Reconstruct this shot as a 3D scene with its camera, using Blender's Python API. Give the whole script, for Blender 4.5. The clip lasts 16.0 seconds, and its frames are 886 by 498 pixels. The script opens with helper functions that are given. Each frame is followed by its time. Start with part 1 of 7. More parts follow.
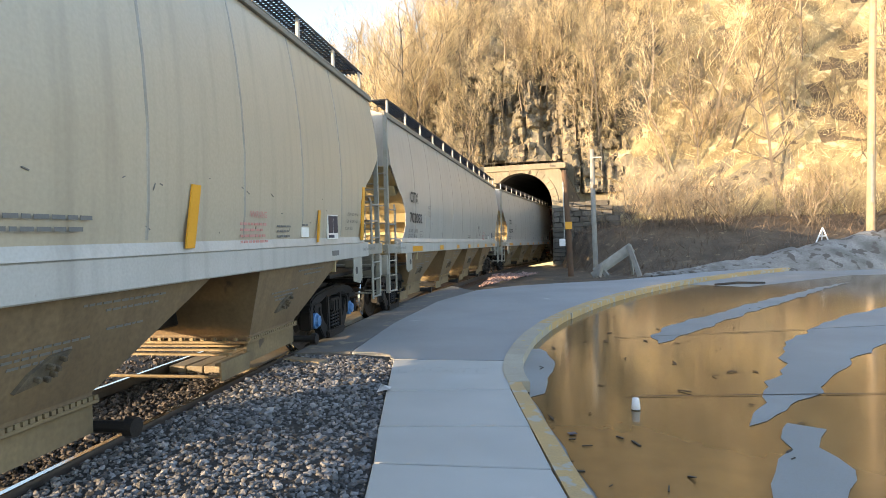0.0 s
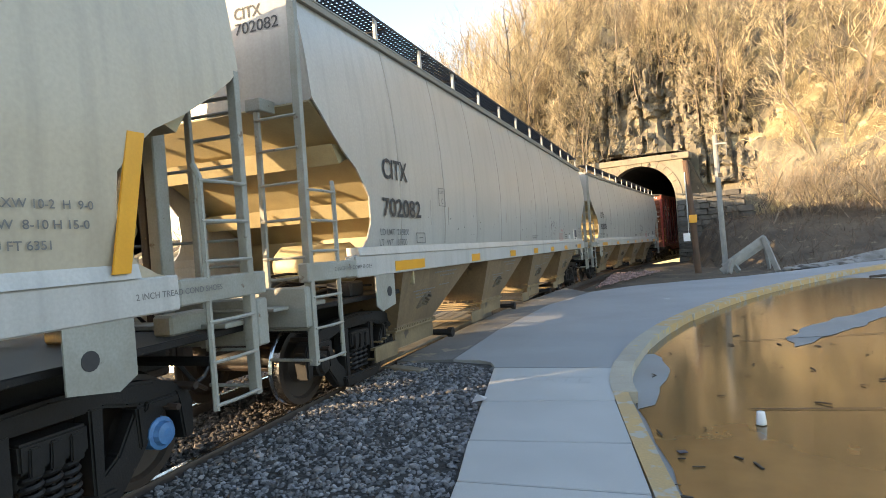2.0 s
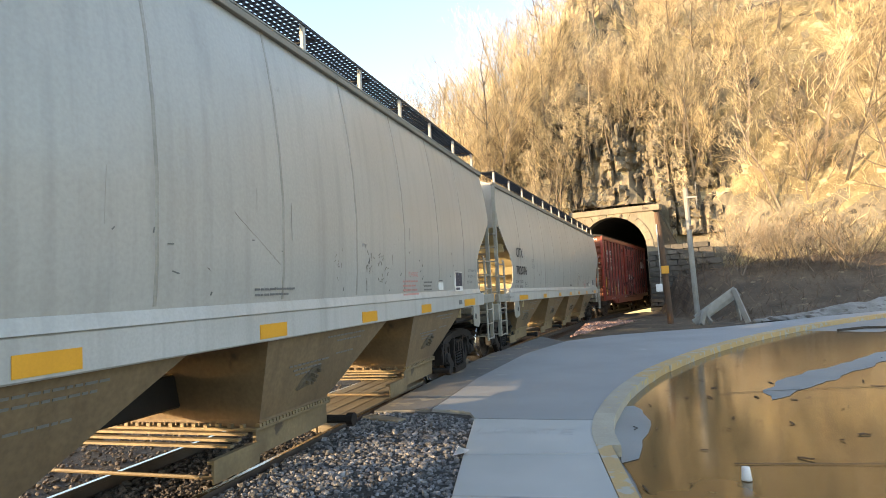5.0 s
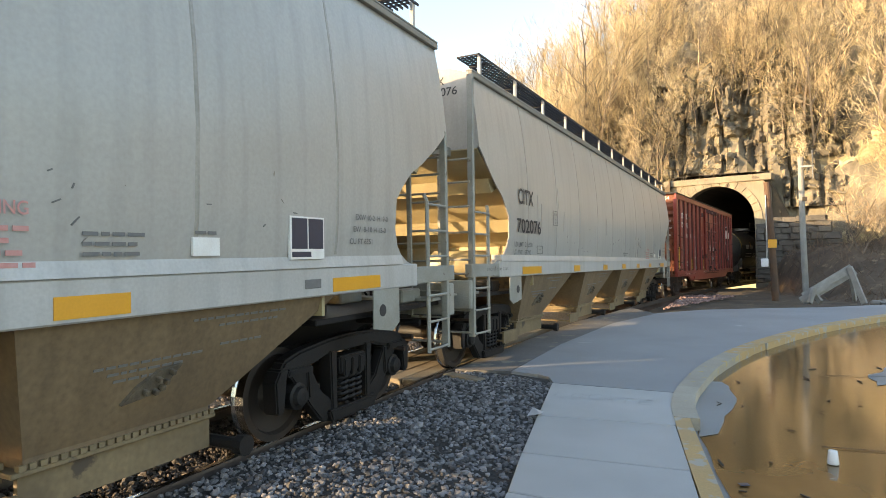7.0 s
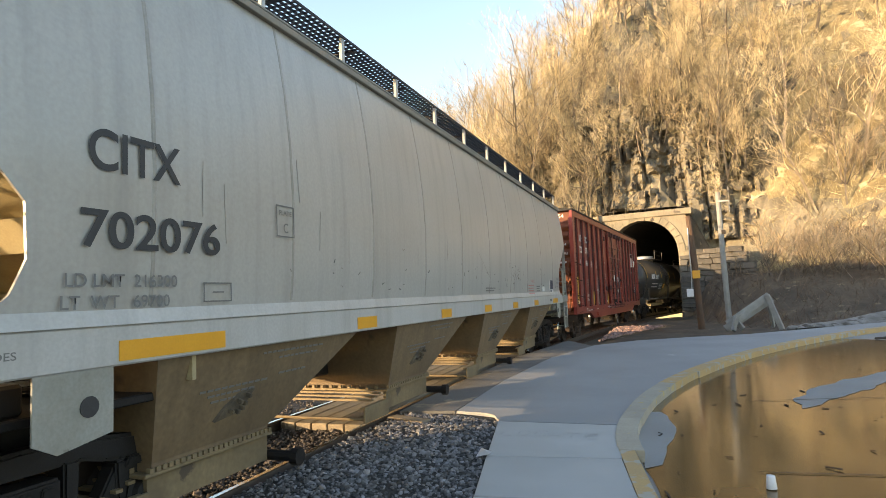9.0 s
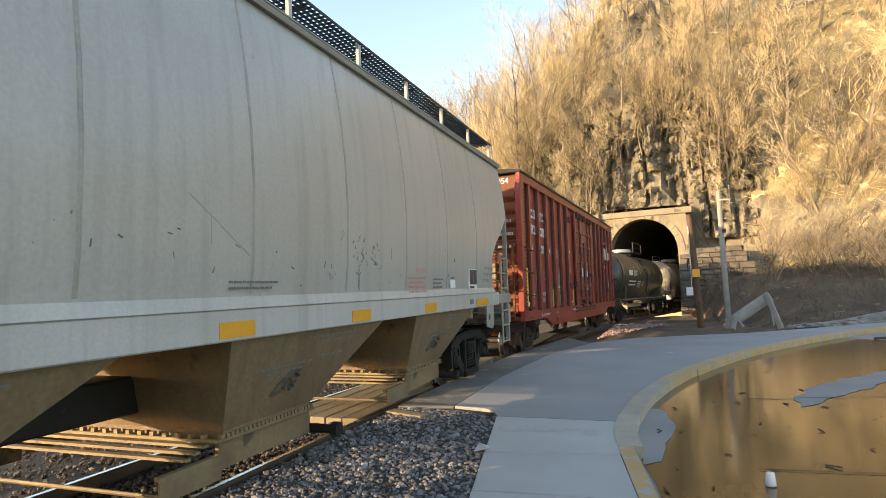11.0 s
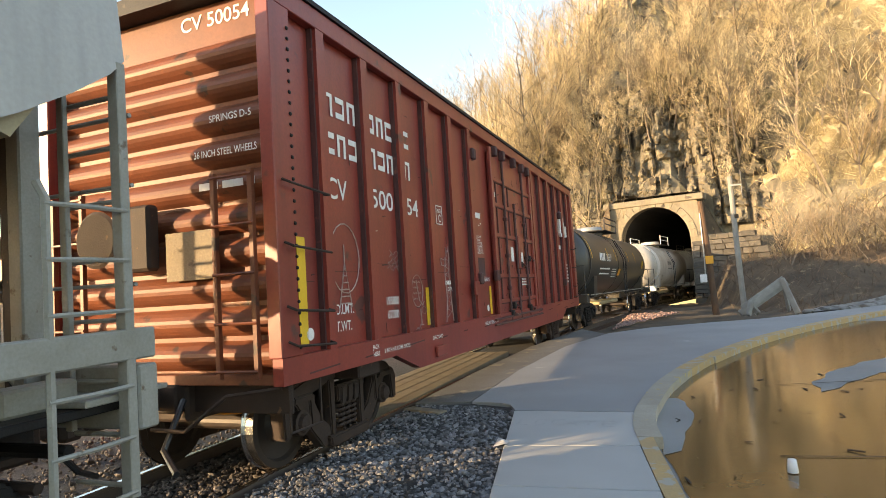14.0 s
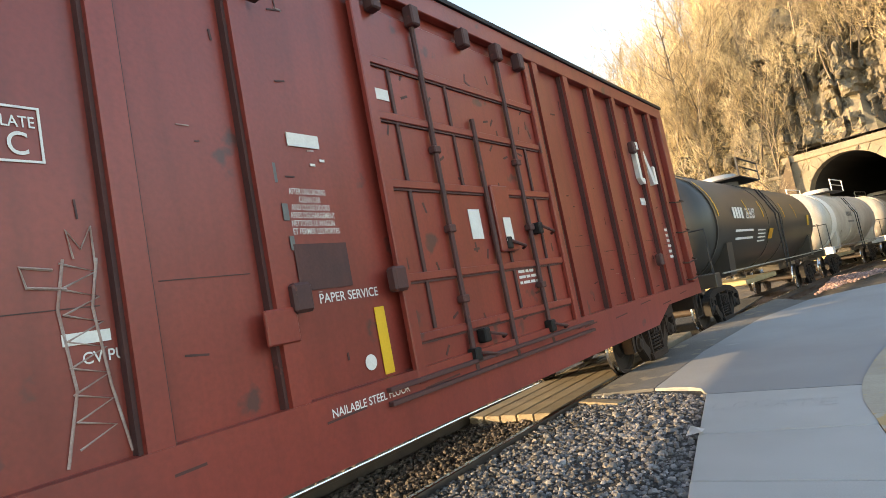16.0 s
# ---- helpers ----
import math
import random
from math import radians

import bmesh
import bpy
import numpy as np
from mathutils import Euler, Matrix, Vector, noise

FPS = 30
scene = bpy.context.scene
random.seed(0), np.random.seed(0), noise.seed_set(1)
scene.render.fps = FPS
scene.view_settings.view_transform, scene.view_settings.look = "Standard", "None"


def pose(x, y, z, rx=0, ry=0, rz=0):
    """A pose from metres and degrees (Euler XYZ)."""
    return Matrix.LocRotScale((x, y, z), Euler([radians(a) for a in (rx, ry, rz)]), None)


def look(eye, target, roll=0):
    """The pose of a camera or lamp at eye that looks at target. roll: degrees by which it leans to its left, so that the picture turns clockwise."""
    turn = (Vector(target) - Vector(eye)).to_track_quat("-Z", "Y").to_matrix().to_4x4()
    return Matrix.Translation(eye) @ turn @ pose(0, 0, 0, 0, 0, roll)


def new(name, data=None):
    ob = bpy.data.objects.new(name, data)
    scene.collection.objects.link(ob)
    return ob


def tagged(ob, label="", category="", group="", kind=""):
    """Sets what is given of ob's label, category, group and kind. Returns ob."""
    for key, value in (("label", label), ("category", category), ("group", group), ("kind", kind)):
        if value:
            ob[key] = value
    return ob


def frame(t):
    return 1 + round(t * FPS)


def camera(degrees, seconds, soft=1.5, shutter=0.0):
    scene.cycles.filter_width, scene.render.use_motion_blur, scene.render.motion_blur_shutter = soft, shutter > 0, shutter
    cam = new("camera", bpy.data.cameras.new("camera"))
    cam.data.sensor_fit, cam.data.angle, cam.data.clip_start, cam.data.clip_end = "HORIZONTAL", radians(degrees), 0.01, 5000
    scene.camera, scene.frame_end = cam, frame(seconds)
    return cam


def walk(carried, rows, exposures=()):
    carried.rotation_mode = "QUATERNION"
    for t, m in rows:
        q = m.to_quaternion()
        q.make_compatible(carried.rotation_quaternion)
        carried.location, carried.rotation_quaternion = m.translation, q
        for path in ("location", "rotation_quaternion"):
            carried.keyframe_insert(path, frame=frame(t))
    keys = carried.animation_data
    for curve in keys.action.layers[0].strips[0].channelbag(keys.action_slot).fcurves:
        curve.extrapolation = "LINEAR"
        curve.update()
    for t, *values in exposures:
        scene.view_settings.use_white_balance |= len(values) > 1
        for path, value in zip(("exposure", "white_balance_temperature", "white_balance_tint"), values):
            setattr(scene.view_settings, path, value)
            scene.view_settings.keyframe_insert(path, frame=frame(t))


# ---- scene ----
cam = camera(72.5, 16.0, soft=0.5)
PATH = [
    (0, (4.617, 0.011, 1.801), (4.313, 1.987, 1.749), -1.4),
    (0.5, (4.67, 0.07, 1.811), (4.543, 2.066, 1.791), -1.8),
    (1, (4.763, 0.274, 1.766), (4.927, 2.268, 1.753), -2.2),
    (1.2, (4.772, 0.313, 1.766), (4.873, 2.310, 1.776), -1.5),
    (1.5, (4.791, 0.327, 1.766), (4.449, 2.297, 1.798), -0.5),
    (1.7, (4.836, 0.334, 1.776), (4.251, 2.247, 1.788), -1.9),
    (2, (4.886, 0.361, 1.794), (4.2, 2.24, 1.772), -4.2),
    (2.5, (4.879, 0.421, 1.783), (4.185, 2.296, 1.808), -4.5),
    (3, (4.785, 0.391, 1.793), (4.154, 2.288, 1.872), -5.0),
    (5.5, (4.759, 0.36, 1.821), (4.158, 2.263, 1.957), -2.8),
    (6, (4.822, 0.337, 1.803), (3.991, 2.151, 1.945), -3.6),
    (6.5, (4.938, 0.241, 1.797), (4.089, 2.048, 1.914), -0.9),
    (7, (4.925, 0.279, 1.798), (4.044, 2.074, 1.817), -1.0),
    (7.5, (4.84, 0.195, 1.84), (4.008, 2.013, 1.899), -2.7),
    (8, (4.811, 0.204, 1.84), (4.072, 2.058, 1.965), -2.9),
    (8.5, (4.817, 0.257, 1.843), (4.103, 2.120, 1.976), -2.7),
    (9, (4.831, 0.276, 1.831), (4.15, 2.152, 1.966), -2.5),
    (11.5, (4.805, 0.314, 1.795), (4.127, 2.192, 1.913), -1.8),
    (12, (4.799, 0.286, 1.81), (4.131, 2.169, 1.894), -2.0),
    (12.5, (4.798, 0.302, 1.828), (4.129, 2.184, 1.931), -3.1),
    (13, (4.803, 0.321, 1.809), (4.114, 2.196, 1.912), -3.2),
    (13.5, (4.796, 0.308, 1.806), (4.09, 2.177, 1.908), -3.3),
    (14, (4.801, 0.287, 1.819), (4.087, 2.151, 1.93), -3.9),
    (14.5, (4.808, 0.336, 1.814), (4.073, 2.194, 1.906), -4.7),
    (15, (4.77, 0.472, 1.788), (3.93, 2.284, 1.882), -7.5),
    (15.5, (4.742, 0.625, 1.736), (3.684, 2.318, 1.852), -9.1),
    (16, (4.69, 0.78, 1.666), (3.52, 2.393, 1.844), -11.0),
]
EXPOSURES = [(t, e, k, 17) for t, e, k in ((0.0, 1.42, 7000), (1.0, 1.4, 7000), (1.5, 1.45, 7150), (2.5, 1.38, 7150), (3.2, 1.35, 7150), (5.5, 1.38, 7500), (6.5, 1.34, 7600), (7.5, 1.5, 7550), (8.0, 1.52, 7550), (8.5, 1.4, 7500), (9.0, 1.18, 7600), (11.5, 1.12, 7700), (12.5, 1.18, 7700), (14.0, 1.2, 7850), (15.0, 1.24, 8100), (16.0, 1.5, 8000))]
walk(cam, [(t, look(eye, target, roll)) for t, eye, target, roll in PATH], EXPOSURES)

SUN_DIR = Vector((0.768, 0.64, -0.140)).normalized()   # the way the low sun shines

# ---- world, sun, exposure ----
world = bpy.data.worlds.new("sky")
scene.world = world
world.use_nodes = True
wn = world.node_tree
sky = wn.nodes.new("ShaderNodeTexSky")
sky.sky_type, sky.sun_disc = "NISHITA", False
sky.sun_elevation = radians(8.0)
sky.sun_rotation = math.atan2(-SUN_DIR.x, -SUN_DIR.y)
sky.air_density, sky.dust_density, sky.ozone_density = 1.0, 0.6, 1.5
wn.nodes["Background"].inputs["Strength"].default_value = 0.33
wn.links.new(sky.outputs[0], wn.nodes["Background"].inputs["Color"])
sun_data = bpy.data.lights.new("sun", "SUN")
sun_data.energy, sun_data.angle, sun_data.color = 5.0, radians(0.6), (1.0, 0.80, 0.50)
sun = new("sun", sun_data)
sun.matrix_world = look((0, 0, 60), Vector((0, 0, 60)) + SUN_DIR)


# ---- materials ----
def material(name, color, rough=0.7, metal=0.0, second=None, scale=6.0, fine=60.0, amount=0.5, bump=0.1, streak=False,
             wear=None, wear_at=0.62, per_piece=0.0, spec=0.5, bump_scale=None):
    """A node material: base colour varied at two scales, optional vertical streaks, wear patches, per-piece tone and bump."""
    m = bpy.data.materials.new(name)
    m.use_nodes = True
    nt = m.node_tree
    n, l = nt.nodes, nt.links
    bsdf = n["Principled BSDF"]
    bsdf.inputs["Roughness"].default_value = rough
    bsdf.inputs["Metallic"].default_value = metal
    bsdf.inputs["Specular IOR Level"].default_value = spec
    tc = n.new("ShaderNodeTexCoord")
    second = second or tuple(c * 0.72 for c in color)

    def noise_node(sc, detail=5.0, stretch=None):
        t = n.new("ShaderNodeTexNoise")
        t.inputs["Scale"].default_value, t.inputs["Detail"].default_value = sc, detail
        if stretch:
            mp = n.new("ShaderNodeMapping")
            mp.inputs["Scale"].default_value = stretch
            l.new(tc.outputs["Object"], mp.inputs["Vector"])
            l.new(mp.outputs["Vector"], t.inputs["Vector"])
        else:
            l.new(tc.outputs["Object"], t.inputs["Vector"])
        return t

    def ramp(src, lo, hi):
        r = n.new("ShaderNodeMapRange")
        r.inputs["From Min"].default_value, r.inputs["From Max"].default_value = lo, hi
        l.new(src, r.inputs["Value"])
        return r.outputs["Result"]

    def mix(fac, a, b):
        x = n.new("ShaderNodeMix")
        x.data_type = "RGBA"
        for sock, v in ((x.inputs["Factor"], fac), (x.inputs["A"], a), (x.inputs["B"], b)):
            if isinstance(v, tuple):
                sock.default_value = (*v, 1)
            elif isinstance(v, float):
                sock.default_value = v
            else:
                l.new(v, sock)
        return x.outputs["Result"]

    big = noise_node(scale)
    small = noise_node(fine, 3.0)
    f1 = ramp(big.outputs["Fac"], 0.35, 0.68)
    mult = n.new("ShaderNodeMath")
    mult.operation, mult.inputs[1].default_value = "MULTIPLY", amount
    l.new(f1, mult.inputs[0])
    col = mix(mult.outputs[0], color, second)
    f2 = ramp(small.outputs["Fac"], 0.3, 0.75)
    m2 = n.new("ShaderNodeMath")
    m2.operation, m2.inputs[1].default_value = "MULTIPLY", amount * 0.5
    l.new(f2, m2.inputs[0])
    col = mix(m2.outputs[0], col, tuple(c * 0.7 for c in second))
    if streak:
        st = noise_node(3.0, 4.0, (2.2, 2.2, 0.09))
        m3 = n.new("ShaderNodeMath")
        m3.operation, m3.inputs[1].default_value = "MULTIPLY", 0.34
        l.new(ramp(st.outputs["Fac"], 0.48, 0.78), m3.inputs[0])
        col = mix(m3.outputs[0], col, tuple(c * 0.5 for c in second))
    if wear:
        w = noise_node(scale * 2.3, 8.0)
        col = mix(ramp(w.outputs["Fac"], wear_at, wear_at + 0.05), col, wear)
    if per_piece:
        oi = n.new("ShaderNodeObjectInfo")
        hv = n.new("ShaderNodeHueSaturation")
        l.new(ramp(oi.outputs["Random"], 0.0, 1.0), hv.inputs["Value"])
        rr = hv.inputs["Value"].links[0].from_node
        rr.inputs["To Min"].default_value, rr.inputs["To Max"].default_value = 1 - per_piece, 1 + per_piece
        l.new(col, hv.inputs["Color"])
        col = hv.outputs["Color"]
    l.new(col, bsdf.inputs["Base Color"])
    if bump:
        bp = n.new("ShaderNodeBump")
        bp.inputs["Strength"].default_value, bp.inputs["Distance"].default_value = bump, 0.02
        src = noise_node(bump_scale, 6.0) if bump_scale else small
        l.new(src.outputs["Fac"], bp.inputs["Height"])
        l.new(bp.outputs["Normal"], bsdf.inputs["Normal"])
    return m


def islands(m, spread):
    """Varies a joined mesh's tone from piece to piece."""
    nt = m.node_tree
    bsdf = nt.nodes["Principled BSDF"]
    src = bsdf.inputs["Base Color"].links[0].from_socket
    geo, hv, r = nt.nodes.new("ShaderNodeNewGeometry"), nt.nodes.new("ShaderNodeHueSaturation"), nt.nodes.new("ShaderNodeMapRange")
    r.inputs["To Min"].default_value, r.inputs["To Max"].default_value = 1 - spread, 1 + spread
    nt.links.new(geo.outputs["Random Per Island"], r.inputs["Value"])
    nt.links.new(r.outputs["Result"], hv.inputs["Value"])
    nt.links.new(src, hv.inputs["Color"])
    nt.links.new(hv.outputs["Color"], bsdf.inputs["Base Color"])
    return m


M = {}
M["hopper_grey"] = material("hopper_grey_paint", (0.405, 0.385, 0.355), 0.30, 0, (0.335, 0.315, 0.285), 0.7, 30, 0.6, 0.02, True, (0.16, 0.15, 0.13), 0.735)
M["hopper_tan"] = material("hopper_tan_paint", (0.45, 0.385, 0.295), 0.36, 0, (0.385, 0.325, 0.245), 0.7, 30, 0.55, 0.02, True, (0.2, 0.16, 0.11), 0.745)
M["seam_grey"] = material("seam_paint", (0.35, 0.325, 0.29), 0.4, 0, (0.22, 0.205, 0.18), 2.5, 30, 0.9, 0.02)
M["sill_white"] = material("sill_white_paint", (0.46, 0.45, 0.435), 0.4, 0, (0.36, 0.345, 0.32), 1.5, 40, 0.6, 0.03, True, (0.22, 0.19, 0.16), 0.72)
M["bay"] = material("dusty_bay_paint", (0.20, 0.135, 0.073), 0.7, 0, (0.105, 0.07, 0.04), 0.9, 25, 0.9, 0.08, True, (0.06, 0.043, 0.03), 0.66)
M["gate_buff"] = material("dusty_buff_gate", (0.25, 0.185, 0.10), 0.65, 0, (0.13, 0.093, 0.052), 2.0, 25, 0.9, 0.06, False, (0.07, 0.052, 0.036), 0.64)
M["frame_grey"] = material("weathered_grey_steel", (0.31, 0.305, 0.275), 0.6, 0, (0.21, 0.195, 0.16), 3, 50, 0.7, 0.06, False, (0.13, 0.09, 0.06), 0.66)
M["eave"] = material("eave_brown_steel", (0.24, 0.21, 0.17), 0.6, 0, None, 2, 40, 0.5, 0.05)
M["dark_steel"] = material("grimy_dark_steel", (0.015, 0.0135, 0.0135), 0.6, 0.0, (0.009, 0.008, 0.008), 4, 60, 0.7, 0.15, False, (0.05, 0.037, 0.028), 0.70, spec=0.3)
M["brown_steel"] = material("rusty_brown_steel", (0.050, 0.032, 0.025), 0.72, 0.0, (0.028, 0.020, 0.017), 4, 60, 0.7, 0.15, False, (0.13, 0.07, 0.04), 0.68, spec=0.3)
M["wheel"] = material("wheel_steel", (0.032, 0.026, 0.023), 0.55, 0.2, (0.05, 0.032, 0.023), 3, 50, 0.6, 0.08)
M["tread"] = material("polished_tread", (0.5, 0.5, 0.5), 0.22, 1.0, (0.4, 0.39, 0.38), 8, 80, 0.3, 0.0)
M["rail_side"] = material("rusty_rail", (0.10, 0.075, 0.06), 0.7, 0.2, (0.06, 0.045, 0.04), 5, 60, 0.6, 0.12)
M["orange"] = material("orange_reflector", (0.72, 0.33, 0.025), 0.35, 0, (0.6, 0.26, 0.02), 4, 60, 0.35, 0.02)
M["yellow"] = material("yellow_reflector", (0.80, 0.47, 0.03), 0.4, 0, (0.66, 0.38, 0.03), 4, 60, 0.4, 0.02)
M["black_ink"] = material("black_stencil", (0.03, 0.03, 0.032), 0.6, 0, None, 20, 90, 0.5, 0.0)
M["grey_ink"] = material("grey_stencil", (0.16, 0.155, 0.15), 0.6, 0, None, 20, 90, 0.5, 0.0)
M["red_ink"] = material("red_stencil", (0.52, 0.2, 0.18), 0.6, 0, (0.56, 0.34, 0.31), 20, 90, 0.6, 0.0)
M["white_ink"] = material("white_stencil", (0.78, 0.77, 0.74), 0.6, 0, (0.66, 0.6, 0.56), 9, 70, 0.5, 0.0)
M["chalk"] = material("white_chalk", (0.50, 0.40, 0.37), 0.9, 0, (0.34, 0.2, 0.17), 14, 90, 0.9, 0.0)
M["decal_blue"] = material("dark_decal", (0.03, 0.035, 0.06), 0.4, 0, None, 8, 60, 0.4, 0.0)
M["box_red"] = material("boxcar_red_paint", (0.295, 0.045, 0.031), 0.38, 0, (0.205, 0.033, 0.026), 1.1, 30, 0.8, 0.04, True, (0.10, 0.036, 0.032), 0.655)
M["grease"] = material("dark_grease", (0.16, 0.135, 0.115), 0.6, 0, (0.32, 0.29, 0.26), 14, 60, 0.9, 0.0)
M["grease_faint"] = material("faint_grease", (0.33, 0.30, 0.27), 0.55, 0, (0.40, 0.37, 0.335), 10, 60, 0.9, 0.0)
M["box_dark_brown"] = material("boxcar_rusty_edge", (0.10, 0.032, 0.028), 0.65, 0, (0.06, 0.026, 0.026), 3, 40, 0.8, 0.1, True, (0.17, 0.05, 0.04), 0.66)
M["box_end"] = material("boxcar_end_paint", (0.20, 0.062, 0.030), 0.5, 0, (0.12, 0.04, 0.022), 1.6, 30, 0.8, 0.05, False, (0.055, 0.03, 0.022), 0.64, spec=0.3)
M["tank_black"] = material("black_tank_paint", (0.040, 0.038, 0.036), 0.38, 0, (0.06, 0.05, 0.04), 1.2, 30, 0.6, 0.03, True)
M["tank_white"] = material("dusty_white_tank_paint", (0.62, 0.58, 0.52), 0.5, 0, (0.40, 0.35, 0.29), 0.8, 30, 0.9, 0.03, True, (0.18, 0.14, 0.11), 0.66)
M["blue_cap"] = material("blue_bearing_cap", (0.06, 0.20, 0.44), 0.5, 0, (0.05, 0.12, 0.25), 12, 60, 0.6, 0.05)
M["mesh_black"] = material("black_walkway", (0.02, 0.021, 0.026), 0.6, 0.2, None, 6, 60, 0.4, 0.0)
# buff paint of the reservoir; also stands for bounced sun on the slope sheets
M["cylinder_buff"] = material("buff_cylinder", (0.42, 0.345, 0.20), 0.5, 0, (0.29, 0.235, 0.135), 2.5, 60, 0.7, 0.04)
M["concrete"] = material("sidewalk_concrete", (0.43, 0.425, 0.41), 0.88, 0, (0.35, 0.345, 0.33), 1.1, 90, 0.65, 0.12, False, (0.44, 0.43, 0.41), 0.70, 0.06)
M["asphalt"] = material("worn_asphalt", (0.31, 0.315, 0.32), 0.85, 0, (0.24, 0.243, 0.245), 0.5, 120, 0.8, 0.25, False, (0.38, 0.38, 0.375), 0.68)
M["road"] = material("damp_road_concrete", (0.27, 0.27, 0.265), 0.7, 0, (0.2, 0.195, 0.185), 0.7, 100, 0.7, 0.15)
M["kerb_yellow"] = material("worn_yellow_kerb_paint", (0.50, 0.32, 0.13), 0.8, 0, (0.40, 0.28, 0.15), 2.2, 50, 0.8, 0.15, False, (0.36, 0.325, 0.27), 0.54, 0.05)
M["kerb_bare"] = material("bare_kerb_concrete", (0.40, 0.36, 0.29), 0.88, 0, (0.32, 0.28, 0.22), 2.2, 50, 0.7, 0.15, False, (0.46, 0.34, 0.16), 0.62, 0.05)
M["timber"] = material("crossing_timber", (0.27, 0.22, 0.155), 0.85, 0, (0.17, 0.135, 0.095), 2.5, 40, 0.8, 0.3, False, (0.10, 0.08, 0.06), 0.66, 0.18)
M["grey_wood"] = material("weathered_grey_wood", (0.30, 0.29, 0.27), 0.88, 0, (0.2, 0.19, 0.175), 3, 60, 0.8, 0.3, True)
M["pole_wood"] = material("pole_wood", (0.36, 0.28, 0.19), 0.85, 0, (0.24, 0.18, 0.12), 3, 50, 0.7, 0.25, True)
M["dark_wood"] = material("creosoted_wood", (0.075, 0.05, 0.035), 0.85, 0, (0.15, 0.075, 0.04), 2, 50, 0.7, 0.25, True)
M["galvanised"] = material("galvanised_steel", (0.42, 0.42, 0.41), 0.5, 0.5, (0.33, 0.33, 0.32), 4, 60, 0.5, 0.05)
M["ballast"] = islands(material("ballast_stone", (0.19, 0.187, 0.195), 0.85, 0, (0.08, 0.074, 0.072), 9, 90, 0.8, 0.2), 0.75)
# bed under the stones, near black to stand for shaded gaps
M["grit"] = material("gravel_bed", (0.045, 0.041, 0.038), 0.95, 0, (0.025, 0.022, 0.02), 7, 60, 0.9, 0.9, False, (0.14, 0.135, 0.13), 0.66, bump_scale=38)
# ballast copy with the train's shade put into its colour
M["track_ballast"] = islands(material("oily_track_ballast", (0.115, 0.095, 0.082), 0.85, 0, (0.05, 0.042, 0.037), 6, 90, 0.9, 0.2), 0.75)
M["pink_grit"] = islands(material("pink_gravel", (0.36, 0.22, 0.19), 0.95, 0, (0.26, 0.18, 0.16), 4, 60, 0.8, 0.6), 0.4)
M["soil"] = material("hill_soil", (0.40, 0.325, 0.185), 0.95, 0, (0.165, 0.127, 0.07), 0.45, 3.2, 1.0, 1.0, False, (0.47, 0.395, 0.25), 0.58, bump_scale=2.2)
M["rock"] = material("limestone_rock", (0.26, 0.222, 0.158), 0.92, 0, (0.11, 0.094, 0.07), 0.45, 5, 1.0, 1.0, True, (0.05, 0.043, 0.035), 0.585, bump_scale=3.0)
M["portal"] = material("portal_concrete", (0.285, 0.245, 0.18), 0.9, 0, (0.17, 0.145, 0.108), 0.8, 20, 0.9, 0.4, True, (0.085, 0.072, 0.058), 0.62)
M["wall_stone"] = material("wall_stone", (0.125, 0.112, 0.095), 0.92, 0, (0.075, 0.066, 0.057), 2, 25, 0.8, 0.6, per_piece=0.25)
M["tunnel_dark"] = material("sooty_tunnel_lining", (0.035, 0.032, 0.03), 0.95, 0, None, 2, 20, 0.6, 0.3)
M["bark"] = material("grey_bark", (0.20, 0.16, 0.12), 0.9, 0, (0.09, 0.072, 0.055), 1.0, 20, 0.7, 0.2, per_piece=0.45)
M["twig"] = material("dry_twigs", (0.60, 0.50, 0.325), 0.9, 0, (0.40, 0.325, 0.215), 0.4, 9, 0.8, 0.0, per_piece=0.6)
# wet leaf litter, its brown deepened to hold the bank's shade
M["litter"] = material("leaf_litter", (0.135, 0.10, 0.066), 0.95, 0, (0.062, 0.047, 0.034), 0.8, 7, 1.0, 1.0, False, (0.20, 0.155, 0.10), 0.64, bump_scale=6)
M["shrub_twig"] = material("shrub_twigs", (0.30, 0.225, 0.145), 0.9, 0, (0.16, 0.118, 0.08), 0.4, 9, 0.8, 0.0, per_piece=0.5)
# brown stalks, a darker copy of the brush with the bank's shade in it
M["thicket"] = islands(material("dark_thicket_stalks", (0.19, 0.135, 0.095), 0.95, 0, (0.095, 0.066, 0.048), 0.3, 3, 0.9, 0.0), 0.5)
# dusty asphalt again, darker because the crossing's shade is in its colour
M["dark_asphalt"] = material("dusty_dark_asphalt", (0.17, 0.165, 0.16), 0.9, 0, (0.11, 0.105, 0.10), 0.9, 110, 0.8, 0.3, False, (0.24, 0.21, 0.165), 0.60)
M["brush"] = islands(material("dry_brush", (0.56, 0.475, 0.28), 0.95, 0, (0.31, 0.25, 0.145), 0.22, 2, 0.9, 0.0), 0.5)
M["snow"] = material("dirty_snow", (0.28, 0.27, 0.255), 0.85, 0, (0.13, 0.12, 0.106), 1.1, 14, 1.0, 1.0, False, (0.09, 0.078, 0.065), 0.56, bump_scale=4)
M["white_plastic"] = material("white_plastic", (0.72, 0.72, 0.74), 0.45, 0, None, 10, 50, 0.3, 0.0)
M["black_plastic"] = material("black_plastic", (0.018, 0.018, 0.02), 0.4, 0, None, 10, 80, 0.4, 0.02)
M["sign_teal"] = material("teal_sign_face", (0.03, 0.34, 0.42), 0.4, 0, None, 6, 50, 0.3, 0.0)
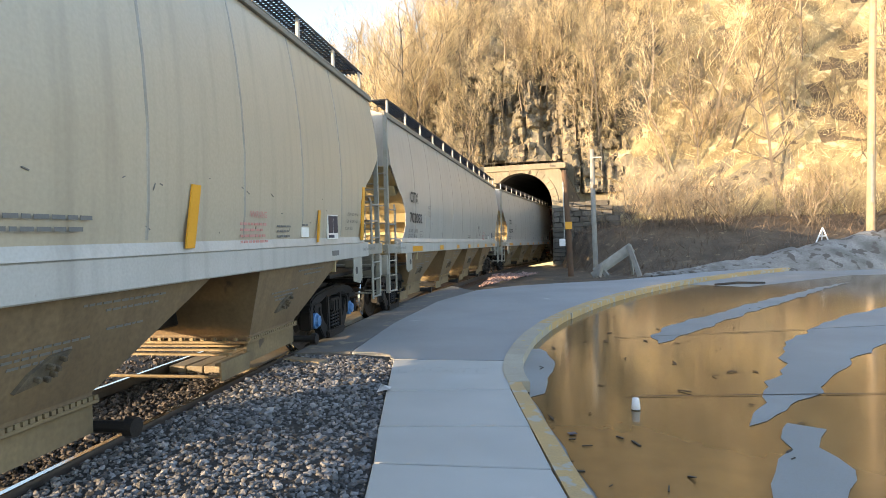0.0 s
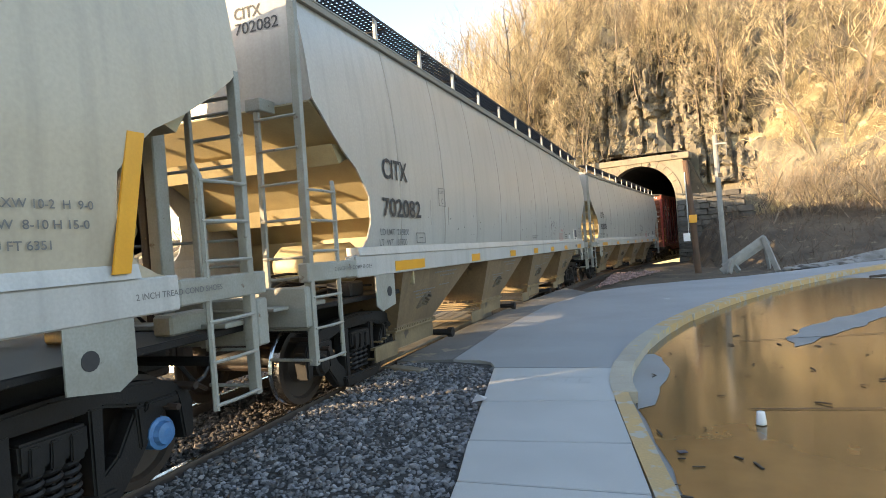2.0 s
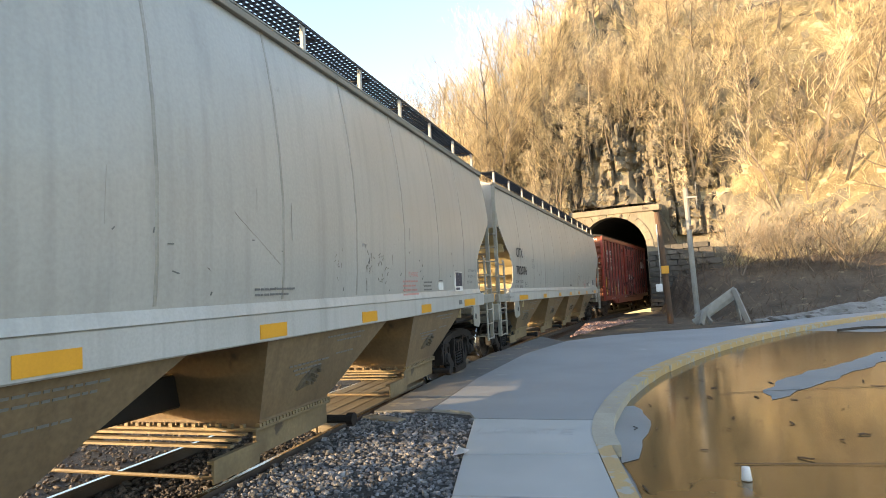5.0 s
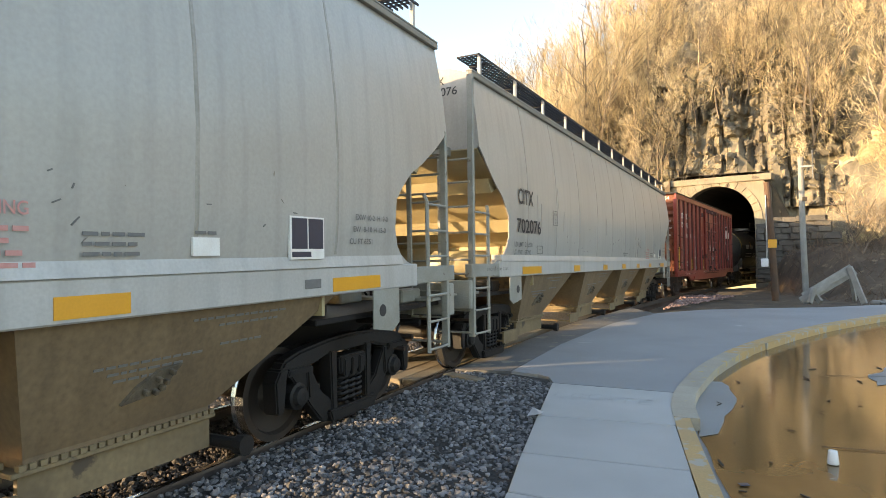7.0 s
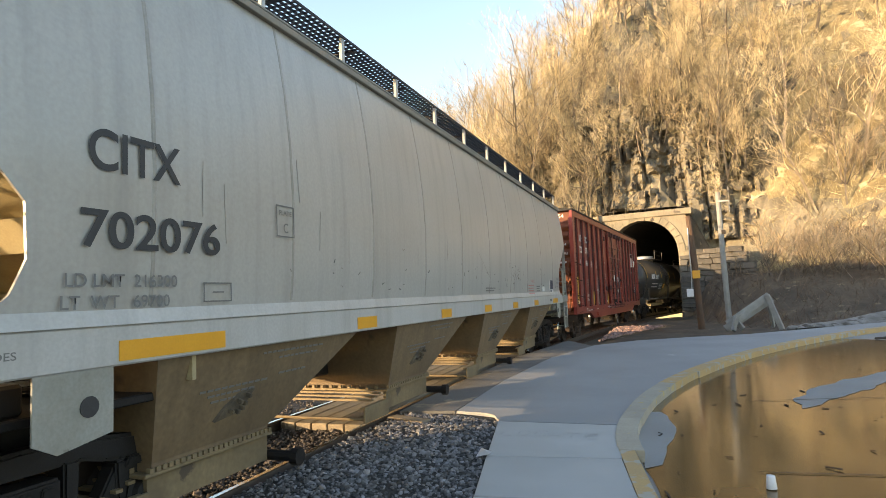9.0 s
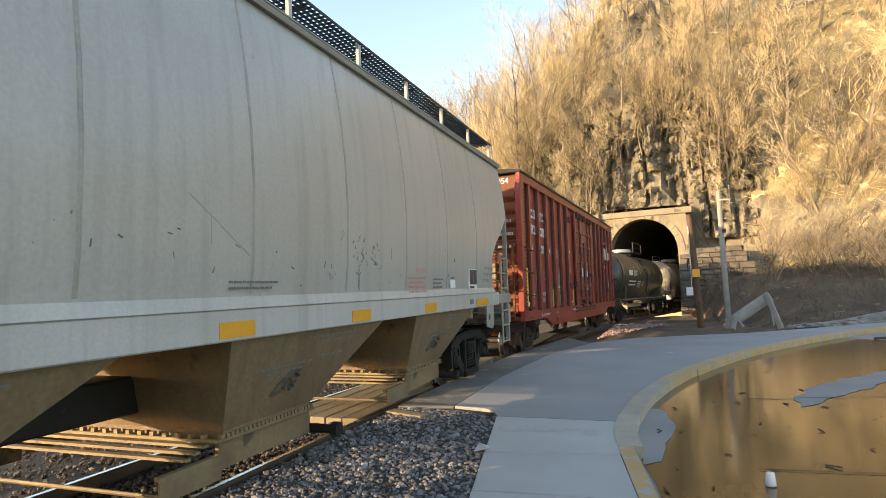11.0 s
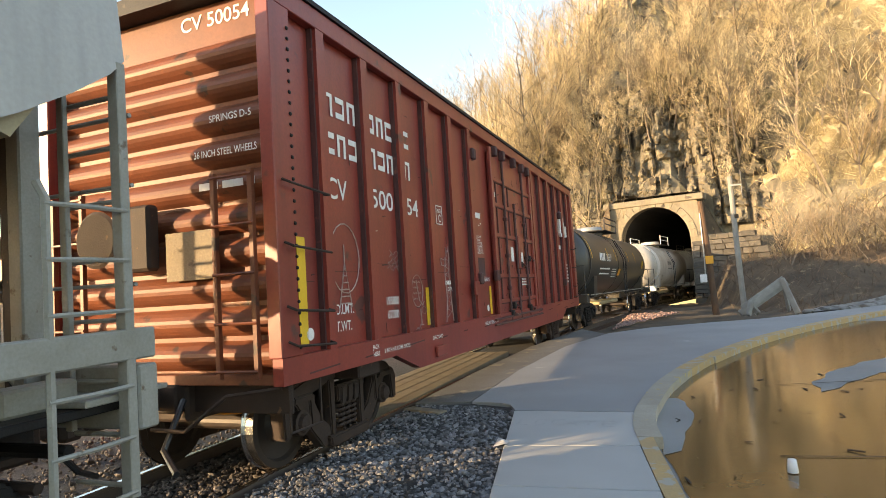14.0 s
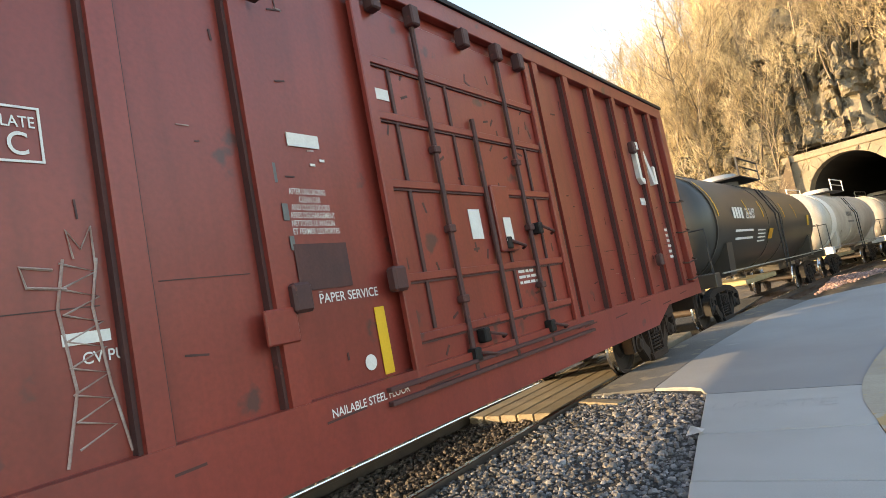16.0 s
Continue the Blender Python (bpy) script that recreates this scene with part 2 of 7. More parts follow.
M["concrete_pale"] = material("faded_white_spray", (0.46, 0.455, 0.44), 0.9, 0, (0.37, 0.365, 0.35), 9, 60, 1.0, 0.0)
M["bracket"] = material("dusty_dark_bracket", (0.15, 0.115, 0.075), 0.8, 0, (0.07, 0.055, 0.04), 6, 50, 0.9, 0.1)
M["debris"] = material("dark_debris", (0.05, 0.038, 0.028), 0.9, 0, None, 10, 80, 0.5, 0.1)
M["wire"] = material("grey_wire", (0.3, 0.28, 0.25), 0.6, 0.3, None, 6, 50, 0.3, 0.0)

# muddy water: brown, nearly a mirror at a low angle, faintly rippled
mud = material("muddy_water", (0.17, 0.098, 0.04), 0.11, 0, (0.115, 0.068, 0.03), 0.45, 3, 0.8, 0.0, False, spec=0.6)
_bp = mud.node_tree.nodes.new("ShaderNodeBump")
_nz = mud.node_tree.nodes.new("ShaderNodeTexNoise")
_nz.inputs["Scale"].default_value, _nz.inputs["Detail"].default_value = 5.0, 4.0
_bp.inputs["Strength"].default_value, _bp.inputs["Distance"].default_value = 0.09, 0.02
mud.node_tree.links.new(_nz.outputs["Fac"], _bp.inputs["Height"])
mud.node_tree.links.new(_bp.outputs["Normal"], mud.node_tree.nodes["Principled BSDF"].inputs["Normal"])
M["mud"] = mud


# ---- mesh helpers ----
def mesh_of(name, bm, mat, smooth=False):
    me = bpy.data.meshes.new(name)
    bm.normal_update()
    bm.to_mesh(me)
    bm.free()
    me.materials.append(mat)
    if smooth:
        me.polygons.foreach_set("use_smooth", [True] * len(me.polygons))
    return me


def part(name, bm, mat, parent, label="", m=None, smooth=False):
    """Links a bmesh, or a mesh that others share, as one object under its thing."""
    me = bm if isinstance(bm, bpy.types.Mesh) else mesh_of(name, bm, mat, smooth)
    ob = new(name, me)
    ob.parent = parent
    if m is not None:
        ob.matrix_basis = m
    if label:
        ob["label"] = label
    return ob


def empty(name, label, category, group="", kind=""):
    return tagged(new(name), label, category, group, kind)


def thing(name, bm, mat, label, category, group="", kind="", smooth=False):
    return tagged(new(name, mesh_of(name, bm, mat, smooth)), label, category, group, kind)


def add_box(bm, x0, x1, y0, y1, z0, z1, bevel=0.0, m=None):
    r = bmesh.ops.create_cube(bm, size=1.0)
    vs = r["verts"]
    for v in vs:
        v.co = Vector(((x0 + x1) / 2 + v.co.x * (x1 - x0), (y0 + y1) / 2 + v.co.y * (y1 - y0), (z0 + z1) / 2 + v.co.z * (z1 - z0)))
    if m is not None:
        for v in vs:
            v.co = m @ v.co
    if bevel:
        es = {e for v in vs for e in v.link_edges}
        bmesh.ops.bevel(bm, geom=list(es), offset=bevel, segments=1, affect="EDGES")
    return bm


def box(x0, x1, y0, y1, z0, z1, bevel=0.008):
    return add_box(bmesh.new(), x0, x1, y0, y1, z0, z1, bevel)


def add_tube(bm, pts, r, n=7, r1=None):
    """A round bar along points, with closed ends."""
    pts = [Vector(p) for p in pts]
    rings, prev = [], None
    for i, p in enumerate(pts):
        d = (pts[min(i + 1, len(pts) - 1)] - pts[max(i - 1, 0)]).normalized()
        side = d.cross(Vector((0, 0, 1)) if abs(d.z) < 0.9 else Vector((1, 0, 0))).normalized()
        if prev is not None and prev.dot(side) < 0:
            side = -side
        prev = side
        upv = side.cross(d)
        rr = r if r1 is None else r + (r1 - r) * i / (len(pts) - 1)
        rings.append([bm.verts.new(p + rr * (math.cos(a) * side + math.sin(a) * upv)) for a in (2 * math.pi * k / n for k in range(n))])
    for a, b in zip(rings, rings[1:]):
        for k in range(n):
            bm.faces.new((a[k], a[(k + 1) % n], b[(k + 1) % n], b[k]))
    bm.faces.new(rings[0][::-1])
    bm.faces.new(rings[-1])
    return bm


def tube(pts, r, n=7, r1=None):
    return add_tube(bmesh.new(), pts, r, n, r1)


def add_prism(bm, outline, axis, a, b):
    """Extrudes an outline of (u, v) along an axis from a to b. x: (y, z); y: (x, z); z: (x, y)."""
    def at(u, v, w):
        return {"x": (w, u, v), "y": (u, w, v), "z": (u, v, w)}[axis]
    lo = [bm.verts.new(at(u, v, a)) for u, v in outline]
    hi = [bm.verts.new(at(u, v, b)) for u, v in outline]
    n = len(outline)
    fs = [bm.faces.new(lo), bm.faces.new(hi)]
    fs += [bm.faces.new((lo[i], lo[(i + 1) % n], hi[(i + 1) % n], hi[i])) for i in range(n)]
    bmesh.ops.recalc_face_normals(bm, faces=fs)
    return bm


def prism(outline, axis, a, b):
    return add_prism(bmesh.new(), outline, axis, a, b)


def lathe(profile, n=28, axis="x"):
    """Turns (along, radius) points about an axis through the origin."""
    bm = bmesh.new()
    rings = []
    for u, r in profile:
        ring = []
        for k in range(n):
            c, s = r * math.cos(2 * math.pi * k / n), r * math.sin(2 * math.pi * k / n)
            ring.append(bm.verts.new((u, c, s) if axis == "x" else (c, u, s) if axis == "y" else (c, s, u)))
        rings.append(ring)
    fs = []
    for a, b in zip(rings, rings[1:]):
        fs += [bm.faces.new((a[k], a[(k + 1) % n], b[(k + 1) % n], b[k])) for k in range(n)]
    fs += [bm.faces.new(rings[0]), bm.faces.new(rings[-1])]
    bmesh.ops.recalc_face_normals(bm, faces=fs)
    return bm


def raw_mesh(name, verts, faces, mat):
    me = bpy.data.meshes.new(name)
    me.from_pydata(verts, [], faces)
    me.update()
    me.materials.append(mat)
    return me


def lettering(name, text, size, mat, parent, x, y, z, width=None, facing="side", bold=0.012, label=""):
    """Painted writing, its lower left corner at (x, y, z); side: it faces +x and reads along +y; end: it faces -y and reads along +x."""
    cu = bpy.data.curves.new(name, "FONT")
    cu.body, cu.size, cu.offset = text, size / 0.72, size * bold
    tmp = bpy.data.objects.new(name, cu)
    me = bpy.data.meshes.new_from_object(tmp)
    bpy.data.objects.remove(tmp)
    bpy.data.curves.remove(cu)
    me.materials.clear()
    me.materials.append(mat)
    xs = [v.co.x for v in me.vertices]
    if width and xs and max(xs) > 0:
        k = width / (max(xs) - min(xs))
        for v in me.vertices:
            v.co.x *= k
    me.name = name
    ob = new(name, me)
    ob.parent = parent
    ob.matrix_basis = pose(x, y, z, 90, 0, 90) if facing == "side" else pose(x, y, z, 90, 0, 0)
    if label:
        ob["label"] = label
    return ob


def bars(parent, mat, x, y, z, w, rows, h=0.022, gap=0.028, name="stencil_line", facing="side"):
    """Lines of writing too small to read, as runs of word-long bars."""
    rg = random.Random(int(abs(y) * 100) + rows)
    for k in range(rows):
        ww = w * (0.8 + 0.2 * ((k * 7 + 3) % 5) / 4)
        zz = z - k * (h + gap)
        u = 0.0
        while u < ww - 0.02:
            step = min(rg.uniform(1.6, 5.0) * h, ww - u)
            if facing == "side":
                bm = box(x, x + 0.003, y + u, y + u + step, zz - h, zz, 0)
            else:
                bm = box(y + u, y + u + step, x - 0.003, x, zz - h, zz, 0)
            part(name, bm, mat, parent)
            u += step + 0.8 * h


# ---- the track's line ----
def track_x(y):
    return (max(y - 10.0, 0.0) ** 2) / 400.0


def track_z(y):
    d = max(y - 7.0, 0.0)
    return -0.018 * d * d / (d + 3.0) if d else 0.0


def on_track(y, half):
    """The pose of a car whose trucks stand at y - half and y + half."""
    a = Vector((track_x(y - half), y - half, track_z(y - half)))
    b = Vector((track_x(y + half), y + half, track_z(y + half)))
    c, d = (a + b) / 2, b - a
    return pose(c.x, c.y, c.z, math.degrees(math.atan2(d.z, d.y)), 0, -math.degrees(math.atan2(d.x, d.y)))


# ---- ground and hill: one sheet ----
def smooth(t):
    t = min(max(t, 0.0), 1.0)
    return t * t * (3 - 2 * t)


def lerp_table(table, x):
    if x <= table[0][0]:
        return table[0][1]
    for (a, b), (c, d) in zip(table, table[1:]):
        if x <= c:
            return b + (d - b) * (x - a) / (c - a)
    return table[-1][1]


HILL_FOOT = [(-90, 66), (-40, 58), (-12, 51), (-3, 47.6), (0, 47.3), (5, 47.2), (7.5, 46.8), (9.5, 45.8), (14, 43.5), (22, 41.5), (40, 41), (60, 44), (120, 60)]
BANK_FOOT = [(6.2, 46), (7, 40), (8, 33), (10, 28.5), (12, 28), (17, 28.6), (25, 31), (35, 35), (60, 42), (120, 58)]
HILL_SIZE = [(-120, 0.15), (-60, 0.30), (-30, 0.5), (-15, 0.72), (-4, 0.95), (8, 1.0), (120, 1.0)]


def ground_z(x, y):
    z = -0.19 + track_z(y) * (1 - smooth((x - 7) / 8))
    if y > 25:
        if x > 6.2:
            z += 2.5 * smooth((y - lerp_table(BANK_FOOT, x)) / 11.0)
        d = y - lerp_table(HILL_FOOT, x)
        if d > 0:
            p = Vector((x * 0.09, y * 0.09, 0.3))
            n = noise.fractal(p, 1.0, 2.0, 5)
            cliff = smooth((x + 7) / 4) * (1 - smooth((x - 4.5) / 4.5))
            size = lerp_table(HILL_SIZE, x)
            rough = noise.fractal(Vector((x * 0.35, y * 0.35, 2.0)), 0.9, 2.1, 4)
            up = 7.0 * smooth(d / 1.0) * cliff + 1.6 * smooth(d / 3) * (1 - cliff)
            up += 1.08 * d * smooth(d / 3) * (1 - 0.30 * smooth((d - 14) / 30))
            shelf = 3.0 * smooth((math.sin(d * 0.9 + 2.2 * n) + 0.3) / 0.7) * cliff
            z += size * (up + shelf) + (2.2 * n + (0.6 + 1.5 * cliff) * rough) * smooth(d / 3)
        else:
            z += 0.12 * noise.fractal(Vector((x * 0.5, y * 0.5, 1.0)), 1.0, 2.0, 3) * smooth((y - 27) / 5)
    return z


def build_ground():
    xs = np.unique(np.round(np.concatenate([[-2500, -900, -400, -220, -150, -110, -90], np.arange(-75, -12, 1.8), np.arange(-12, 24, 0.5), np.arange(24, 80, 1.3), [90, 110, 150, 220, 400, 900, 2500]]), 3))
    ys = np.unique(np.round(np.concatenate([[-2500, -900, -300, -120, -60, -30], np.arange(-15, 25, 4), np.arange(25, 45, 0.9), np.arange(45, 68, 0.55), np.arange(68, 110, 2.2), [120, 150, 220, 400, 900, 2500]]), 3))
    verts = [(x, y, ground_z(x, min(y, 118.0)) if abs(x) < 151 else ground_z(math.copysign(150.0, x), min(y, 118.0)) * 0.6) for y in ys for x in xs]
    def roofed(x, y, z):
        """Rock left standing over the bore, broken up and falling away to either side."""
        a = abs(x - 3.55 - 0.19 * (y - 46.7))
        if not 46.5 < y < 72 or a > 6:
            return z
        n = 0.35 * abs(noise.noise(Vector((x * 0.8, y * 0.8, 4.0)))) + 0.12 * (y - 46.75)
        return max(z, 7.0 + n - 2.2 * max(0.0, a - 3.0))

    verts = [(x, y, roofed(x, y, z)) for x, y, z in verts]
    nx, faces, rocky = len(xs), [], []
    for j in range(len(ys) - 1):
        for i in range(nx - 1):
            q = (j * nx + i, j * nx + i + 1, (j + 1) * nx + i + 1, (j + 1) * nx + i)
            cx, cy = (xs[i] + xs[i + 1]) / 2, (ys[j] + ys[j + 1]) / 2
            if 46.2 < cy < 70 and abs(cx - 3.55 - 0.19 * (cy - 46.7)) < 2.9 and min(verts[k][2] for k in q) < 6.9:
                continue
            faces.append(q)
            zs = [verts[k][2] for k in q]
            steep = (max(zs) - min(zs)) / max(xs[i + 1] - xs[i], ys[j + 1] - ys[j])
            # all ground before the hill's foot gets the litter with shade in its colour
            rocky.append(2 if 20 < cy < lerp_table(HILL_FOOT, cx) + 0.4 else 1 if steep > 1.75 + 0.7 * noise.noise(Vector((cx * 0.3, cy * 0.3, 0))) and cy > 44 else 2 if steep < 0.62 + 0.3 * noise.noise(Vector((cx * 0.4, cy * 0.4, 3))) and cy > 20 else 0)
    me = raw_mesh("ground", verts, faces, M["soil"])
    me.materials.append(M["rock"])
    me.materials.append(M["litter"])
    me.polygons.foreach_set("material_index", rocky)
    me.polygons.foreach_set("use_smooth", [False] * len(faces))
    return tagged(new("ground", me), "tan leaf-littered ground rising into a rocky wooded bluff", "ground", kind="structure")


CLIFF_TOP = [(-9, 6.0), (-7, 9.5), (-4.5, 12.5), (-1, 14.5), (2, 15.5), (5, 17.5), (8, 17.0), (10, 13.0), (12, 8.0), (13, 5.0)]


def cliff_y(x, z):
    """The cliff's mean face: it leans back as it rises, over and beside the tunnel mouth."""
    return 47.35 + 0.30 * (z - 6.5) + 0.10 * (3.5 - x) * (x < 3.5) + 0.3 * smooth((x - 6) / 5) * (z - 8) * 0.4


def surface_z(x, y):
    """The height of the ground, or of the cliff where it stands before the hill."""
    z = ground_z(x, y)
    top = lerp_table(CLIFF_TOP, x)
    if -8.5 < x < 12.5 and y > cliff_y(x, 6.5):
        z = max(z, min(6.5 + (y - cliff_y(x, 6.5)) / 0.33, top))
    return z


def build_cliff():
    """Bedded limestone: blocks that step in and out along strata, with deep upright clefts."""
    step = 0.13
    xs = np.arange(-9, 13, step)
    n_z = 96
    V, Fc = [], []
    for x in xs:
        top = lerp_table(CLIFF_TOP, x) + 0.9 * noise.noise(Vector((x * 0.6, 3.0, 1.0)))
        for k in range(n_z):
            z = 4.6 + (top - 4.6) * k / (n_z - 1)
            warp = 0.45 * noise.noise(Vector((x * 0.5, z * 0.5, 7.0)))
            bed = math.floor((z + warp + 0.12 * x) / 0.62)
            wide = 0.7 + 0.4 * noise.cell(Vector((bed, 5.5, 2.5)))
            block = math.floor((x + warp) / wide + 3.7 * noise.cell(Vector((bed, 1.5, 8.5))))
            out = 0.30 * noise.cell(Vector((bed + 0.5, 0.5, 0.5))) + 0.40 * noise.cell(Vector((block + 0.5, bed + 0.5, 4.5)))
            big = noise.fractal(Vector((x * 0.32, z * 0.12, 5.0)), 1.0, 2.0, 4)
            cleft = max(0.0, 0.16 - abs(noise.noise(Vector((x * 0.75, z * 0.10, 11.0))))) * 7.0
            fine = 0.42 * noise.fractal(Vector((x * 1.3, z * 1.3, 2.0)), 0.8, 2.2, 5)
            y = cliff_y(x, z) - out - 1.1 * big + cleft - fine + 0.4
            if abs(x - 3.5) < 4.2 and z < 7.7:
                y = max(y, 47.45)
            V.append((x + 0.1 * warp, y, z))
        # the brow runs back into the hill
        V[-1] = (V[-1][0], V[-1][1] + 4.5, V[-1][2] + 0.4)
    for i in range(len(xs) - 1):
        for k in range(n_z - 1):
            a = i * n_z + k
            if abs(xs[i] - 3.5) < 3.0 and V[a][2] < 6.7:
                continue
            Fc.append((a, a + n_z, a + n_z + 1, a + 1))
    tagged(new("cliff", raw_mesh("cliff", V, Fc, M["rock"])), "bedded grey-tan limestone cliff with dark clefts", "cliff", kind="structure")


build_ground()
build_cliff()


def wobble(pts, step, amp, seed):
    """Closes an outline and roughens it."""
    out, n = [], len(pts)
    for i in range(n):
        a, b = Vector(pts[i]), Vector(pts[(i + 1) % n])
        k = max(int((b - a).length / step), 1)
        for j in range(k):
            p = a.lerp(b, j / k)
            out.append((p.x + amp * noise.noise(Vector((p.x * 2.1, p.y * 2.1, seed))), p.y + amp * noise.noise(Vector((p.x * 2.1, p.y * 2.1, seed + 9)))))
    return out


def flat(name, pts, z, mat, label, category, thick=0.0, kind="structure"):
    bm = bmesh.new()
    if thick:
        add_prism(bm, pts, "z", z - thick, z)
    else:
        f = bm.faces.new([bm.verts.new((x, y, z)) for x, y in pts])
        if f.normal.z < 0 or sum((pts[i - 1][0] - p[0]) * (pts[i - 1][1] + p[1]) for i, p in enumerate(pts)) < 0:
            f.normal_flip()
        f.normal_update()
        if f.normal.z < 0:
            f.normal_flip()
    bmesh.ops.triangulate(bm, faces=bm.faces[:])
    return thing(name, bm, mat, label, category, kind=kind)


KERB_IN = [(5.45, 1.0), (4.98, 3.2), (4.62, 5.1), (4.29, 6.97), (4.15, 7.96), (4.17, 9.1), (4.42, 11.0), (5.1, 13.5), (6.5, 16.8), (8.35, 19.95), (10.5, 22.9), (13.0, 25.6), (16.0, 28.3)]


def smooth_line(pts, step):
    """Points every step metres along a rounded line through the given ones."""
    out = []
    for i in range(len(pts) - 1):
        p0, p1, p2, p3 = (Vector(pts[min(max(k, 0), len(pts) - 1)]) for k in (i - 1, i, i + 1, i + 2))
        n = max(int((p2 - p1).length / 0.1), 2)
        for j in range(n):
            t = j / n
            out.append(0.5 * ((2 * p1) + (p2 - p0) * t + (2 * p0 - 5 * p1 + 4 * p2 - p3) * t * t + (3 * p1 - p0 - 3 * p2 + p3) * t ** 3))
    out.append(Vector(pts[-1]))
    picked, run = [out[0]], 0.0
    for a, b in zip(out, out[1:]):
        run += (b - a).length
        if run >= step:
            picked.append(b)
            run = 0.0
    return picked


kerb_line = smooth_line(KERB_IN, 0.28)

# road beyond the kerb, its puddle and the dry patches in it
road_out = [(p.x + 0.1, p.y - 0.02) for p in kerb_line] + [(18, 29), (25, 32), (35, 36), (60, 43), (60, -25), (6.2, -25)]
flat("road", road_out, -0.125, M["road"], "damp grey concrete road with joints", "road", 0.06)
puddle = [(5.0, 0.5)] + [(p.x + 0.27, p.y - 0.06) for p in kerb_line if 2.5 < p.y < 21.5] + [(11.2, 20.2), (16, 24.3), (22, 25.5), (28, 27.5), (30, 22), (20, 12), (13, 4), (9.5, -3), (5.6, -3)]
flat("puddle", wobble(puddle, 0.8, 0.05, 3), -0.119, M["mud"], "shallow brown muddy puddle with bright reflections", "puddle")
PATCHES = [
    [(6.6, 11.0), (7.0, 12.1), (9.2, 15.0), (12.8, 19.5), (14.6, 21.4), (11.2, 16.8), (8.5, 13.1), (6.6, 10.4)],
    [(8.4, 10.2), (9.8, 12.3), (11.1, 13.8), (13.4, 16.0), (12.4, 13.4), (10.3, 10.8), (8.9, 9.1), (8.1, 7.9), (7.6, 7.2), (7.0, 6.5), (6.6, 6.1), (7.1, 7.2), (7.9, 8.7)],
    [(7.0, 6.2), (7.25, 6.05), (7.0, 5.55), (6.95, 5.1), (6.6, 4.2), (6.0, 3.2), (5.8, 3.3), (6.1, 4.3), (6.3, 4.75), (6.7, 5.5)],
    [(4.33, 9.8), (4.68, 9.9), (4.86, 9.2), (4.82, 8.5), (4.64, 7.2), (4.5, 7.0), (4.42, 7.4), (4.38, 8.6)],
    [(11.0, 11.1), (11.15, 10.7), (9.7, 8.6), (9.5, 8.9)],
    [(14.7, 13.6), (17.8, 17.2), (24, 23), (29, 26), (26, 20), (15.9, 13.0)],
    [(13.1, 10.8), (15.5, 12.6), (14, 9), (9.5, 5.7), (9.9, 6.4)],
]
for k, pts in enumerate(PATCHES):
    flat("dry_patch", wobble(pts, 0.22, 0.13, 20 + k), -0.113, M["road"], "dry pale grey patch of road in the puddle", "road")
for k, pts in enumerate([[(5.6, 7.1), (30, 9.7)], [(5.9, 10.9), (30, 17.5)], [(9.0, 4.0), (26, 22)]]):
    (xa, ya), (xb, yb) = pts
    bm = bmesh.new()
    d = Vector((-(yb - ya), xb - xa)).normalized() * 0.012
    line = [(xa + d.x, ya + d.y), (xb + d.x, yb + d.y), (xb - d.x, yb - d.y), (xa - d.x, ya - d.y)]
    flat("road_joint", line, -0.1085, M["debris"], "dark tarred joint in the road", "joint")

# paved apron over the crossing and the path along the far side
apron = [(1.75, 9.05), (2.2, 8.98), (2.4, 8.85)] + [(2.56, 8.5)] + [(4.2, 8.5)] + [(p.x, p.y) for p in kerb_line if p.y > 8.6]
apron += [(16.6, 29.3), (14.2, 27.6), (11.2, 25.4), (9.2, 23.6), (7.3, 22.0), (5.6, 21.2), (3.9, 20.2), (2.75, 18.8), (2.0, 15.8), (1.72, 12.0)]
flat("apron", apron, -0.006, M["asphalt"], "worn grey paved walk curving along the kerb", "pavement", 0.13)
pave = empty("sidewalk", "pale concrete sidewalk slabs with tooled joints", "sidewalk", kind="structure")
LEFT = [(3.95, -1.5), (3.74, 2.2), (3.52, 3.4), (3.31, 4.6), (3.12, 5.5), (2.88, 6.75), (2.56, 8.46)]
RIGHT = [(5.75, -1.5), (5.2, 2.2), (4.94, 3.4), (4.70, 4.6), (4.53, 5.6), (4.30, 6.92), (4.19, 8.46)]
for k in range(len(LEFT) - 1):
    g = 0.012
    (ax, ay), (bx, by), (cx, cy), (dx, dy) = LEFT[k], RIGHT[k], RIGHT[k + 1], LEFT[k + 1]
    bm = prism([(ax, ay + g), (bx, by + g), (cx, cy - g), (dx, dy - g)], "z", -0.12, 0.0)
    bmesh.ops.bevel(bm, geom=bm.edges[:], offset=0.008, segments=1, affect="EDGES")
    part("slab", bm, M["concrete"], pave)
# kerb stones
kerb = empty("kerb", "concrete kerb with worn yellow paint", "kerb", kind="structure")
stones = smooth_line(KERB_IN, 1.5)
for k, (a, b) in enumerate(zip(stones, stones[1:])):
    mid = [p for p in kerb_line if a.y <= p.y <= b.y] or [a, b]
    line = [a] + mid + [b]
    w = 0.17 if a.y < 6.4 else 0.27 if a.y < 12 else 0.3
    out = [(p.x + w, p.y - 0.08 * (1 if p.y > 9 else 0)) for p in line]
    bm = prism([(p.x + 0.006, p.y) for p in line] + out[::-1], "z", -0.2, 0.008 if a.y > 6.9 else 0.004)
    part("kerb_stone", bm, M["kerb_yellow"] if a.y < 6.6 or a.y > 11 else M["kerb_bare"], kerb)
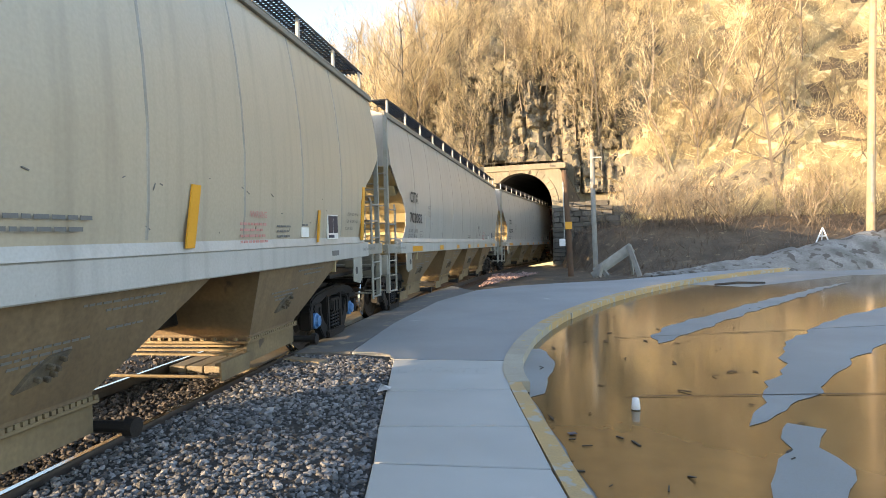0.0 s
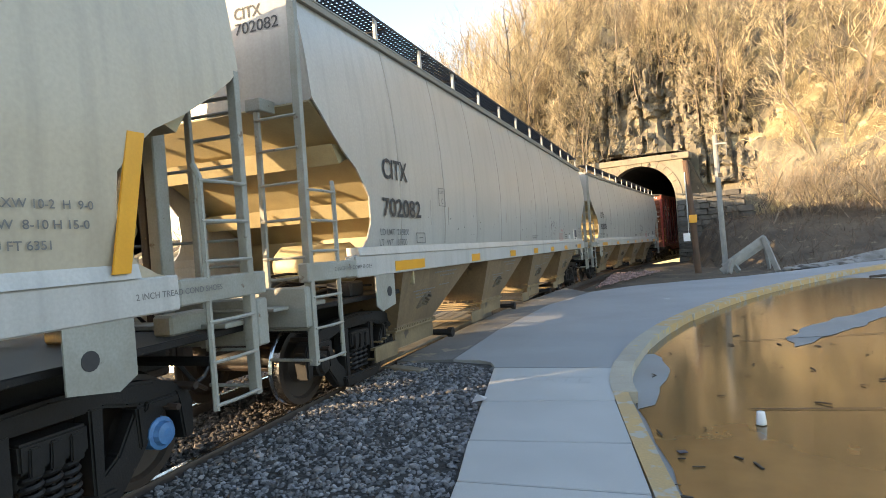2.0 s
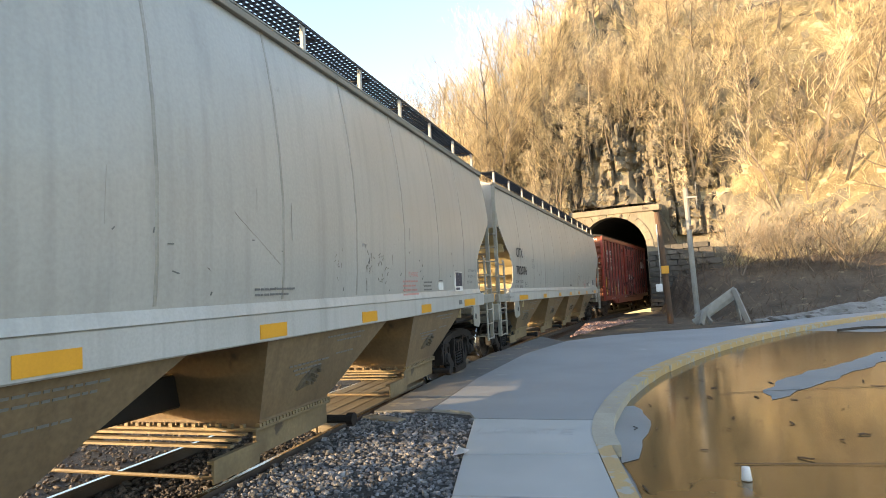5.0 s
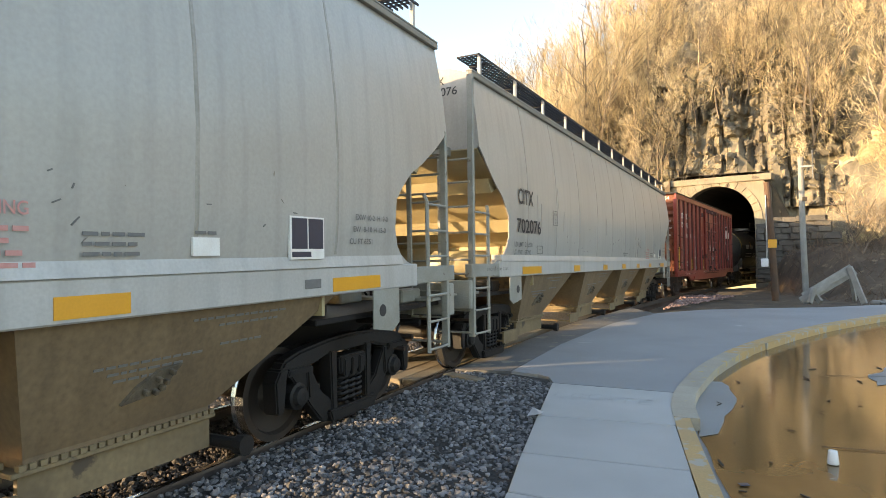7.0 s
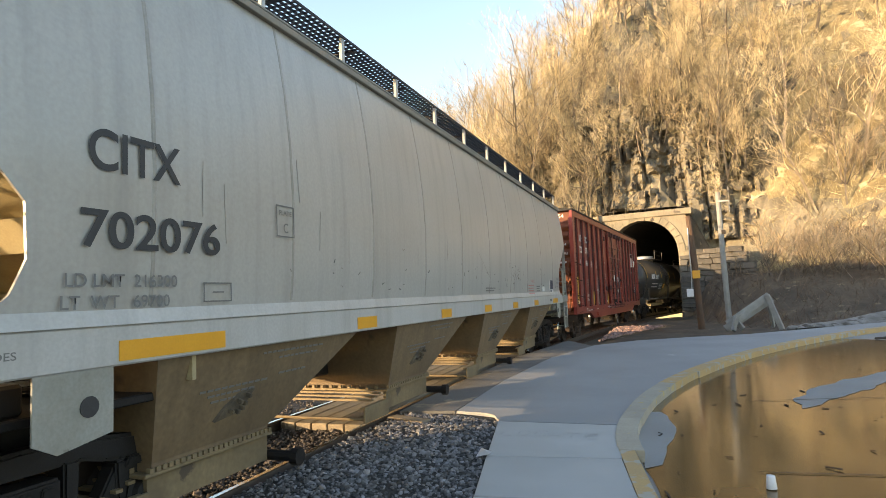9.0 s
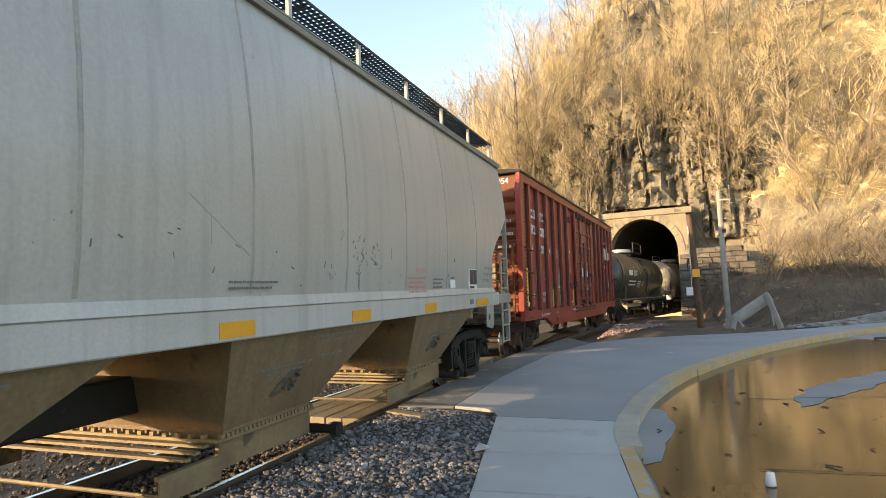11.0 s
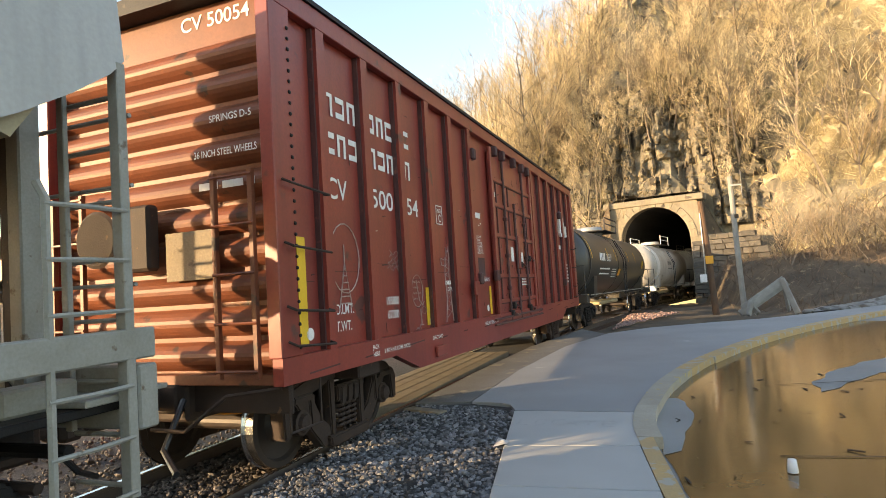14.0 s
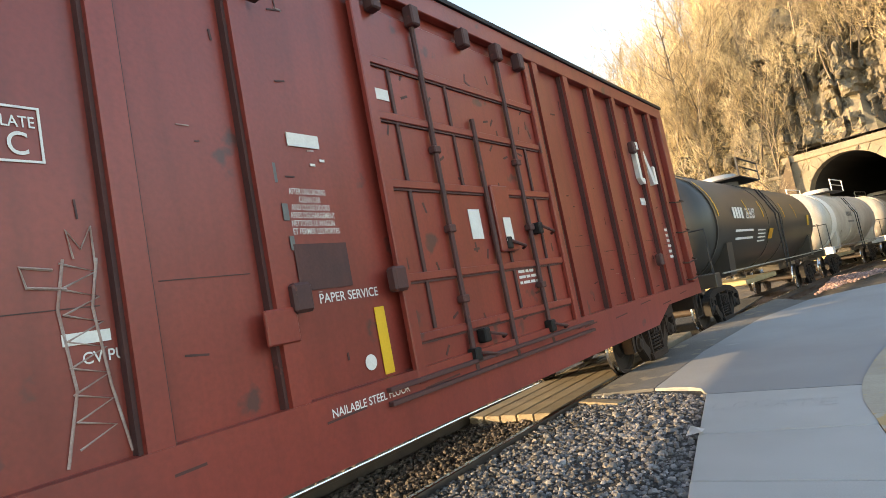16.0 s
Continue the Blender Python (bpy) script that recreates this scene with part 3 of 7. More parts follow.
# chalk-like utility marks on the paving
MARKS = [("L", 2.75, 8.0), ("O", 2.98, 8.03), ("C", 3.18, 8.05), ("A", 3.38, 8.02), ("T", 3.58, 8.0), ("E", 3.78, 8.0)]
marks = empty("paint_marks", "faded white sprayed letters on the concrete", "marking")
for ch, mx, my in MARKS:
    ob = lettering("letter", ch, 0.3, M["concrete_pale"], marks, 0, 0, 0, width=0.15, bold=0.0)
    ob.matrix_basis = pose(mx, my - 0.35, 0.004 if my < 8.46 else 0.002)

# gravel beds: near-black sheets that paint in the shade between stones and under cars
flat("gravel_bed", [(0.85, -20), (3.9, -20), (3.8, 0), (3.52, 3.4), (3.12, 5.5), (2.86, 6.75), (2.54, 8.5), (2.4, 8.85), (1.75, 9.05), (0.86, 8.9)], -0.045, M["grit"], "gravel bed beside the rail, near black for the shaded gaps between stones", "gravel", 0.1)
flat("track_bed", [(-9, -40), (0.84, -40), (0.84, 24), (1.6, 31), (3.6, 42), (5.5, 46.4), (5.5, 60), (0.5, 60), (-1.5, 46), (-9, 30)][:3] + [(-9, 24)], -0.15, M["grit"], "ballast bed between the rails, near black for the shade under the train", "gravel", 0.04)


def pebbles(name, boxes, count, size, mat, seed, label):
    """Loose stones, joined: each a squashed, uneven octahedron-like lump."""
    rng = np.random.default_rng(seed)
    t = (1 + 5 ** 0.5) / 2
    base = np.array([(-1, t, 0), (1, t, 0), (-1, -t, 0), (1, -t, 0), (0, -1, t), (0, 1, t), (0, -1, -t), (0, 1, -t), (t, 0, -1), (t, 0, 1), (-t, 0, -1), (-t, 0, 1)]) / 1.9
    tri = np.array([(0, 11, 5), (0, 5, 1), (0, 1, 7), (0, 7, 10), (0, 10, 11), (1, 5, 9), (5, 11, 4), (11, 10, 2), (10, 7, 6), (7, 1, 8), (3, 9, 4), (3, 4, 2), (3, 2, 6), (3, 6, 8), (3, 8, 9), (4, 9, 5), (2, 4, 11), (6, 2, 10), (8, 6, 7), (9, 8, 1)])
    V, Fc, k = [], [], 0
    for (poly, share, z) in boxes:
        x0, x1, y0, y1 = poly
        for _ in range(int(count * share)):
            y = rng.uniform(y0, y1)
            x = rng.uniform(x0, x1)
            if callable(z):
                zz = z(x, y)
                if zz is None:
                    continue
            else:
                zz = z
            s = size * rng.uniform(0.45, 1.0) ** 1.4 * (1.6 if rng.random() < 0.05 else 1)
            q = base * (1 + rng.uniform(-0.28, 0.28, (12, 1))) * s * rng.uniform(0.6, 1.15, 3) * (1, 1, 0.75)
            a, b = rng.uniform(0, 6.28), rng.uniform(-0.6, 0.6)
            ca, sa, cb, sb = math.cos(a), math.sin(a), math.cos(b), math.sin(b)
            q = q @ np.array([[ca, -sa, 0], [sa, ca, 0], [0, 0, 1]]) @ np.array([[1, 0, 0], [0, cb, -sb], [0, sb, cb]])
            V.append(q + (x, y, zz + s * rng.uniform(-0.1, 0.35)))
            Fc.append(tri + 12 * k)
            k += 1
    me = raw_mesh(name, np.concatenate(V).tolist(), np.concatenate(Fc).tolist(), mat)
    return tagged(new(name, me), label, "gravel", kind="stuff")


def bed_edge(x, y):
    return -0.045 if x < lerp_table([(-9, 3.9), (0, 3.78), (3.4, 3.5), (5.5, 3.1), (6.75, 2.85), (8.5, 2.53), (8.9, 1.9)], y) else None


pebbles("ballast", [((0.86, 3.7, 2.0, 8.9), 0.62, bed_edge)], 22000, 0.034, M["ballast"], 5, "loose grey and white ballast stones")
# stones between and beyond the rails, coloured darker for the train's shade
pebbles("track_ballast", [((-0.66, 0.66, 1.2, 8.0), 0.66, -0.13), ((-3.5, -0.8, 2.0, 12.0), 0.34, -0.13)], 8500, 0.036, M["track_ballast"], 9, "brown ballast stones darkened for the shade under the train")
pebbles("pink_ballast", [((2.4, 6.0, 20.5, 33.0), 1.0, lambda x, y: (track_z(y) * 0.8 - 0.12) if track_x(y) + 1.0 < x < track_x(y) + 1.4 + (y - 20) * 0.16 else None)], 5200, 0.06, M["pink_grit"], 6, "pinkish gravel spread beside the track")

# crossing timbers between and beside the rails
cross = empty("crossing_planks", "heavy wooden planks laid between the rails", "crossing", kind="structure")
plank = mesh_of("plank", box(-0.128, 0.128, -3.6, 3.6, -0.16, 0.0, 0.012), M["timber"])
for k in range(5):
    part("plank", plank, None, cross, m=pose(-0.54 + 0.27 * k, 11.6, -0.02 - 0.004 * (k % 2)))
# shoulder by the rail: the shade on it is painted as darker asphalt
shoulder = [(0.85, 8.93), (1.72, 9.1), (1.7, 12.0), (1.98, 15.8), (2.7, 18.7), (1.75, 20.5), (1.05, 16.0), (0.87, 12.0)]
flat("crossing_shoulder", wobble(shoulder, 0.4, 0.03, 14), -0.012, M["dark_asphalt"], "dusty asphalt between the rail and the walk, darkened for its shade", "pavement", 0.1)
part("plank", mesh_of("plank", box(-0.1, 0.1, -0.35, 0.35, -0.12, 0.0, 0.01), M["timber"]), None, cross, m=pose(1.2, 8.5, -0.01, 0, 0, 70))

# rails, swept along the track's line
RAIL = [(-0.07, -0.17), (0.07, -0.17), (0.07, -0.158), (0.012, -0.14), (0.010, -0.045), (0.036, -0.035), (0.036, -0.006), (0.028, 0), (-0.028, 0), (-0.036, -0.006), (-0.036, -0.035), (-0.010, -0.045), (-0.012, -0.14), (-0.07, -0.158)]


def rail(side):
    ys = list(np.arange(-60, 8, 4.0)) + list(np.arange(8, 72, 1.0))
    V, Fc, idx, n = [], [], [], len(RAIL)
    for y in ys:
        h = math.atan(max(y - 10, 0) / 200.0)
        for u, w in RAIL:
            s = side * 0.7525 + u
            V.append((track_x(y) + s * math.cos(h), y - s * math.sin(h), track_z(y) + w))
    for k in range(len(ys) - 1):
        for i in range(n):
            j = (i + 1) % n
            Fc.append((k * n + i, k * n + j, (k + 1) * n + j, (k + 1) * n + i))
            idx.append(1 if i in (6, 7, 8) else 0)
    me = raw_mesh("rail", V, Fc, M["rail_side"])
    me.materials.append(M["tread"])
    me.polygons.foreach_set("material_index", idx)
    bm = bmesh.new()
    bm.from_mesh(me)
    bmesh.ops.recalc_face_normals(bm, faces=bm.faces[:])
    bm.to_mesh(me)
    bm.free()
    return tagged(new("rail", me), "rusty steel rail with a polished head", "rail", "rails of the track", "structure")


rail(1), rail(-1)
tie = mesh_of("railway_tie", box(-1.3, 1.3, -0.115, 0.115, -0.33, -0.165, 0.012), M["dark_wood"])
for k in range(96):
    y = -8 + 0.56 * k
    tagged(new("railway_tie", tie), "dark creosoted wooden tie under the rails", "railway tie", "ties under the rails").matrix_basis = pose(track_x(y), y, track_z(y) + 0.0, 0, 0, -math.degrees(math.atan(max(y - 10, 0) / 200)))

# ---- tunnel portal, local frame: x across, y into the hill, z above the rail ----
PORTAL = pose(3.52, 46.4, track_z(46.4), 0, 0, -12.5)
portal = tagged(new("tunnel_portal"), "weathered concrete railway tunnel portal with an arched mouth", "tunnel", kind="structure")
portal.matrix_basis = PORTAL
RA, SPRING = 2.42, 4.45


def arch(r, n=22):
    return [(r * math.cos(math.pi * k / n), SPRING + r * math.sin(math.pi * k / n)) for k in range(n + 1)]


def arch_wall(x0, x1, top, y0, y1, r):
    """A wall with an arched opening cut through it."""
    bm = bmesh.new()
    a = [(r, -0.6)] + arch(r) + [(-r, -0.6)]
    n = len(a)
    o = []
    for u, v in a:
        t = math.atan2(v - SPRING, u)
        if v <= SPRING:
            o.append((x1 if u > 0 else x0, v))
        else:
            k = min(((x1 if u > 0 else -x0) / abs(math.cos(t))) if abs(math.cos(t)) > 1e-3 else 99, (top - SPRING) / max(math.sin(t), 1e-3))
            o.append((k * math.cos(t), SPRING + k * math.sin(t)))
    for y in (y0, y1):
        A = [bm.verts.new((u, y, v)) for u, v in a]
        O = [bm.verts.new((u, y, v)) for u, v in o]
        for i in range(n - 1):
            bm.faces.new((A[i], A[i + 1], O[i + 1], O[i]))
        if y == y0:
            A0, O0 = A, O
    for i in range(n - 1):
        bm.faces.new((A0[i], A0[i + 1], A[i + 1], A[i]))
        bm.faces.new((O0[i], O0[i + 1], O[i + 1], O[i]))
    bmesh.ops.recalc_face_normals(bm, faces=bm.faces[:])
    return bm


part("portal_wall", arch_wall(-3.35, 3.3, 7.05, 0.0, 0.9, RA), M["portal"], portal)
part("coping", box(-3.55, 3.5, -0.16, 0.95, 7.06, 7.5, 0.04), M["portal"], portal, "moulded concrete coping")
for k in range(15):
    a0, a1 = math.pi * k / 15 + 0.008, math.pi * (k + 1) / 15 - 0.008
    q = [((RA + 0.01) * math.cos(a0), SPRING + (RA + 0.01) * math.sin(a0)), ((RA + 0.5) * math.cos(a0), SPRING + (RA + 0.5) * math.sin(a0)), ((RA + 0.5) * math.cos(a1), SPRING + (RA + 0.5) * math.sin(a1)), ((RA + 0.01) * math.cos(a1), SPRING + (RA + 0.01) * math.sin(a1))]
    part("arch_stone", prism(q, "y", -0.07, -0.003), M["portal"], portal)
part("wing_wall", box(-5.6, -3.36, 0.25, 1.1, -0.6, 6.25, 0.04), M["portal"], portal)
part("wing_cap", box(-5.7, -3.37, 0.1, 1.15, 6.254, 6.5, 0.03), M["portal"], portal)
# lining: a half-round vault running back into the hill, closed at the end
bm = bmesh.new()
sect = [(RA, -0.7)] + arch(RA, 14) + [(-RA, -0.7)]
rows = []
for k in range(10):
    yy = 0.9 + 4.0 * k
    rows.append([bm.verts.new((u + yy * yy / 420.0, yy, v)) for u, v in sect])
for a, b in zip(rows, rows[1:]):
    for i in range(len(sect) - 1):
        bm.faces.new((a[i], b[i], b[i + 1], a[i + 1]))
bm.faces.new(rows[-1])
part("lining", bm, M["tunnel_dark"], portal, "dark sooty tunnel lining")
# dry stone wall to the right of the mouth, stone by stone
stone_wall = tagged(new("retaining_wall"), "dark rough stone retaining wall beside the tunnel mouth", "wall", kind="structure")
stone_wall.matrix_basis = PORTAL
rng = random.Random(8)
stone_meshes = []
for k in range(8):
    bm = box(-0.5, 0.5, -0.5, 0.5, -0.5, 0.5, 0.09)
    for v in bm.verts:
        v.co += Vector((rng.uniform(-0.05, 0.05), rng.uniform(-0.08, 0.08), rng.uniform(-0.05, 0.05)))
    stone_meshes.append(mesh_of("stone", bm, M["wall_stone"]))
z = -0.5
while z < 4.3:
    h = rng.uniform(0.28, 0.46)
    x = 2.5 if z < 4.0 else 3.5
    while x < 7.2 - max(0, z - 2.4) * 0.6:
        w = rng.uniform(0.45, 1.0)
        part("stone", stone_meshes[rng.randrange(8)], None, stone_wall, m=pose(x + w / 2, -0.25 + rng.uniform(-0.06, 0.06) + 0.12 * z - max(0, x - 4) * 0.5, z + h / 2) @ Matrix.Diagonal((w * 0.97, 0.7, h * 0.96, 1)))
        x += w
    z += h


# ---- rolling stock ----
def wheel_pair():
    """Axle with two flanged wheels, turning about x."""
    bm = bmesh.new()
    prof = [(0.66, 0.09), (0.66, 0.16), (0.685, 0.20), (0.70, 0.36), (0.672, 0.39), (0.672, 0.475), (0.69, 0.488), (0.704, 0.475), (0.715, 0.46), (0.805, 0.455), (0.808, 0.39), (0.765, 0.365), (0.745, 0.20), (0.80, 0.15), (0.80, 0.09)]
    me_idx = []
    for side in (1, -1):
        w = lathe([(side * u, r) for u, r in prof], 36)
        tmp = bpy.data.meshes.new("tmp")
        w.to_mesh(tmp)
        w.free()
        bm.from_mesh(tmp)
        bpy.data.meshes.remove(tmp)
    a = lathe([(-0.98, 0.07), (-0.8, 0.085), (0.8, 0.085), (0.98, 0.07)], 14)
    tmp = bpy.data.meshes.new("tmp")
    a.to_mesh(tmp)
    a.free()
    bm.from_mesh(tmp)
    bpy.data.meshes.remove(tmp)
    me = mesh_of("wheelset", bm, M["wheel"])
    me.materials.append(M["tread"])
    for p in me.polygons:
        c = p.center
        r = math.hypot(c.y, c.z)
        if r > 0.44 and abs(c.x) < 0.806:
            p.material_index = 1
    return me


def frame_mesh(mat):
    """A cast side frame: bowed top chord, wide diagonals, columns, spring seat and bearing hoods."""
    bm = bmesh.new()
    x0, x1 = 0.93, 1.07

    def piece(outline, a, b, soft=0.016):
        one = prism(outline, "x", a, b)
        bmesh.ops.bevel(one, geom=one.edges[:], offset=soft, segments=2, affect="EDGES")
        tmp = bpy.data.meshes.new("tmp")
        one.to_mesh(tmp)
        one.free()
        bm.from_mesh(tmp)
        bpy.data.meshes.remove(tmp)

    piece([(-1.16, 0.60), (-1.08, 0.70), (-0.85, 0.755), (-0.4, 0.80), (0, 0.815), (0.4, 0.80), (0.85, 0.755), (1.08, 0.70), (1.16, 0.60), (0.98, 0.585), (0.6, 0.63), (0.4, 0.675), (-0.4, 0.675), (-0.6, 0.63), (-0.98, 0.585)], x0, x1 + 0.012, 0.022)
    for s in (1, -1):
        piece([(s * 1.02, 0.60), (s * 0.72, 0.66), (s * 0.50, 0.36), (s * 0.34, 0.27), (s * 0.32, 0.09), (s * 0.50, 0.10), (s * 0.70, 0.28)], x0 + 0.004, x1 - 0.004)
        piece([(s * 0.27, 0.12), (s * 0.36, 0.12), (s * 0.385, 0.70), (s * 0.27, 0.70)], x0 - 0.01, x1 + 0.02)
        piece([(s * 1.03, 0.66), (s * 1.16, 0.64), (s * 1.23, 0.55), (s * 1.21, 0.30), (s * 1.11, 0.30), (s * 1.07, 0.56)], x0 - 0.008, x1 + 0.03)
        piece([(s * 0.66, 0.62), (s * 0.76, 0.62), (s * 0.74, 0.34), (s * 0.68, 0.34)], x0 - 0.004, x1 + 0.02)
        piece([(s * 0.72, 0.57), (s * 1.07, 0.57), (s * 1.05, 0.63), (s * 0.75, 0.63)], x0 - 0.012, x1 + 0.045, 0.012)
    piece([(-0.40, 0.085), (0.40, 0.085), (0.44, 0.19), (-0.44, 0.19)], x0 - 0.03, x1 + 0.05)
    piece([(-0.24, 0.47), (0.24, 0.47), (0.24, 0.63), (-0.24, 0.63)], x0 - 0.03, x1 + 0.035)
    for u in (-0.14, 0.0, 0.14):
        piece([(u - 0.05, 0.445), (u + 0.05, 0.445), (u + 0.04, 0.60), (u - 0.04, 0.60)], x1 + 0.02, x1 + 0.055, 0.01)
    for v in bm.verts:
        v.co.z = 0.085 + (v.co.z - 0.085) * 1.2
    return mesh_of("side_frame", bm, mat)


def spring_mesh(mat):
    bm = bmesh.new()
    pts = [(0.055 * math.cos(a), 0.055 * math.sin(a), 0.20 + 0.26 * a / (2 * math.pi * 5.5)) for a in np.arange(0, 2 * math.pi * 5.5, 0.55)]
    add_tube(bm, pts, 0.017, 5)
    return mesh_of("spring", bm, mat)


WHEELSET = wheel_pair()
FRAMES = {k: frame_mesh(M[k]) for k in ("dark_steel", "brown_steel")}
SPRINGS = {k: spring_mesh(M[k]) for k in ("dark_steel", "brown_steel")}
CAPS = {k: mesh_of("bearing_cap", lathe([(0.96, 0.10), (0.96, 0.135), (1.08, 0.13), (1.09, 0.10), (1.13, 0.085), (1.14, 0.04)], 14), M[k]) for k in ("dark_steel", "brown_steel", "blue_cap")}
BOLSTERS = {k: mesh_of("truck", add_box(box(-1.02, 1.02, -0.24, 0.24, 0.42, 0.66, 0.03), -0.22, 0.22, -0.22, 0.22, 0.66, 0.80, 0.02), M[k]) for k in ("dark_steel", "brown_steel")}
SHOE = mesh_of("brake_beam", box(-0.85, 0.85, -0.03, 0.03, 0.36, 0.46, 0.01), M["dark_steel"])
rolling = []   # (wheelset, start angle)


def truck(car, y, mat="dark_steel", cap=None):
    t = part("truck", BOLSTERS[mat], None, car, "cast steel railway truck", pose(0, y, 0))
    for s in (1, -1):
        part("side_frame", FRAMES[mat], None, t, m=pose(0, 0, 0) if s > 0 else pose(0, 0, 0, 0, 0, 180))
        for k in (-0.13, 0.0, 0.13):
            part("spring", SPRINGS[mat], None, t, m=pose(s * 1.03, k, -0.02) @ Matrix.Diagonal((1.1, 1.1, 1.2, 1)))
        for w in (-0.89, 0.89):
            part("bearing_cap", CAPS[cap or mat], None, t, m=pose(0, w, 0.457) if s > 0 else pose(0, w, 0.457, 0, 0, 180))
    for w in (-0.89, 0.89):
        rolling.append(part("wheelset", WHEELSET, None, t, "steel wheels with shiny treads", pose(0, w, 0.457)))
        part("brake_beam", SHOE, None, t, m=pose(0, w * 0.42, 0))
    return t


def side_x(z):
    """Half width of the hopper's curved side at a height above the rail."""
    return lerp_table([(1.40, 1.46), (1.75, 1.495), (2.1, 1.53), (2.74, 1.55), (3.3, 1.525), (3.8, 1.475), (4.2, 1.415), (4.57, 1.345)], z)


END_CUT = [(1.62, 9.05), (1.68, 8.72), (1.76, 8.48), (1.9, 8.33), (2.09, 8.25), (2.42, 8.27), (2.71, 8.52), (2.94, 8.87), (3.22, 9.17), (3.42, 9.36), (4.57, 9.36)]


def hopper_sheet():
    """Both curved side sheets, with their scooped ends, and the roof."""
    bm = bmesh.new()
    zs = [1.66, 1.72, 1.8, 1.9, 2.0, 2.1, 2.25, 2.42, 2.58, 2.74, 2.9, 3.1, 3.3, 3.42, 3.6, 3.8, 4.0, 4.2, 4.4, 4.57]
    for s in (1, -1):
        skins = []
        for off in (0.0, 0.02):
            rows = []
            for z in zs:
                e = lerp_table(END_CUT, z)
                ys = [-e] + [-8.2 + 16.4 * k / 40 for k in range(41)] + [e + lerp_table([(1.6, 0.18), (2.7, 0.2), (3.25, 0.46), (4.57, 0.46)], z)]
                rows.append([bm.verts.new((s * (side_x(z) - off + 0.0035 * math.sin(y * 2 * math.pi / 1.64) * (1.8 < z < 4.4)), y, z)) for y in ys])
            skins.append(rows)
            for a, b in zip(rows, rows[1:]):
                for i in range(len(a) - 1):
                    q = (a[i], a[i + 1], b[i + 1], b[i])
                    bm.faces.new(q if (s > 0) == (off == 0.0) else q[::-1])
        # rims between the outer and the inner skin
        o, n = skins
        for k in range(len(zs) - 1):
            for c in (0, -1):
                q = (o[k][c], o[k + 1][c], n[k + 1][c], n[k][c])
                bm.faces.new(q if (s > 0) == (c == -1) else q[::-1])
        for c in (0, -1):
            for k in range(len(o[0]) - 1):
                q = (o[c][k], o[c][k + 1], n[c][k + 1], n[c][k])
                bm.faces.new(q[::-1] if (s > 0) == (c == -1) else q)
    bm.normal_update()
    for ed in bm.edges:
        ed.smooth = ed.calc_face_angle(0.0) < 0.6
    return bm


def hopper_roof():
    bm = bmesh.new()
    sec = [(-1.36, 4.56), (-1.0, 4.68), (-0.5, 4.76), (0, 4.78), (0.5, 4.76), (1.0, 4.68), (1.36, 4.56), (1.3, 4.52), (-1.3, 4.52)]
    return add_prism(bm, sec, "y", -9.3, 9.76)


def walkway(y0, y1):
    bm = bmesh.new()
    for k in range(6):
        x = 0.98 + 0.075 * k
        add_box(bm, x - 0.008, x + 0.008, y0, y1, 4.93, 4.96)
    for k in range(int((y1 - y0) / 0.085)):
        y = y0 + 0.085 * k
        add_box(bm, 0.98, 1.36, y, y + 0.014, 4.935, 4.955)
    return bm


def bay():
    """One discharge bay: a steep near face, flanks leaning in, a long slope behind."""
    bm = bmesh.new()
    rings = []
    for z, hx, y0, y1 in ((1.52, 1.45, 0.0, 3.0), (1.45, 1.45, 0.0, 2.9), (0.80, 1.25, 0.14, 1.78), (0.66, 1.205, 0.17, 1.52), (0.60, 1.205, 0.17, 1.52)):
        rings.append([bm.verts.new(p + (z,)) for p in ((hx, y0), (hx, y1), (-hx, y1), (-hx, y0))])
    for a, b in zip(rings, rings[1:]):
        for i in range(4):
            bm.faces.new((a[i], b[i], b[(i + 1) % 4], a[(i + 1) % 4]))
    bm.faces.new(rings[0])
    bm.faces.new(rings[-1][::-1])
    bmesh.ops.recalc_face_normals(bm, faces=bm.faces[:])
    return bm


def gate():
    """Outlet gate: side channels and slats under the bay, and the open slide frame before it."""
    bm = box(-1.22, 1.22, 0.10, 1.58, 0.565, 0.597, 0.006)
    for s in (1, -1):
        add_box(bm, min(s * 1.13, s * 1.17), max(s * 1.13, s * 1.17), 0.16, 1.56, 0.33, 0.563)
        add_box(bm, min(s * 1.19, s * 1.215), max(s * 1.19, s * 1.215), -0.52, 0.14, 0.27, 0.47)
        add_box(bm, min(s * 1.13, s * 1.188), max(s * 1.13, s * 1.188), -0.50, 0.12, 0.43, 0.46)
    add_tube(bm, [(-1.19, -0.47, 0.31), (1.19, -0.47, 0.31)], 0.018, 6)
    add_box(bm, -1.12, 1.12, 1.47, 1.53, 0.36, 0.56)
    for y, z in ((-0.14, 0.49), (-0.03, 0.52), (0.075, 0.55)):
        add_box(bm, -1.12, 1.12, y - 0.03, y + 0.03, z - 0.012, z + 0.012)
    for k in range(24):
        y = 0.16 + 1.38 * k / 23
        add_box(bm, 1.18, 1.225, y - 0.02, y + 0.02, 0.598, 0.632)
    for k in range(16):
        x = -1.05 + 0.14 * k
        add_box(bm, x - 0.022, x + 0.022, 0.10, 0.14, 0.598, 0.635)
    return bm


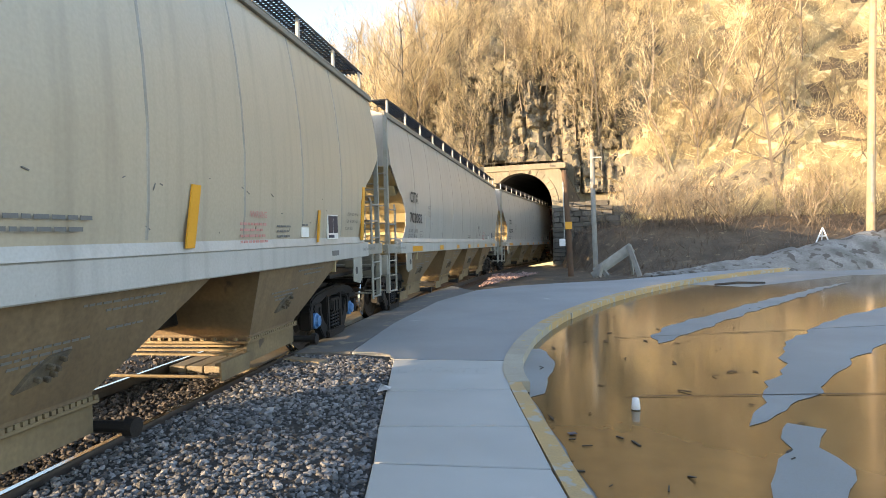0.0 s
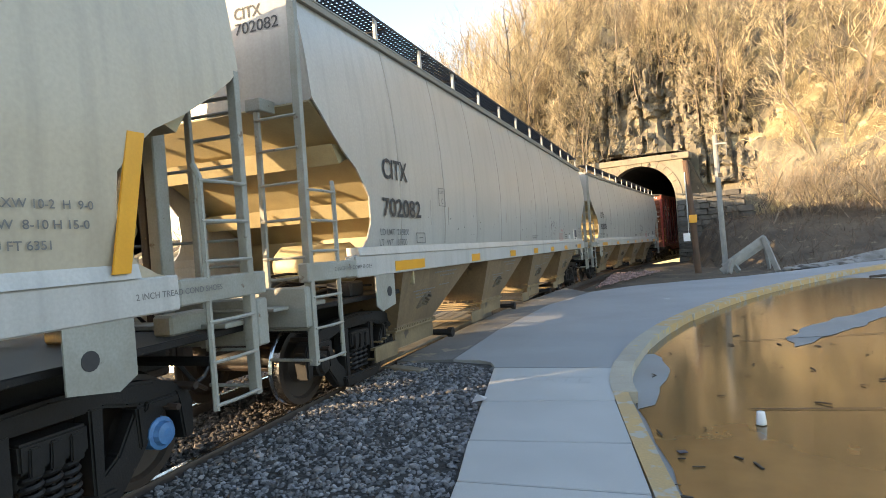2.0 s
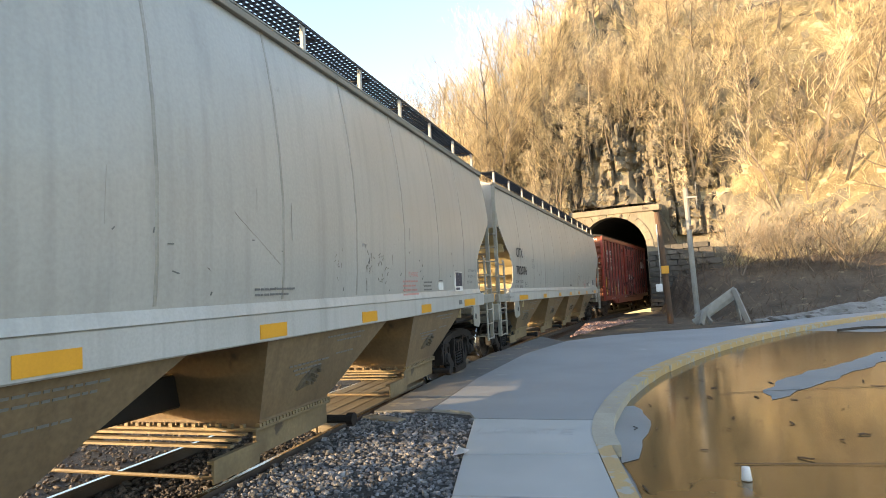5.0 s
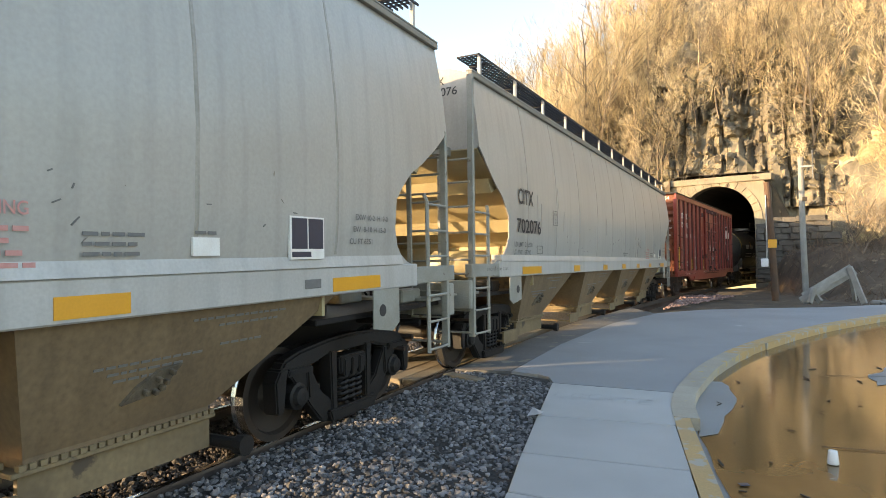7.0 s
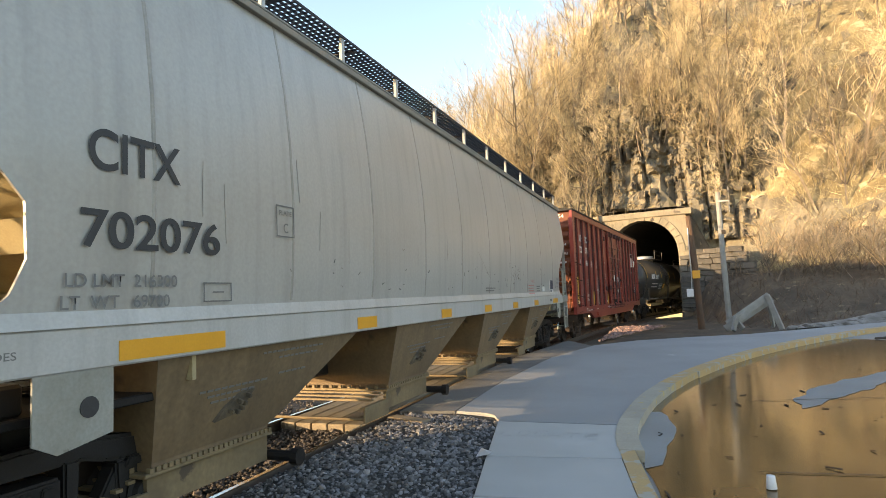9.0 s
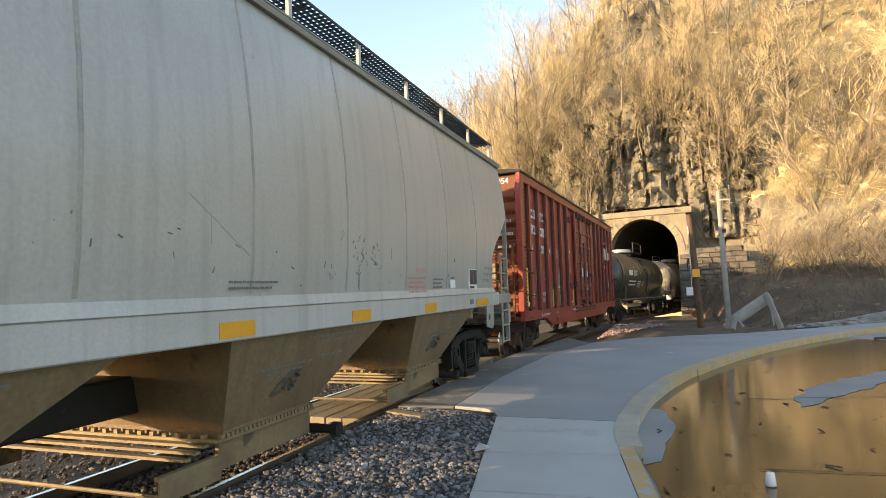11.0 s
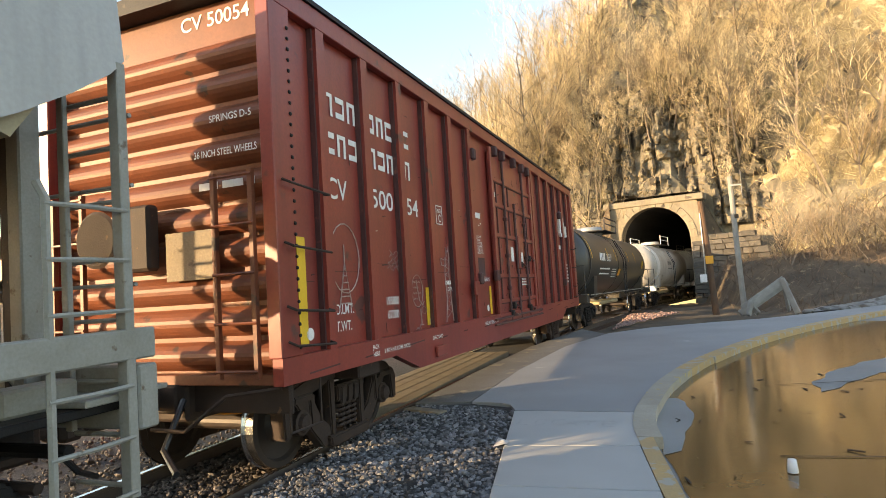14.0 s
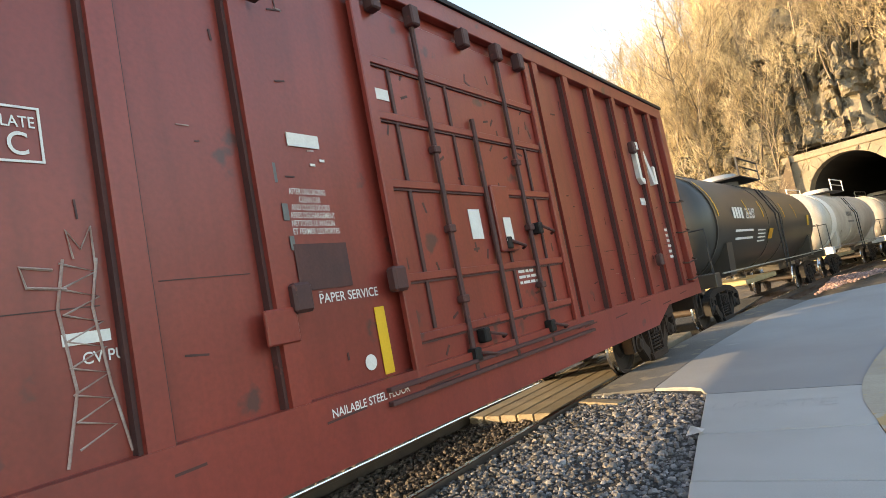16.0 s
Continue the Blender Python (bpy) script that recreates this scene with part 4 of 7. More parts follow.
BAY, GATE = mesh_of("hopper_bay", bay(), M["bay"]), mesh_of("outlet_gate", gate(), M["gate_buff"])
SHAFT = mesh_of("gate_shaft", lathe([(-0.2, 0.05), (0.12, 0.05), (0.12, 0.08), (0.2, 0.08), (0.2, 0.0)], 10), M["dark_steel"])
_gb = prism([(-0.36, -0.2), (0.1, -0.14), (0.34, 0.16), (0.05, 0.13), (-0.2, -0.02)], "x", -0.01, 0.02)
for _u, _v in ((-0.12, -0.08), (0.0, -0.1), (0.02, 0.04), (0.12, 0.0), (0.18, 0.1), (0.08, -0.06)):
    add_box(_gb, 0.02, 0.07, _u - 0.025, _u + 0.025, _v - 0.03, _v + 0.03, 0.008)
GATE_BOX = mesh_of("vibrator_bracket", _gb, M["bracket"])
SHEETS = {}


def hopper_car(paint, label):
    car = empty("hopper_car", label, "hopper car", "freight cars of the train")
    if not SHEETS:
        SHEETS["side"] = hopper_sheet()
        SHEETS["side"] = mesh_of("side_sheet", SHEETS["side"], M["hopper_grey"], True)
        SHEETS["tan"] = SHEETS["side"].copy()
        SHEETS["tan"].materials.clear()
        SHEETS["tan"].materials.append(M["hopper_tan"])
        seam = bmesh.new()
        zs = [1.82 + 0.15 * k for k in range(19)]
        for za, zb in zip(zs, zs[1:]):
            q = [(side_x(z) + 0.006, y, z) for z, y in ((za, -0.011), (za, 0.011), (zb, 0.011), (zb, -0.011))]
            r = [(side_x(z) - 0.006, y, z) for z, y in ((za, -0.03), (za, 0.03), (zb, 0.03), (zb, -0.03))]
            Q, R = [seam.verts.new(p) for p in q], [seam.verts.new(p) for p in r]
            seam.faces.new(Q), seam.faces.new((R[0], Q[0], Q[3], R[3])), seam.faces.new((Q[1], R[1], R[2], Q[2]))
        SHEETS["seam"] = mesh_of("panel_seam", seam, M["seam_grey"])
        SHEETS["walk"] = mesh_of("walkway", walkway(-9.0, 9.4), M["mesh_black"])
        SHEETS["post"] = mesh_of("walkway_post", box(1.30, 1.345, -0.03, 0.03, 4.58, 4.97, 0.004), M["sill_white"])
        SHEETS["brace"] = mesh_of("walkway_brace", box(0.98, 1.3, -0.03, 0.03, 4.90, 4.93, 0.004), M["mesh_black"])
    part("side_sheet", SHEETS["side"] if paint == "hopper_grey" else SHEETS["tan"], None, car)
    part("roof", hopper_roof(), M[paint], car)
    for s in (1, -1):
        part("eave_angle", box(min(s * 1.34, s * 1.41), max(s * 1.34, s * 1.41), -9.36, 9.82, 4.50, 4.575, 0.006), M["eave"], car, "brown eave angle")
        part("eave_flange", box(min(s * 1.3, s * 1.412), max(s * 1.3, s * 1.412), -9.36, 9.82, 4.578, 4.60, 0.004), M["frame_grey"], car)
        part("side_sill", box(min(s * 1.36, s * 1.525), max(s * 1.36, s * 1.525), -8.65, 8.95, 1.44, 1.70, 0.012), M["sill_white"], car, "pale side sill")
        for ya, yb in ((-9.65, -8.652), (8.952, 9.98)):
            part("sill_end", box(min(s * 1.40, s * 1.522), max(s * 1.40, s * 1.522), ya, yb, 1.46, 1.66, 0.012), M["frame_grey"], car, "grey sill end")
        part("sill_lip", prism([(s * 1.36, 1.702), (s * 1.54, 1.702), (s * 1.515, 1.80), (s * 1.36, 1.80)], "y", -8.6, 8.6), M["sill_white"], car)
    for k in range(10):
        part("panel_seam", SHEETS["seam"], None, car, m=pose(0, -7.38 + 1.64 * k, 0))
    part("walkway", SHEETS["walk"], None, car, "black expanded-metal roof walkway")
    for k in range(13):
        y = -8.9 + 18.2 * k / 12
        part("walkway_post", SHEETS["post"], None, car, m=pose(0, y, 0))
        part("walkway_brace", SHEETS["brace"], None, car, m=pose(0, y + 0.35 if k < 12 else y - 0.3, 0))
    part("centre_sill", box(-0.3, 0.3, -9.7, 10.0, 0.78, 1.12, 0.02), M["dark_steel"], car)
    for k in (-7.26, -3.31, 0.64, 4.59):
        b = part("hopper_bay", BAY, None, car, "dusty tapered discharge bay", pose(0, k, 0))
        part("outlet_gate", GATE, None, b)
        part("gate_shaft", SHAFT, None, b, m=pose(1.3, 1.62, 0.36, 0, 0, 0))
        part("vibrator_bracket", GATE_BOX, None, b, m=pose(1.312, 0.95, 0.97, 0, 17, 0) @ Matrix.Diagonal((1, 0.62, 0.62, 1)))
        for zz, y0, ww in ((1.36, 1.2, 0.95), (1.30, 1.45, 0.6), (1.12, 0.5, 0.8), (1.07, 0.6, 0.55), (1.02, 0.65, 0.3), (1.15, 1.5, 0.4)):
            xx = 1.25 + (zz - 0.80) * 0.308
            u = 0.0
            while u < ww:
                step = 0.04 + 0.05 * ((int(u * 61 + zz * 37) * 7) % 5) / 4
                part("stencil_line", box(-0.002, 0.002, u, u + step, -0.009, 0.009, 0), M["grey_ink"], b, m=pose(xx + 0.005, y0, zz, 0, 17, 0))
                u += step + 0.018
    for e in (-1, 1):
        def E(v):
            return e * v + (0.33 if e > 0 else 0.0)

        def U(v):
            return E(v) + (0.13 if e > 0 else 0.0)

        def L(v):
            return E(v) - (0.22 if e > 0 else -0.11)
        # end wall, slope sheet, beams, deck, ladders, coupler
        part("end_wall", prism([(-1.495, 3.40), (1.495, 3.40), (1.453, 3.80), (1.393, 4.20), (1.325, 4.56), (-1.325, 4.56), (-1.393, 4.20), (-1.453, 3.80)], "y", min(U(9.33), U(9.358)), max(U(9.33), U(9.358))), M[paint], car, "flat upper end wall")
        # yellow buff here puts the bounced sunlight into the sheet's colour
        sl = [(U(9.345), 3.42), (E(6.3), 1.66), (E(6.3), 1.62), (U(9.36), 3.38)]
        part("slope_sheet", prism(sl, "x", -1.47, 1.47), M["cylinder_buff"], car, "sloping end sheet")
        for k, zz in ((8.75, 3.02), (7.75, 2.44)):
            part("slope_beam", prism([(E(k), zz - 0.02), (E(k - 0.22), zz - 0.14), (E(k + 0.03), zz - 0.24), (E(k + 0.18), zz - 0.03)], "x", -1.45, 1.45), M["cylinder_buff"], car)
        part("bulkhead", box(-1.45, 1.45, min(E(6.9), E(6.94)), max(E(6.9), E(6.94)), 1.25, 1.98, 0.0), M["cylinder_buff"], car)
        part("end_deck", box(-1.34, 1.34, min(E(9.62), E(6.95)), max(E(9.62), E(6.95)), 1.14, 1.2, 0.01), M["dark_steel"], car)
        part("end_sill", box(-1.5, 1.5, min(E(9.52), E(9.68)), max(E(9.52), E(9.68)), 1.0, 1.42, 0.015), M["frame_grey"], car)
        part("step_board", box(-1.3, 1.3, min(E(9.7), E(9.95)), max(E(9.7), E(9.95)), 1.2, 1.235, 0.006), M["frame_grey"], car)
        for s in (1, -1):
            part("corner_post", box(min(s * 1.43, s * 1.52), max(s * 1.43, s * 1.52), min(L(9.64), L(9.71)), max(L(9.64), L(9.71)), 0.60, 4.45 if e < 0 else 3.4, 0.006), M["frame_grey"], car)
            part("ladder_stile", tube([(s * 1.47, L(9.12), 2.55), (s * 1.5, L(9.15), 2.45), (s * 1.5, L(9.15), 0.60)], 0.026, 6), M["frame_grey"], car)
            part("end_stile", box(min(s * 0.92, s * 0.985), max(s * 0.92, s * 0.985), min(L(9.66), L(9.7)), max(L(9.66), L(9.7)), 1.0, 3.35, 0.006), M["frame_grey"], car)
            for zz in (0.66, 0.98, 1.32, 1.72, 2.12, 2.5, 2.86, 3.2):
                part("end_rung", tube([(s * 0.95, L(9.71), zz), (s * 1.47, L(9.71), zz)], 0.017, 6), M["frame_grey"], car)
            for zz in (0.64, 0.98, 1.30, 1.78, 2.1, 2.42):
                part("side_rung", tube([(s * 1.515, L(9.68), zz), (s * 1.535, L(9.4), zz), (s * 1.51, L(9.13), zz)], 0.016, 6), M["frame_grey"], car)
            plate = prism([(E(8.05), 0.98), (E(7.68), 1.04), (E(7.68), 1.44), (E(8.2), 1.44), (E(8.2), 1.06)], "x", s * 1.50, s * 1.515)
            jp = part("jacking_plate", plate, M["frame_grey"], car)
            part("plate_hole", lathe([(0, 0.065), (0.004, 0.065)], 14), M["black_ink"], jp, m=pose(s * 1.517 - (0.004 if s < 0 else 0), E(7.85), 1.22))
        part("coupler", add_box(tube([(0, E(9.6), 0.88), (0, E(10.05), 0.88)], 0.085, 10), -0.16, 0.16, min(E(9.98), E(10.19)), max(E(9.98), E(10.19)), 0.74, 1.02, 0.04), M["brown_steel"], car, "rusty knuckle coupler")
        part("air_hose", tube([(0.35, E(9.75), 0.8), (0.36, E(9.95), 0.55), (0.3, E(10.15), 0.45)], 0.025, 6), M["black_plastic"], car)
        truck(car, 8.22 if e > 0 else -7.95, "dark_steel", "blue_cap" if paint == "hopper_tan" else None)
        # brake rigging on and under the end deck
        rg = random.Random(int(e + 4))
        for k in range(7):
            x0, yb = rg.uniform(-1.1, 1.1), E(rg.uniform(7.2, 9.4))
            w0, w1, hh = rg.uniform(0.06, 0.2), rg.uniform(0.08, 0.25), rg.uniform(0.06, 0.26)
            part("valve_box", box(x0 - w0, x0 + w0, yb - w1, yb + w1, 1.2, 1.2 + hh, 0.02), M["dark_steel"] if k % 3 else M["frame_grey"], car)
        for k in range(6):
            xa, xb, zz = rg.uniform(-1.2, 1.2), rg.uniform(-1.2, 1.2), rg.uniform(1.25, 1.5)
            part("brake_rod", tube([(xa, E(9.5), 1.22), (xa, E(9.3), zz), (xb, E(8.2), zz + 0.05), (xb, E(7.2), zz)], 0.018, 6), M["frame_grey"] if k % 2 else M["dark_steel"], car)
        for k, zz in enumerate((0.98, 0.82, 0.7)):
            part("brake_lever", tube([(-1.25, E(9.0 - 0.12 * k), zz), (1.2, E(9.25 - 0.2 * k), zz - 0.05)], 0.045 - 0.008 * k, 6), M["brown_steel"] if k else M["dark_steel"], car)
        part("slack_adjuster", lathe([(-0.95, 0.0), (-0.95, 0.085), (0.28, 0.085), (0.34, 0.11), (0.62, 0.11), (0.68, 0.06), (0.68, 0.0)], 14), M["dark_steel"], car, "", pose(0, E(9.0), 0.56), True)
        part("cross_tread", box(-1.42, 1.42, min(E(9.5), E(9.2)), max(E(9.5), E(9.2)), 1.205, 1.25, 0.008), M["frame_grey"], car)
        part("draft_gear", box(-0.26, 0.26, min(E(9.0), E(9.75)), max(E(9.0), E(9.75)), 0.7, 1.13, 0.03), M["brown_steel"], car)
    part("end_pocket", box(0.84, 1.04, -9.62, -9.36, 3.30, 3.44, 0.01), M["frame_grey"], car)
    cyl = part("air_reservoir", lathe([(-0.6, 0.0), (-0.58, 0.18), (-0.48, 0.28), (0.48, 0.28), (0.58, 0.18), (0.6, 0.0)], 18), M["cylinder_buff"], car, "buff painted air reservoir", pose(0.35, -7.7, 1.62, 0, 0, 12), True)
    part("brake_cylinder", lathe([(-0.3, 0.0), (-0.3, 0.14), (0.1, 0.16), (0.14, 0.05), (0.5, 0.04), (0.5, 0.0)], 14), M["frame_grey"], car, "", pose(-0.3, -8.3, 1.4, 0, 0, 80))
    for k in range(4):
        part("air_pipe", tube([(0.9 - 0.3 * k, -9.3 + 0.1 * k, 1.32), (0.6 - 0.3 * k, -8.4, 1.36 + 0.06 * k), (0.7 - 0.25 * k, -7.3, 1.3)], 0.022, 6), M["dark_steel"] if k % 2 else M["frame_grey"], car)
    w = part("hand_brake_wheel", lathe([(-0.02, 0.26), (0, 0.285), (0.02, 0.26), (0, 0.245), (-0.02, 0.26)], 22, "y"), M["frame_grey"], car, "spoked hand brake wheel", pose(-0.15, 10.12, 2.15))
    for k in range(6):
        a = k * math.pi / 3
        part("spoke", tube([(0, 0, 0), (0.25 * math.cos(a), 0, 0.25 * math.sin(a))], 0.012, 5), M["frame_grey"], w)
    part("brake_hub", lathe([(-0.07, 0.0), (-0.07, 0.09), (0.03, 0.1), (0.03, 0.0)], 14, "y"), M["cylinder_buff"], car, "", pose(-0.15, 10.12, 2.15))
    part("brake_mast", box(-0.08, 0.05, 9.86, 9.94, 1.2, 3.3, 0.01), M["frame_grey"], car)
    part("end_column", box(0.30, 0.40, 9.78, 9.92, 1.2, 3.4, 0.012), M["brown_steel"], car, "dark upright end column")
    part("end_column", box(0.44, 0.58, 9.74, 9.9, 1.2, 3.4, 0.012), M["frame_grey"], car)
    part("brake_chain", tube([(0.14, 10.0, 2.0), (0.16, 10.0, 1.5), (0.12, 9.98, 1.2)], 0.022, 5), M["dark_steel"], car)
    for zz in (1.32, 1.95, 2.62, 3.1):
        part("hand_rail", tube([(-1.42, 9.93, zz), (0.0, 9.96, zz + 0.02), (1.42, 9.93, zz)], 0.016, 6), M["frame_grey"], car)
    return car


def hopper_marks(car, number):
    X = 1.556
    lettering("reporting_mark", "CITX", 0.265, M["black_ink"], car, X + 0.008, -7.91, 2.685, 0.74, bold=0.022)
    lettering("car_number", number, 0.24, M["black_ink"], car, X + 0.0, -7.96, 2.195, 1.2, bold=0.022)
    lettering("load_limit", "LD LMT  216300", 0.085, M["grey_ink"], car, 1.538, -8.04, 1.945, 0.86)
    lettering("light_weight", "LT  WT   69700", 0.085, M["grey_ink"], car, 1.528, -8.06, 1.765 + 0.045, 0.82)
    lettering("plate_mark", "PLATE", 0.045, M["grey_ink"], car, X + 0.004, -5.985, 2.6, 0.19)
    lettering("plate_mark", "C", 0.09, M["grey_ink"], car, X + 0.004, -5.92, 2.44, 0.07)
    for a, b, c, d in ((-6.02, -6.01, 2.4, 2.69), (-5.76, -5.75, 2.4, 2.69), (-6.01, -5.76, 2.68, 2.69), (-6.01, -5.76, 2.4, 2.41)):
        part("mark_border", box(X + 0.002, X + 0.005, a, b, c, d, 0), M["grey_ink"], car)
    for a, b, c, d in ((-6.9, -6.89, 1.83, 1.98), (-6.6, -6.59, 1.83, 1.98), (-6.9, -6.6, 1.97, 1.98), (-6.9, -6.6, 1.83, 1.84), (-6.8, -6.68, 1.9, 1.91)):
        part("mark_border", box(1.527, 1.531, a, b, c, d, 0), M["grey_ink"], car)
    lettering("end_mark", "CITX", 0.13, M["black_ink"], car, 0.57, -9.366, 4.42, 0.36, "end")
    lettering("end_number", number, 0.13, M["black_ink"], car, 0.57, -9.366, 4.25, 0.58, "end")
    bars(car, M["grey_ink"], -9.366, -0.8, 3.85, 0.6, 4, 0.02, 0.05, facing="end")
    lettering("shoe_note", "2 INCH HF COMP SHOES", 0.045, M["grey_ink"], car, 1.527, -9.15, 1.55, 0.85)
    far_marks(car, 1.552, 0.18 if number == "702076" else 0.0)
    smears(car, int(number[-2:]))


def far_marks(car, X, dy=0.0):
    # data panels near the other end
    lettering("warning_note", "WARNING", 0.075, M["red_ink"], car, X - 0.012, dy + 4.2, 2.05, 0.42)
    bars(car, M["red_ink"], X - 0.03, dy + 4.0, 1.99, 0.66, 4, 0.028, 0.037)
    bars(car, M["grey_ink"], X - 0.026, dy + 4.92, 1.97, 0.44, 3, 0.024, 0.036)
    part("small_placard", box(X - 0.04, X - 0.022, dy + 5.7, dy + 5.94, 1.82, 1.95, 0), M["white_ink"], car)
    bars(car, M["grey_ink"], X - 0.024, dy + 5.72, 1.995, 0.2, 1, 0.024, 0.03)
    d = part("decal_panel", box(X - 0.04, X - 0.012, dy + 6.70, dy + 7.16, 1.78, 2.15, 0), M["white_ink"], car, "dark square data decal")
    part("decal_field", box(X - 0.012, X - 0.008, dy + 6.72, dy + 6.92, 1.87, 2.135, 0), M["decal_blue"], d)
    part("decal_field", box(X - 0.012, X - 0.008, dy + 6.94, dy + 7.14, 1.87, 2.135, 0), M["decal_blue"], d)
    part("decal_field", box(X - 0.012, X - 0.008, dy + 6.72, dy + 6.97, 1.80, 1.845, 0), M["decal_blue"], d)
    lettering("size_note", "EXW 10-2  H  9-0", 0.055, M["grey_ink"], car, X - 0.008, dy + 7.66, 2.16, 0.6)
    lettering("size_note", "EW  8-10 H 15-0", 0.055, M["grey_ink"], car, X - 0.016, dy + 7.63, 2.04, 0.6)
    lettering("size_note", "CU FT 6351", 0.055, M["grey_ink"], car, X - 0.026, dy + 7.58, 1.92, 0.4)
    bars(car, M["grey_ink"], X - 0.03, dy + 0.35, 1.93, 0.7, 2, 0.02, 0.03)
    # scrapes low on the flank
    rg = random.Random(int(car.name[-1]) + 5 if car.name[-1].isdigit() else 5)
    for _ in range(30):
        y0, z0 = rg.uniform(-5.5, 7.4), rg.uniform(1.85, 2.4)
        a, ll = rg.uniform(-0.5, 1.5), rg.uniform(0.015, 0.07)
        xx = side_x(z0) + 0.004
        part("scrape", box(-0.012, 0.0015, -ll / 2, ll / 2, -0.004, 0.005, 0), M["grey_ink"], car, m=pose(xx, y0, z0, math.degrees(a), 0, 0))


def smears(car, seed):
    """Dark grease marks and rust runs on the flank, lying on its curve."""
    rg = random.Random(seed)

    def smear(y, z, ll, wd, a, mat):
        tilt = math.degrees(math.atan2(side_x(z + 0.03) - side_x(z - 0.03), 0.06))
        n = 4
        left = [(-wd * (0.1 + rg.random()) * (0.27 - (k / n - 0.5) ** 2) * 2, (k / n - 0.5) * ll) for k in range(n + 1)]
        right = [(wd * (0.1 + rg.random()) * (0.27 - (k / n - 0.5) ** 2) * 2, (k / n - 0.5) * ll) for k in range(n + 1)]
        part("smear", prism(right + left[::-1], "x", -0.004, 0.0015), mat, car, m=pose(side_x(z) + 0.004, y, z, 0, tilt, 0) @ pose(0, 0, 0, a, 0, 0))

    spots = [(3.0 + rg.gauss(0, 0.4), 2.2 + rg.gauss(0, 0.12)) for _ in range(9)]
    for k in range(60):
        cy, cz = spots[k % 9]
        smear(cy + rg.gauss(0, 0.07), cz + rg.gauss(0, 0.035), rg.uniform(0.015, 0.07), rg.uniform(0.007, 0.024), rg.uniform(-80, 80), M["grease"] if k % 3 else M["grease_faint"])
    smear(2.75, 1.93, 0.2, 0.022, 8, M["grease"])
    smear(3.6, 2.28, 0.16, 0.016, 4, M["grease"])
    for k in range(10):
        smear(0.1 + 0.07 * k, 2.56 - 0.043 * k, rg.uniform(0.07, 0.11), 0.014, 52 + 6 * rg.random(), M["grease_faint"])
    for _ in range(20):
        smear(rg.uniform(-6.5, 7.5), rg.uniform(1.9, 2.6), rg.uniform(0.01, 0.05), rg.uniform(0.004, 0.012), rg.uniform(-60, 60), M["grease"])
    for _ in range(9):
        smear(rg.uniform(-7, 7.5), rg.uniform(2.2, 3.1), rg.uniform(0.2, 0.5), 0.008, rg.uniform(-4, 4), M["grease_faint"])


def reflectors(car):
    for y0, y1 in ((-7.65, -6.67), (-4.52, -4.05), (-1.88, -1.44), (0.4, 0.84), (2.55, 3.0), (4.75, 5.22), (7.3, 8.12)):
        part("reflector", box(1.526, 1.531, y0, y1, 1.47, 1.60, 0), M["orange"], car, "orange reflective strip")


cars = {}
cars["A"] = hopper_car("hopper_tan", "tan weathered covered hopper car on the rails")
for y, z1, lean in ((2.93, 2.32, 0.14), (6.2, 2.2, 0.1), (8.36, 2.7, 0.2)):
    w = 0.14 if y != 6.2 else 0.06
    ref = part("reflector", prism([(y, 1.74), (y + w, 1.74), (y + w + lean, z1), (y + lean, z1)], "x", 1.54, 1.558), M["orange"], cars["A"], "tall orange reflective strip")
far_marks(cars["A"], 1.552)
bars(cars["A"], M["grey_ink"], 1.542, 1.0, 2.0, 0.9, 2, 0.03, 0.05)
part("tool_tag", box(1.526, 1.533, 6.9, 7.2, 1.52, 1.6, 0.003), M["grey_ink"], cars["A"])
lettering("shoe_note", "2 INCH TREAD COND SHOES", 0.045, M["grey_ink"], cars["A"], 1.527, 8.55, 1.55, 0.85)
for key, num in (("B", "702082"), ("C", "702076")):
    cars[key] = hopper_car("hopper_grey", "light grey covered hopper car with black lettering")
    hopper_marks(cars[key], num)
    reflectors(cars[key])
    part("tool_tag", box(1.526, 1.533, 6.9, 7.12, 1.52, 1.6, 0.003), M["grey_ink"], cars[key])


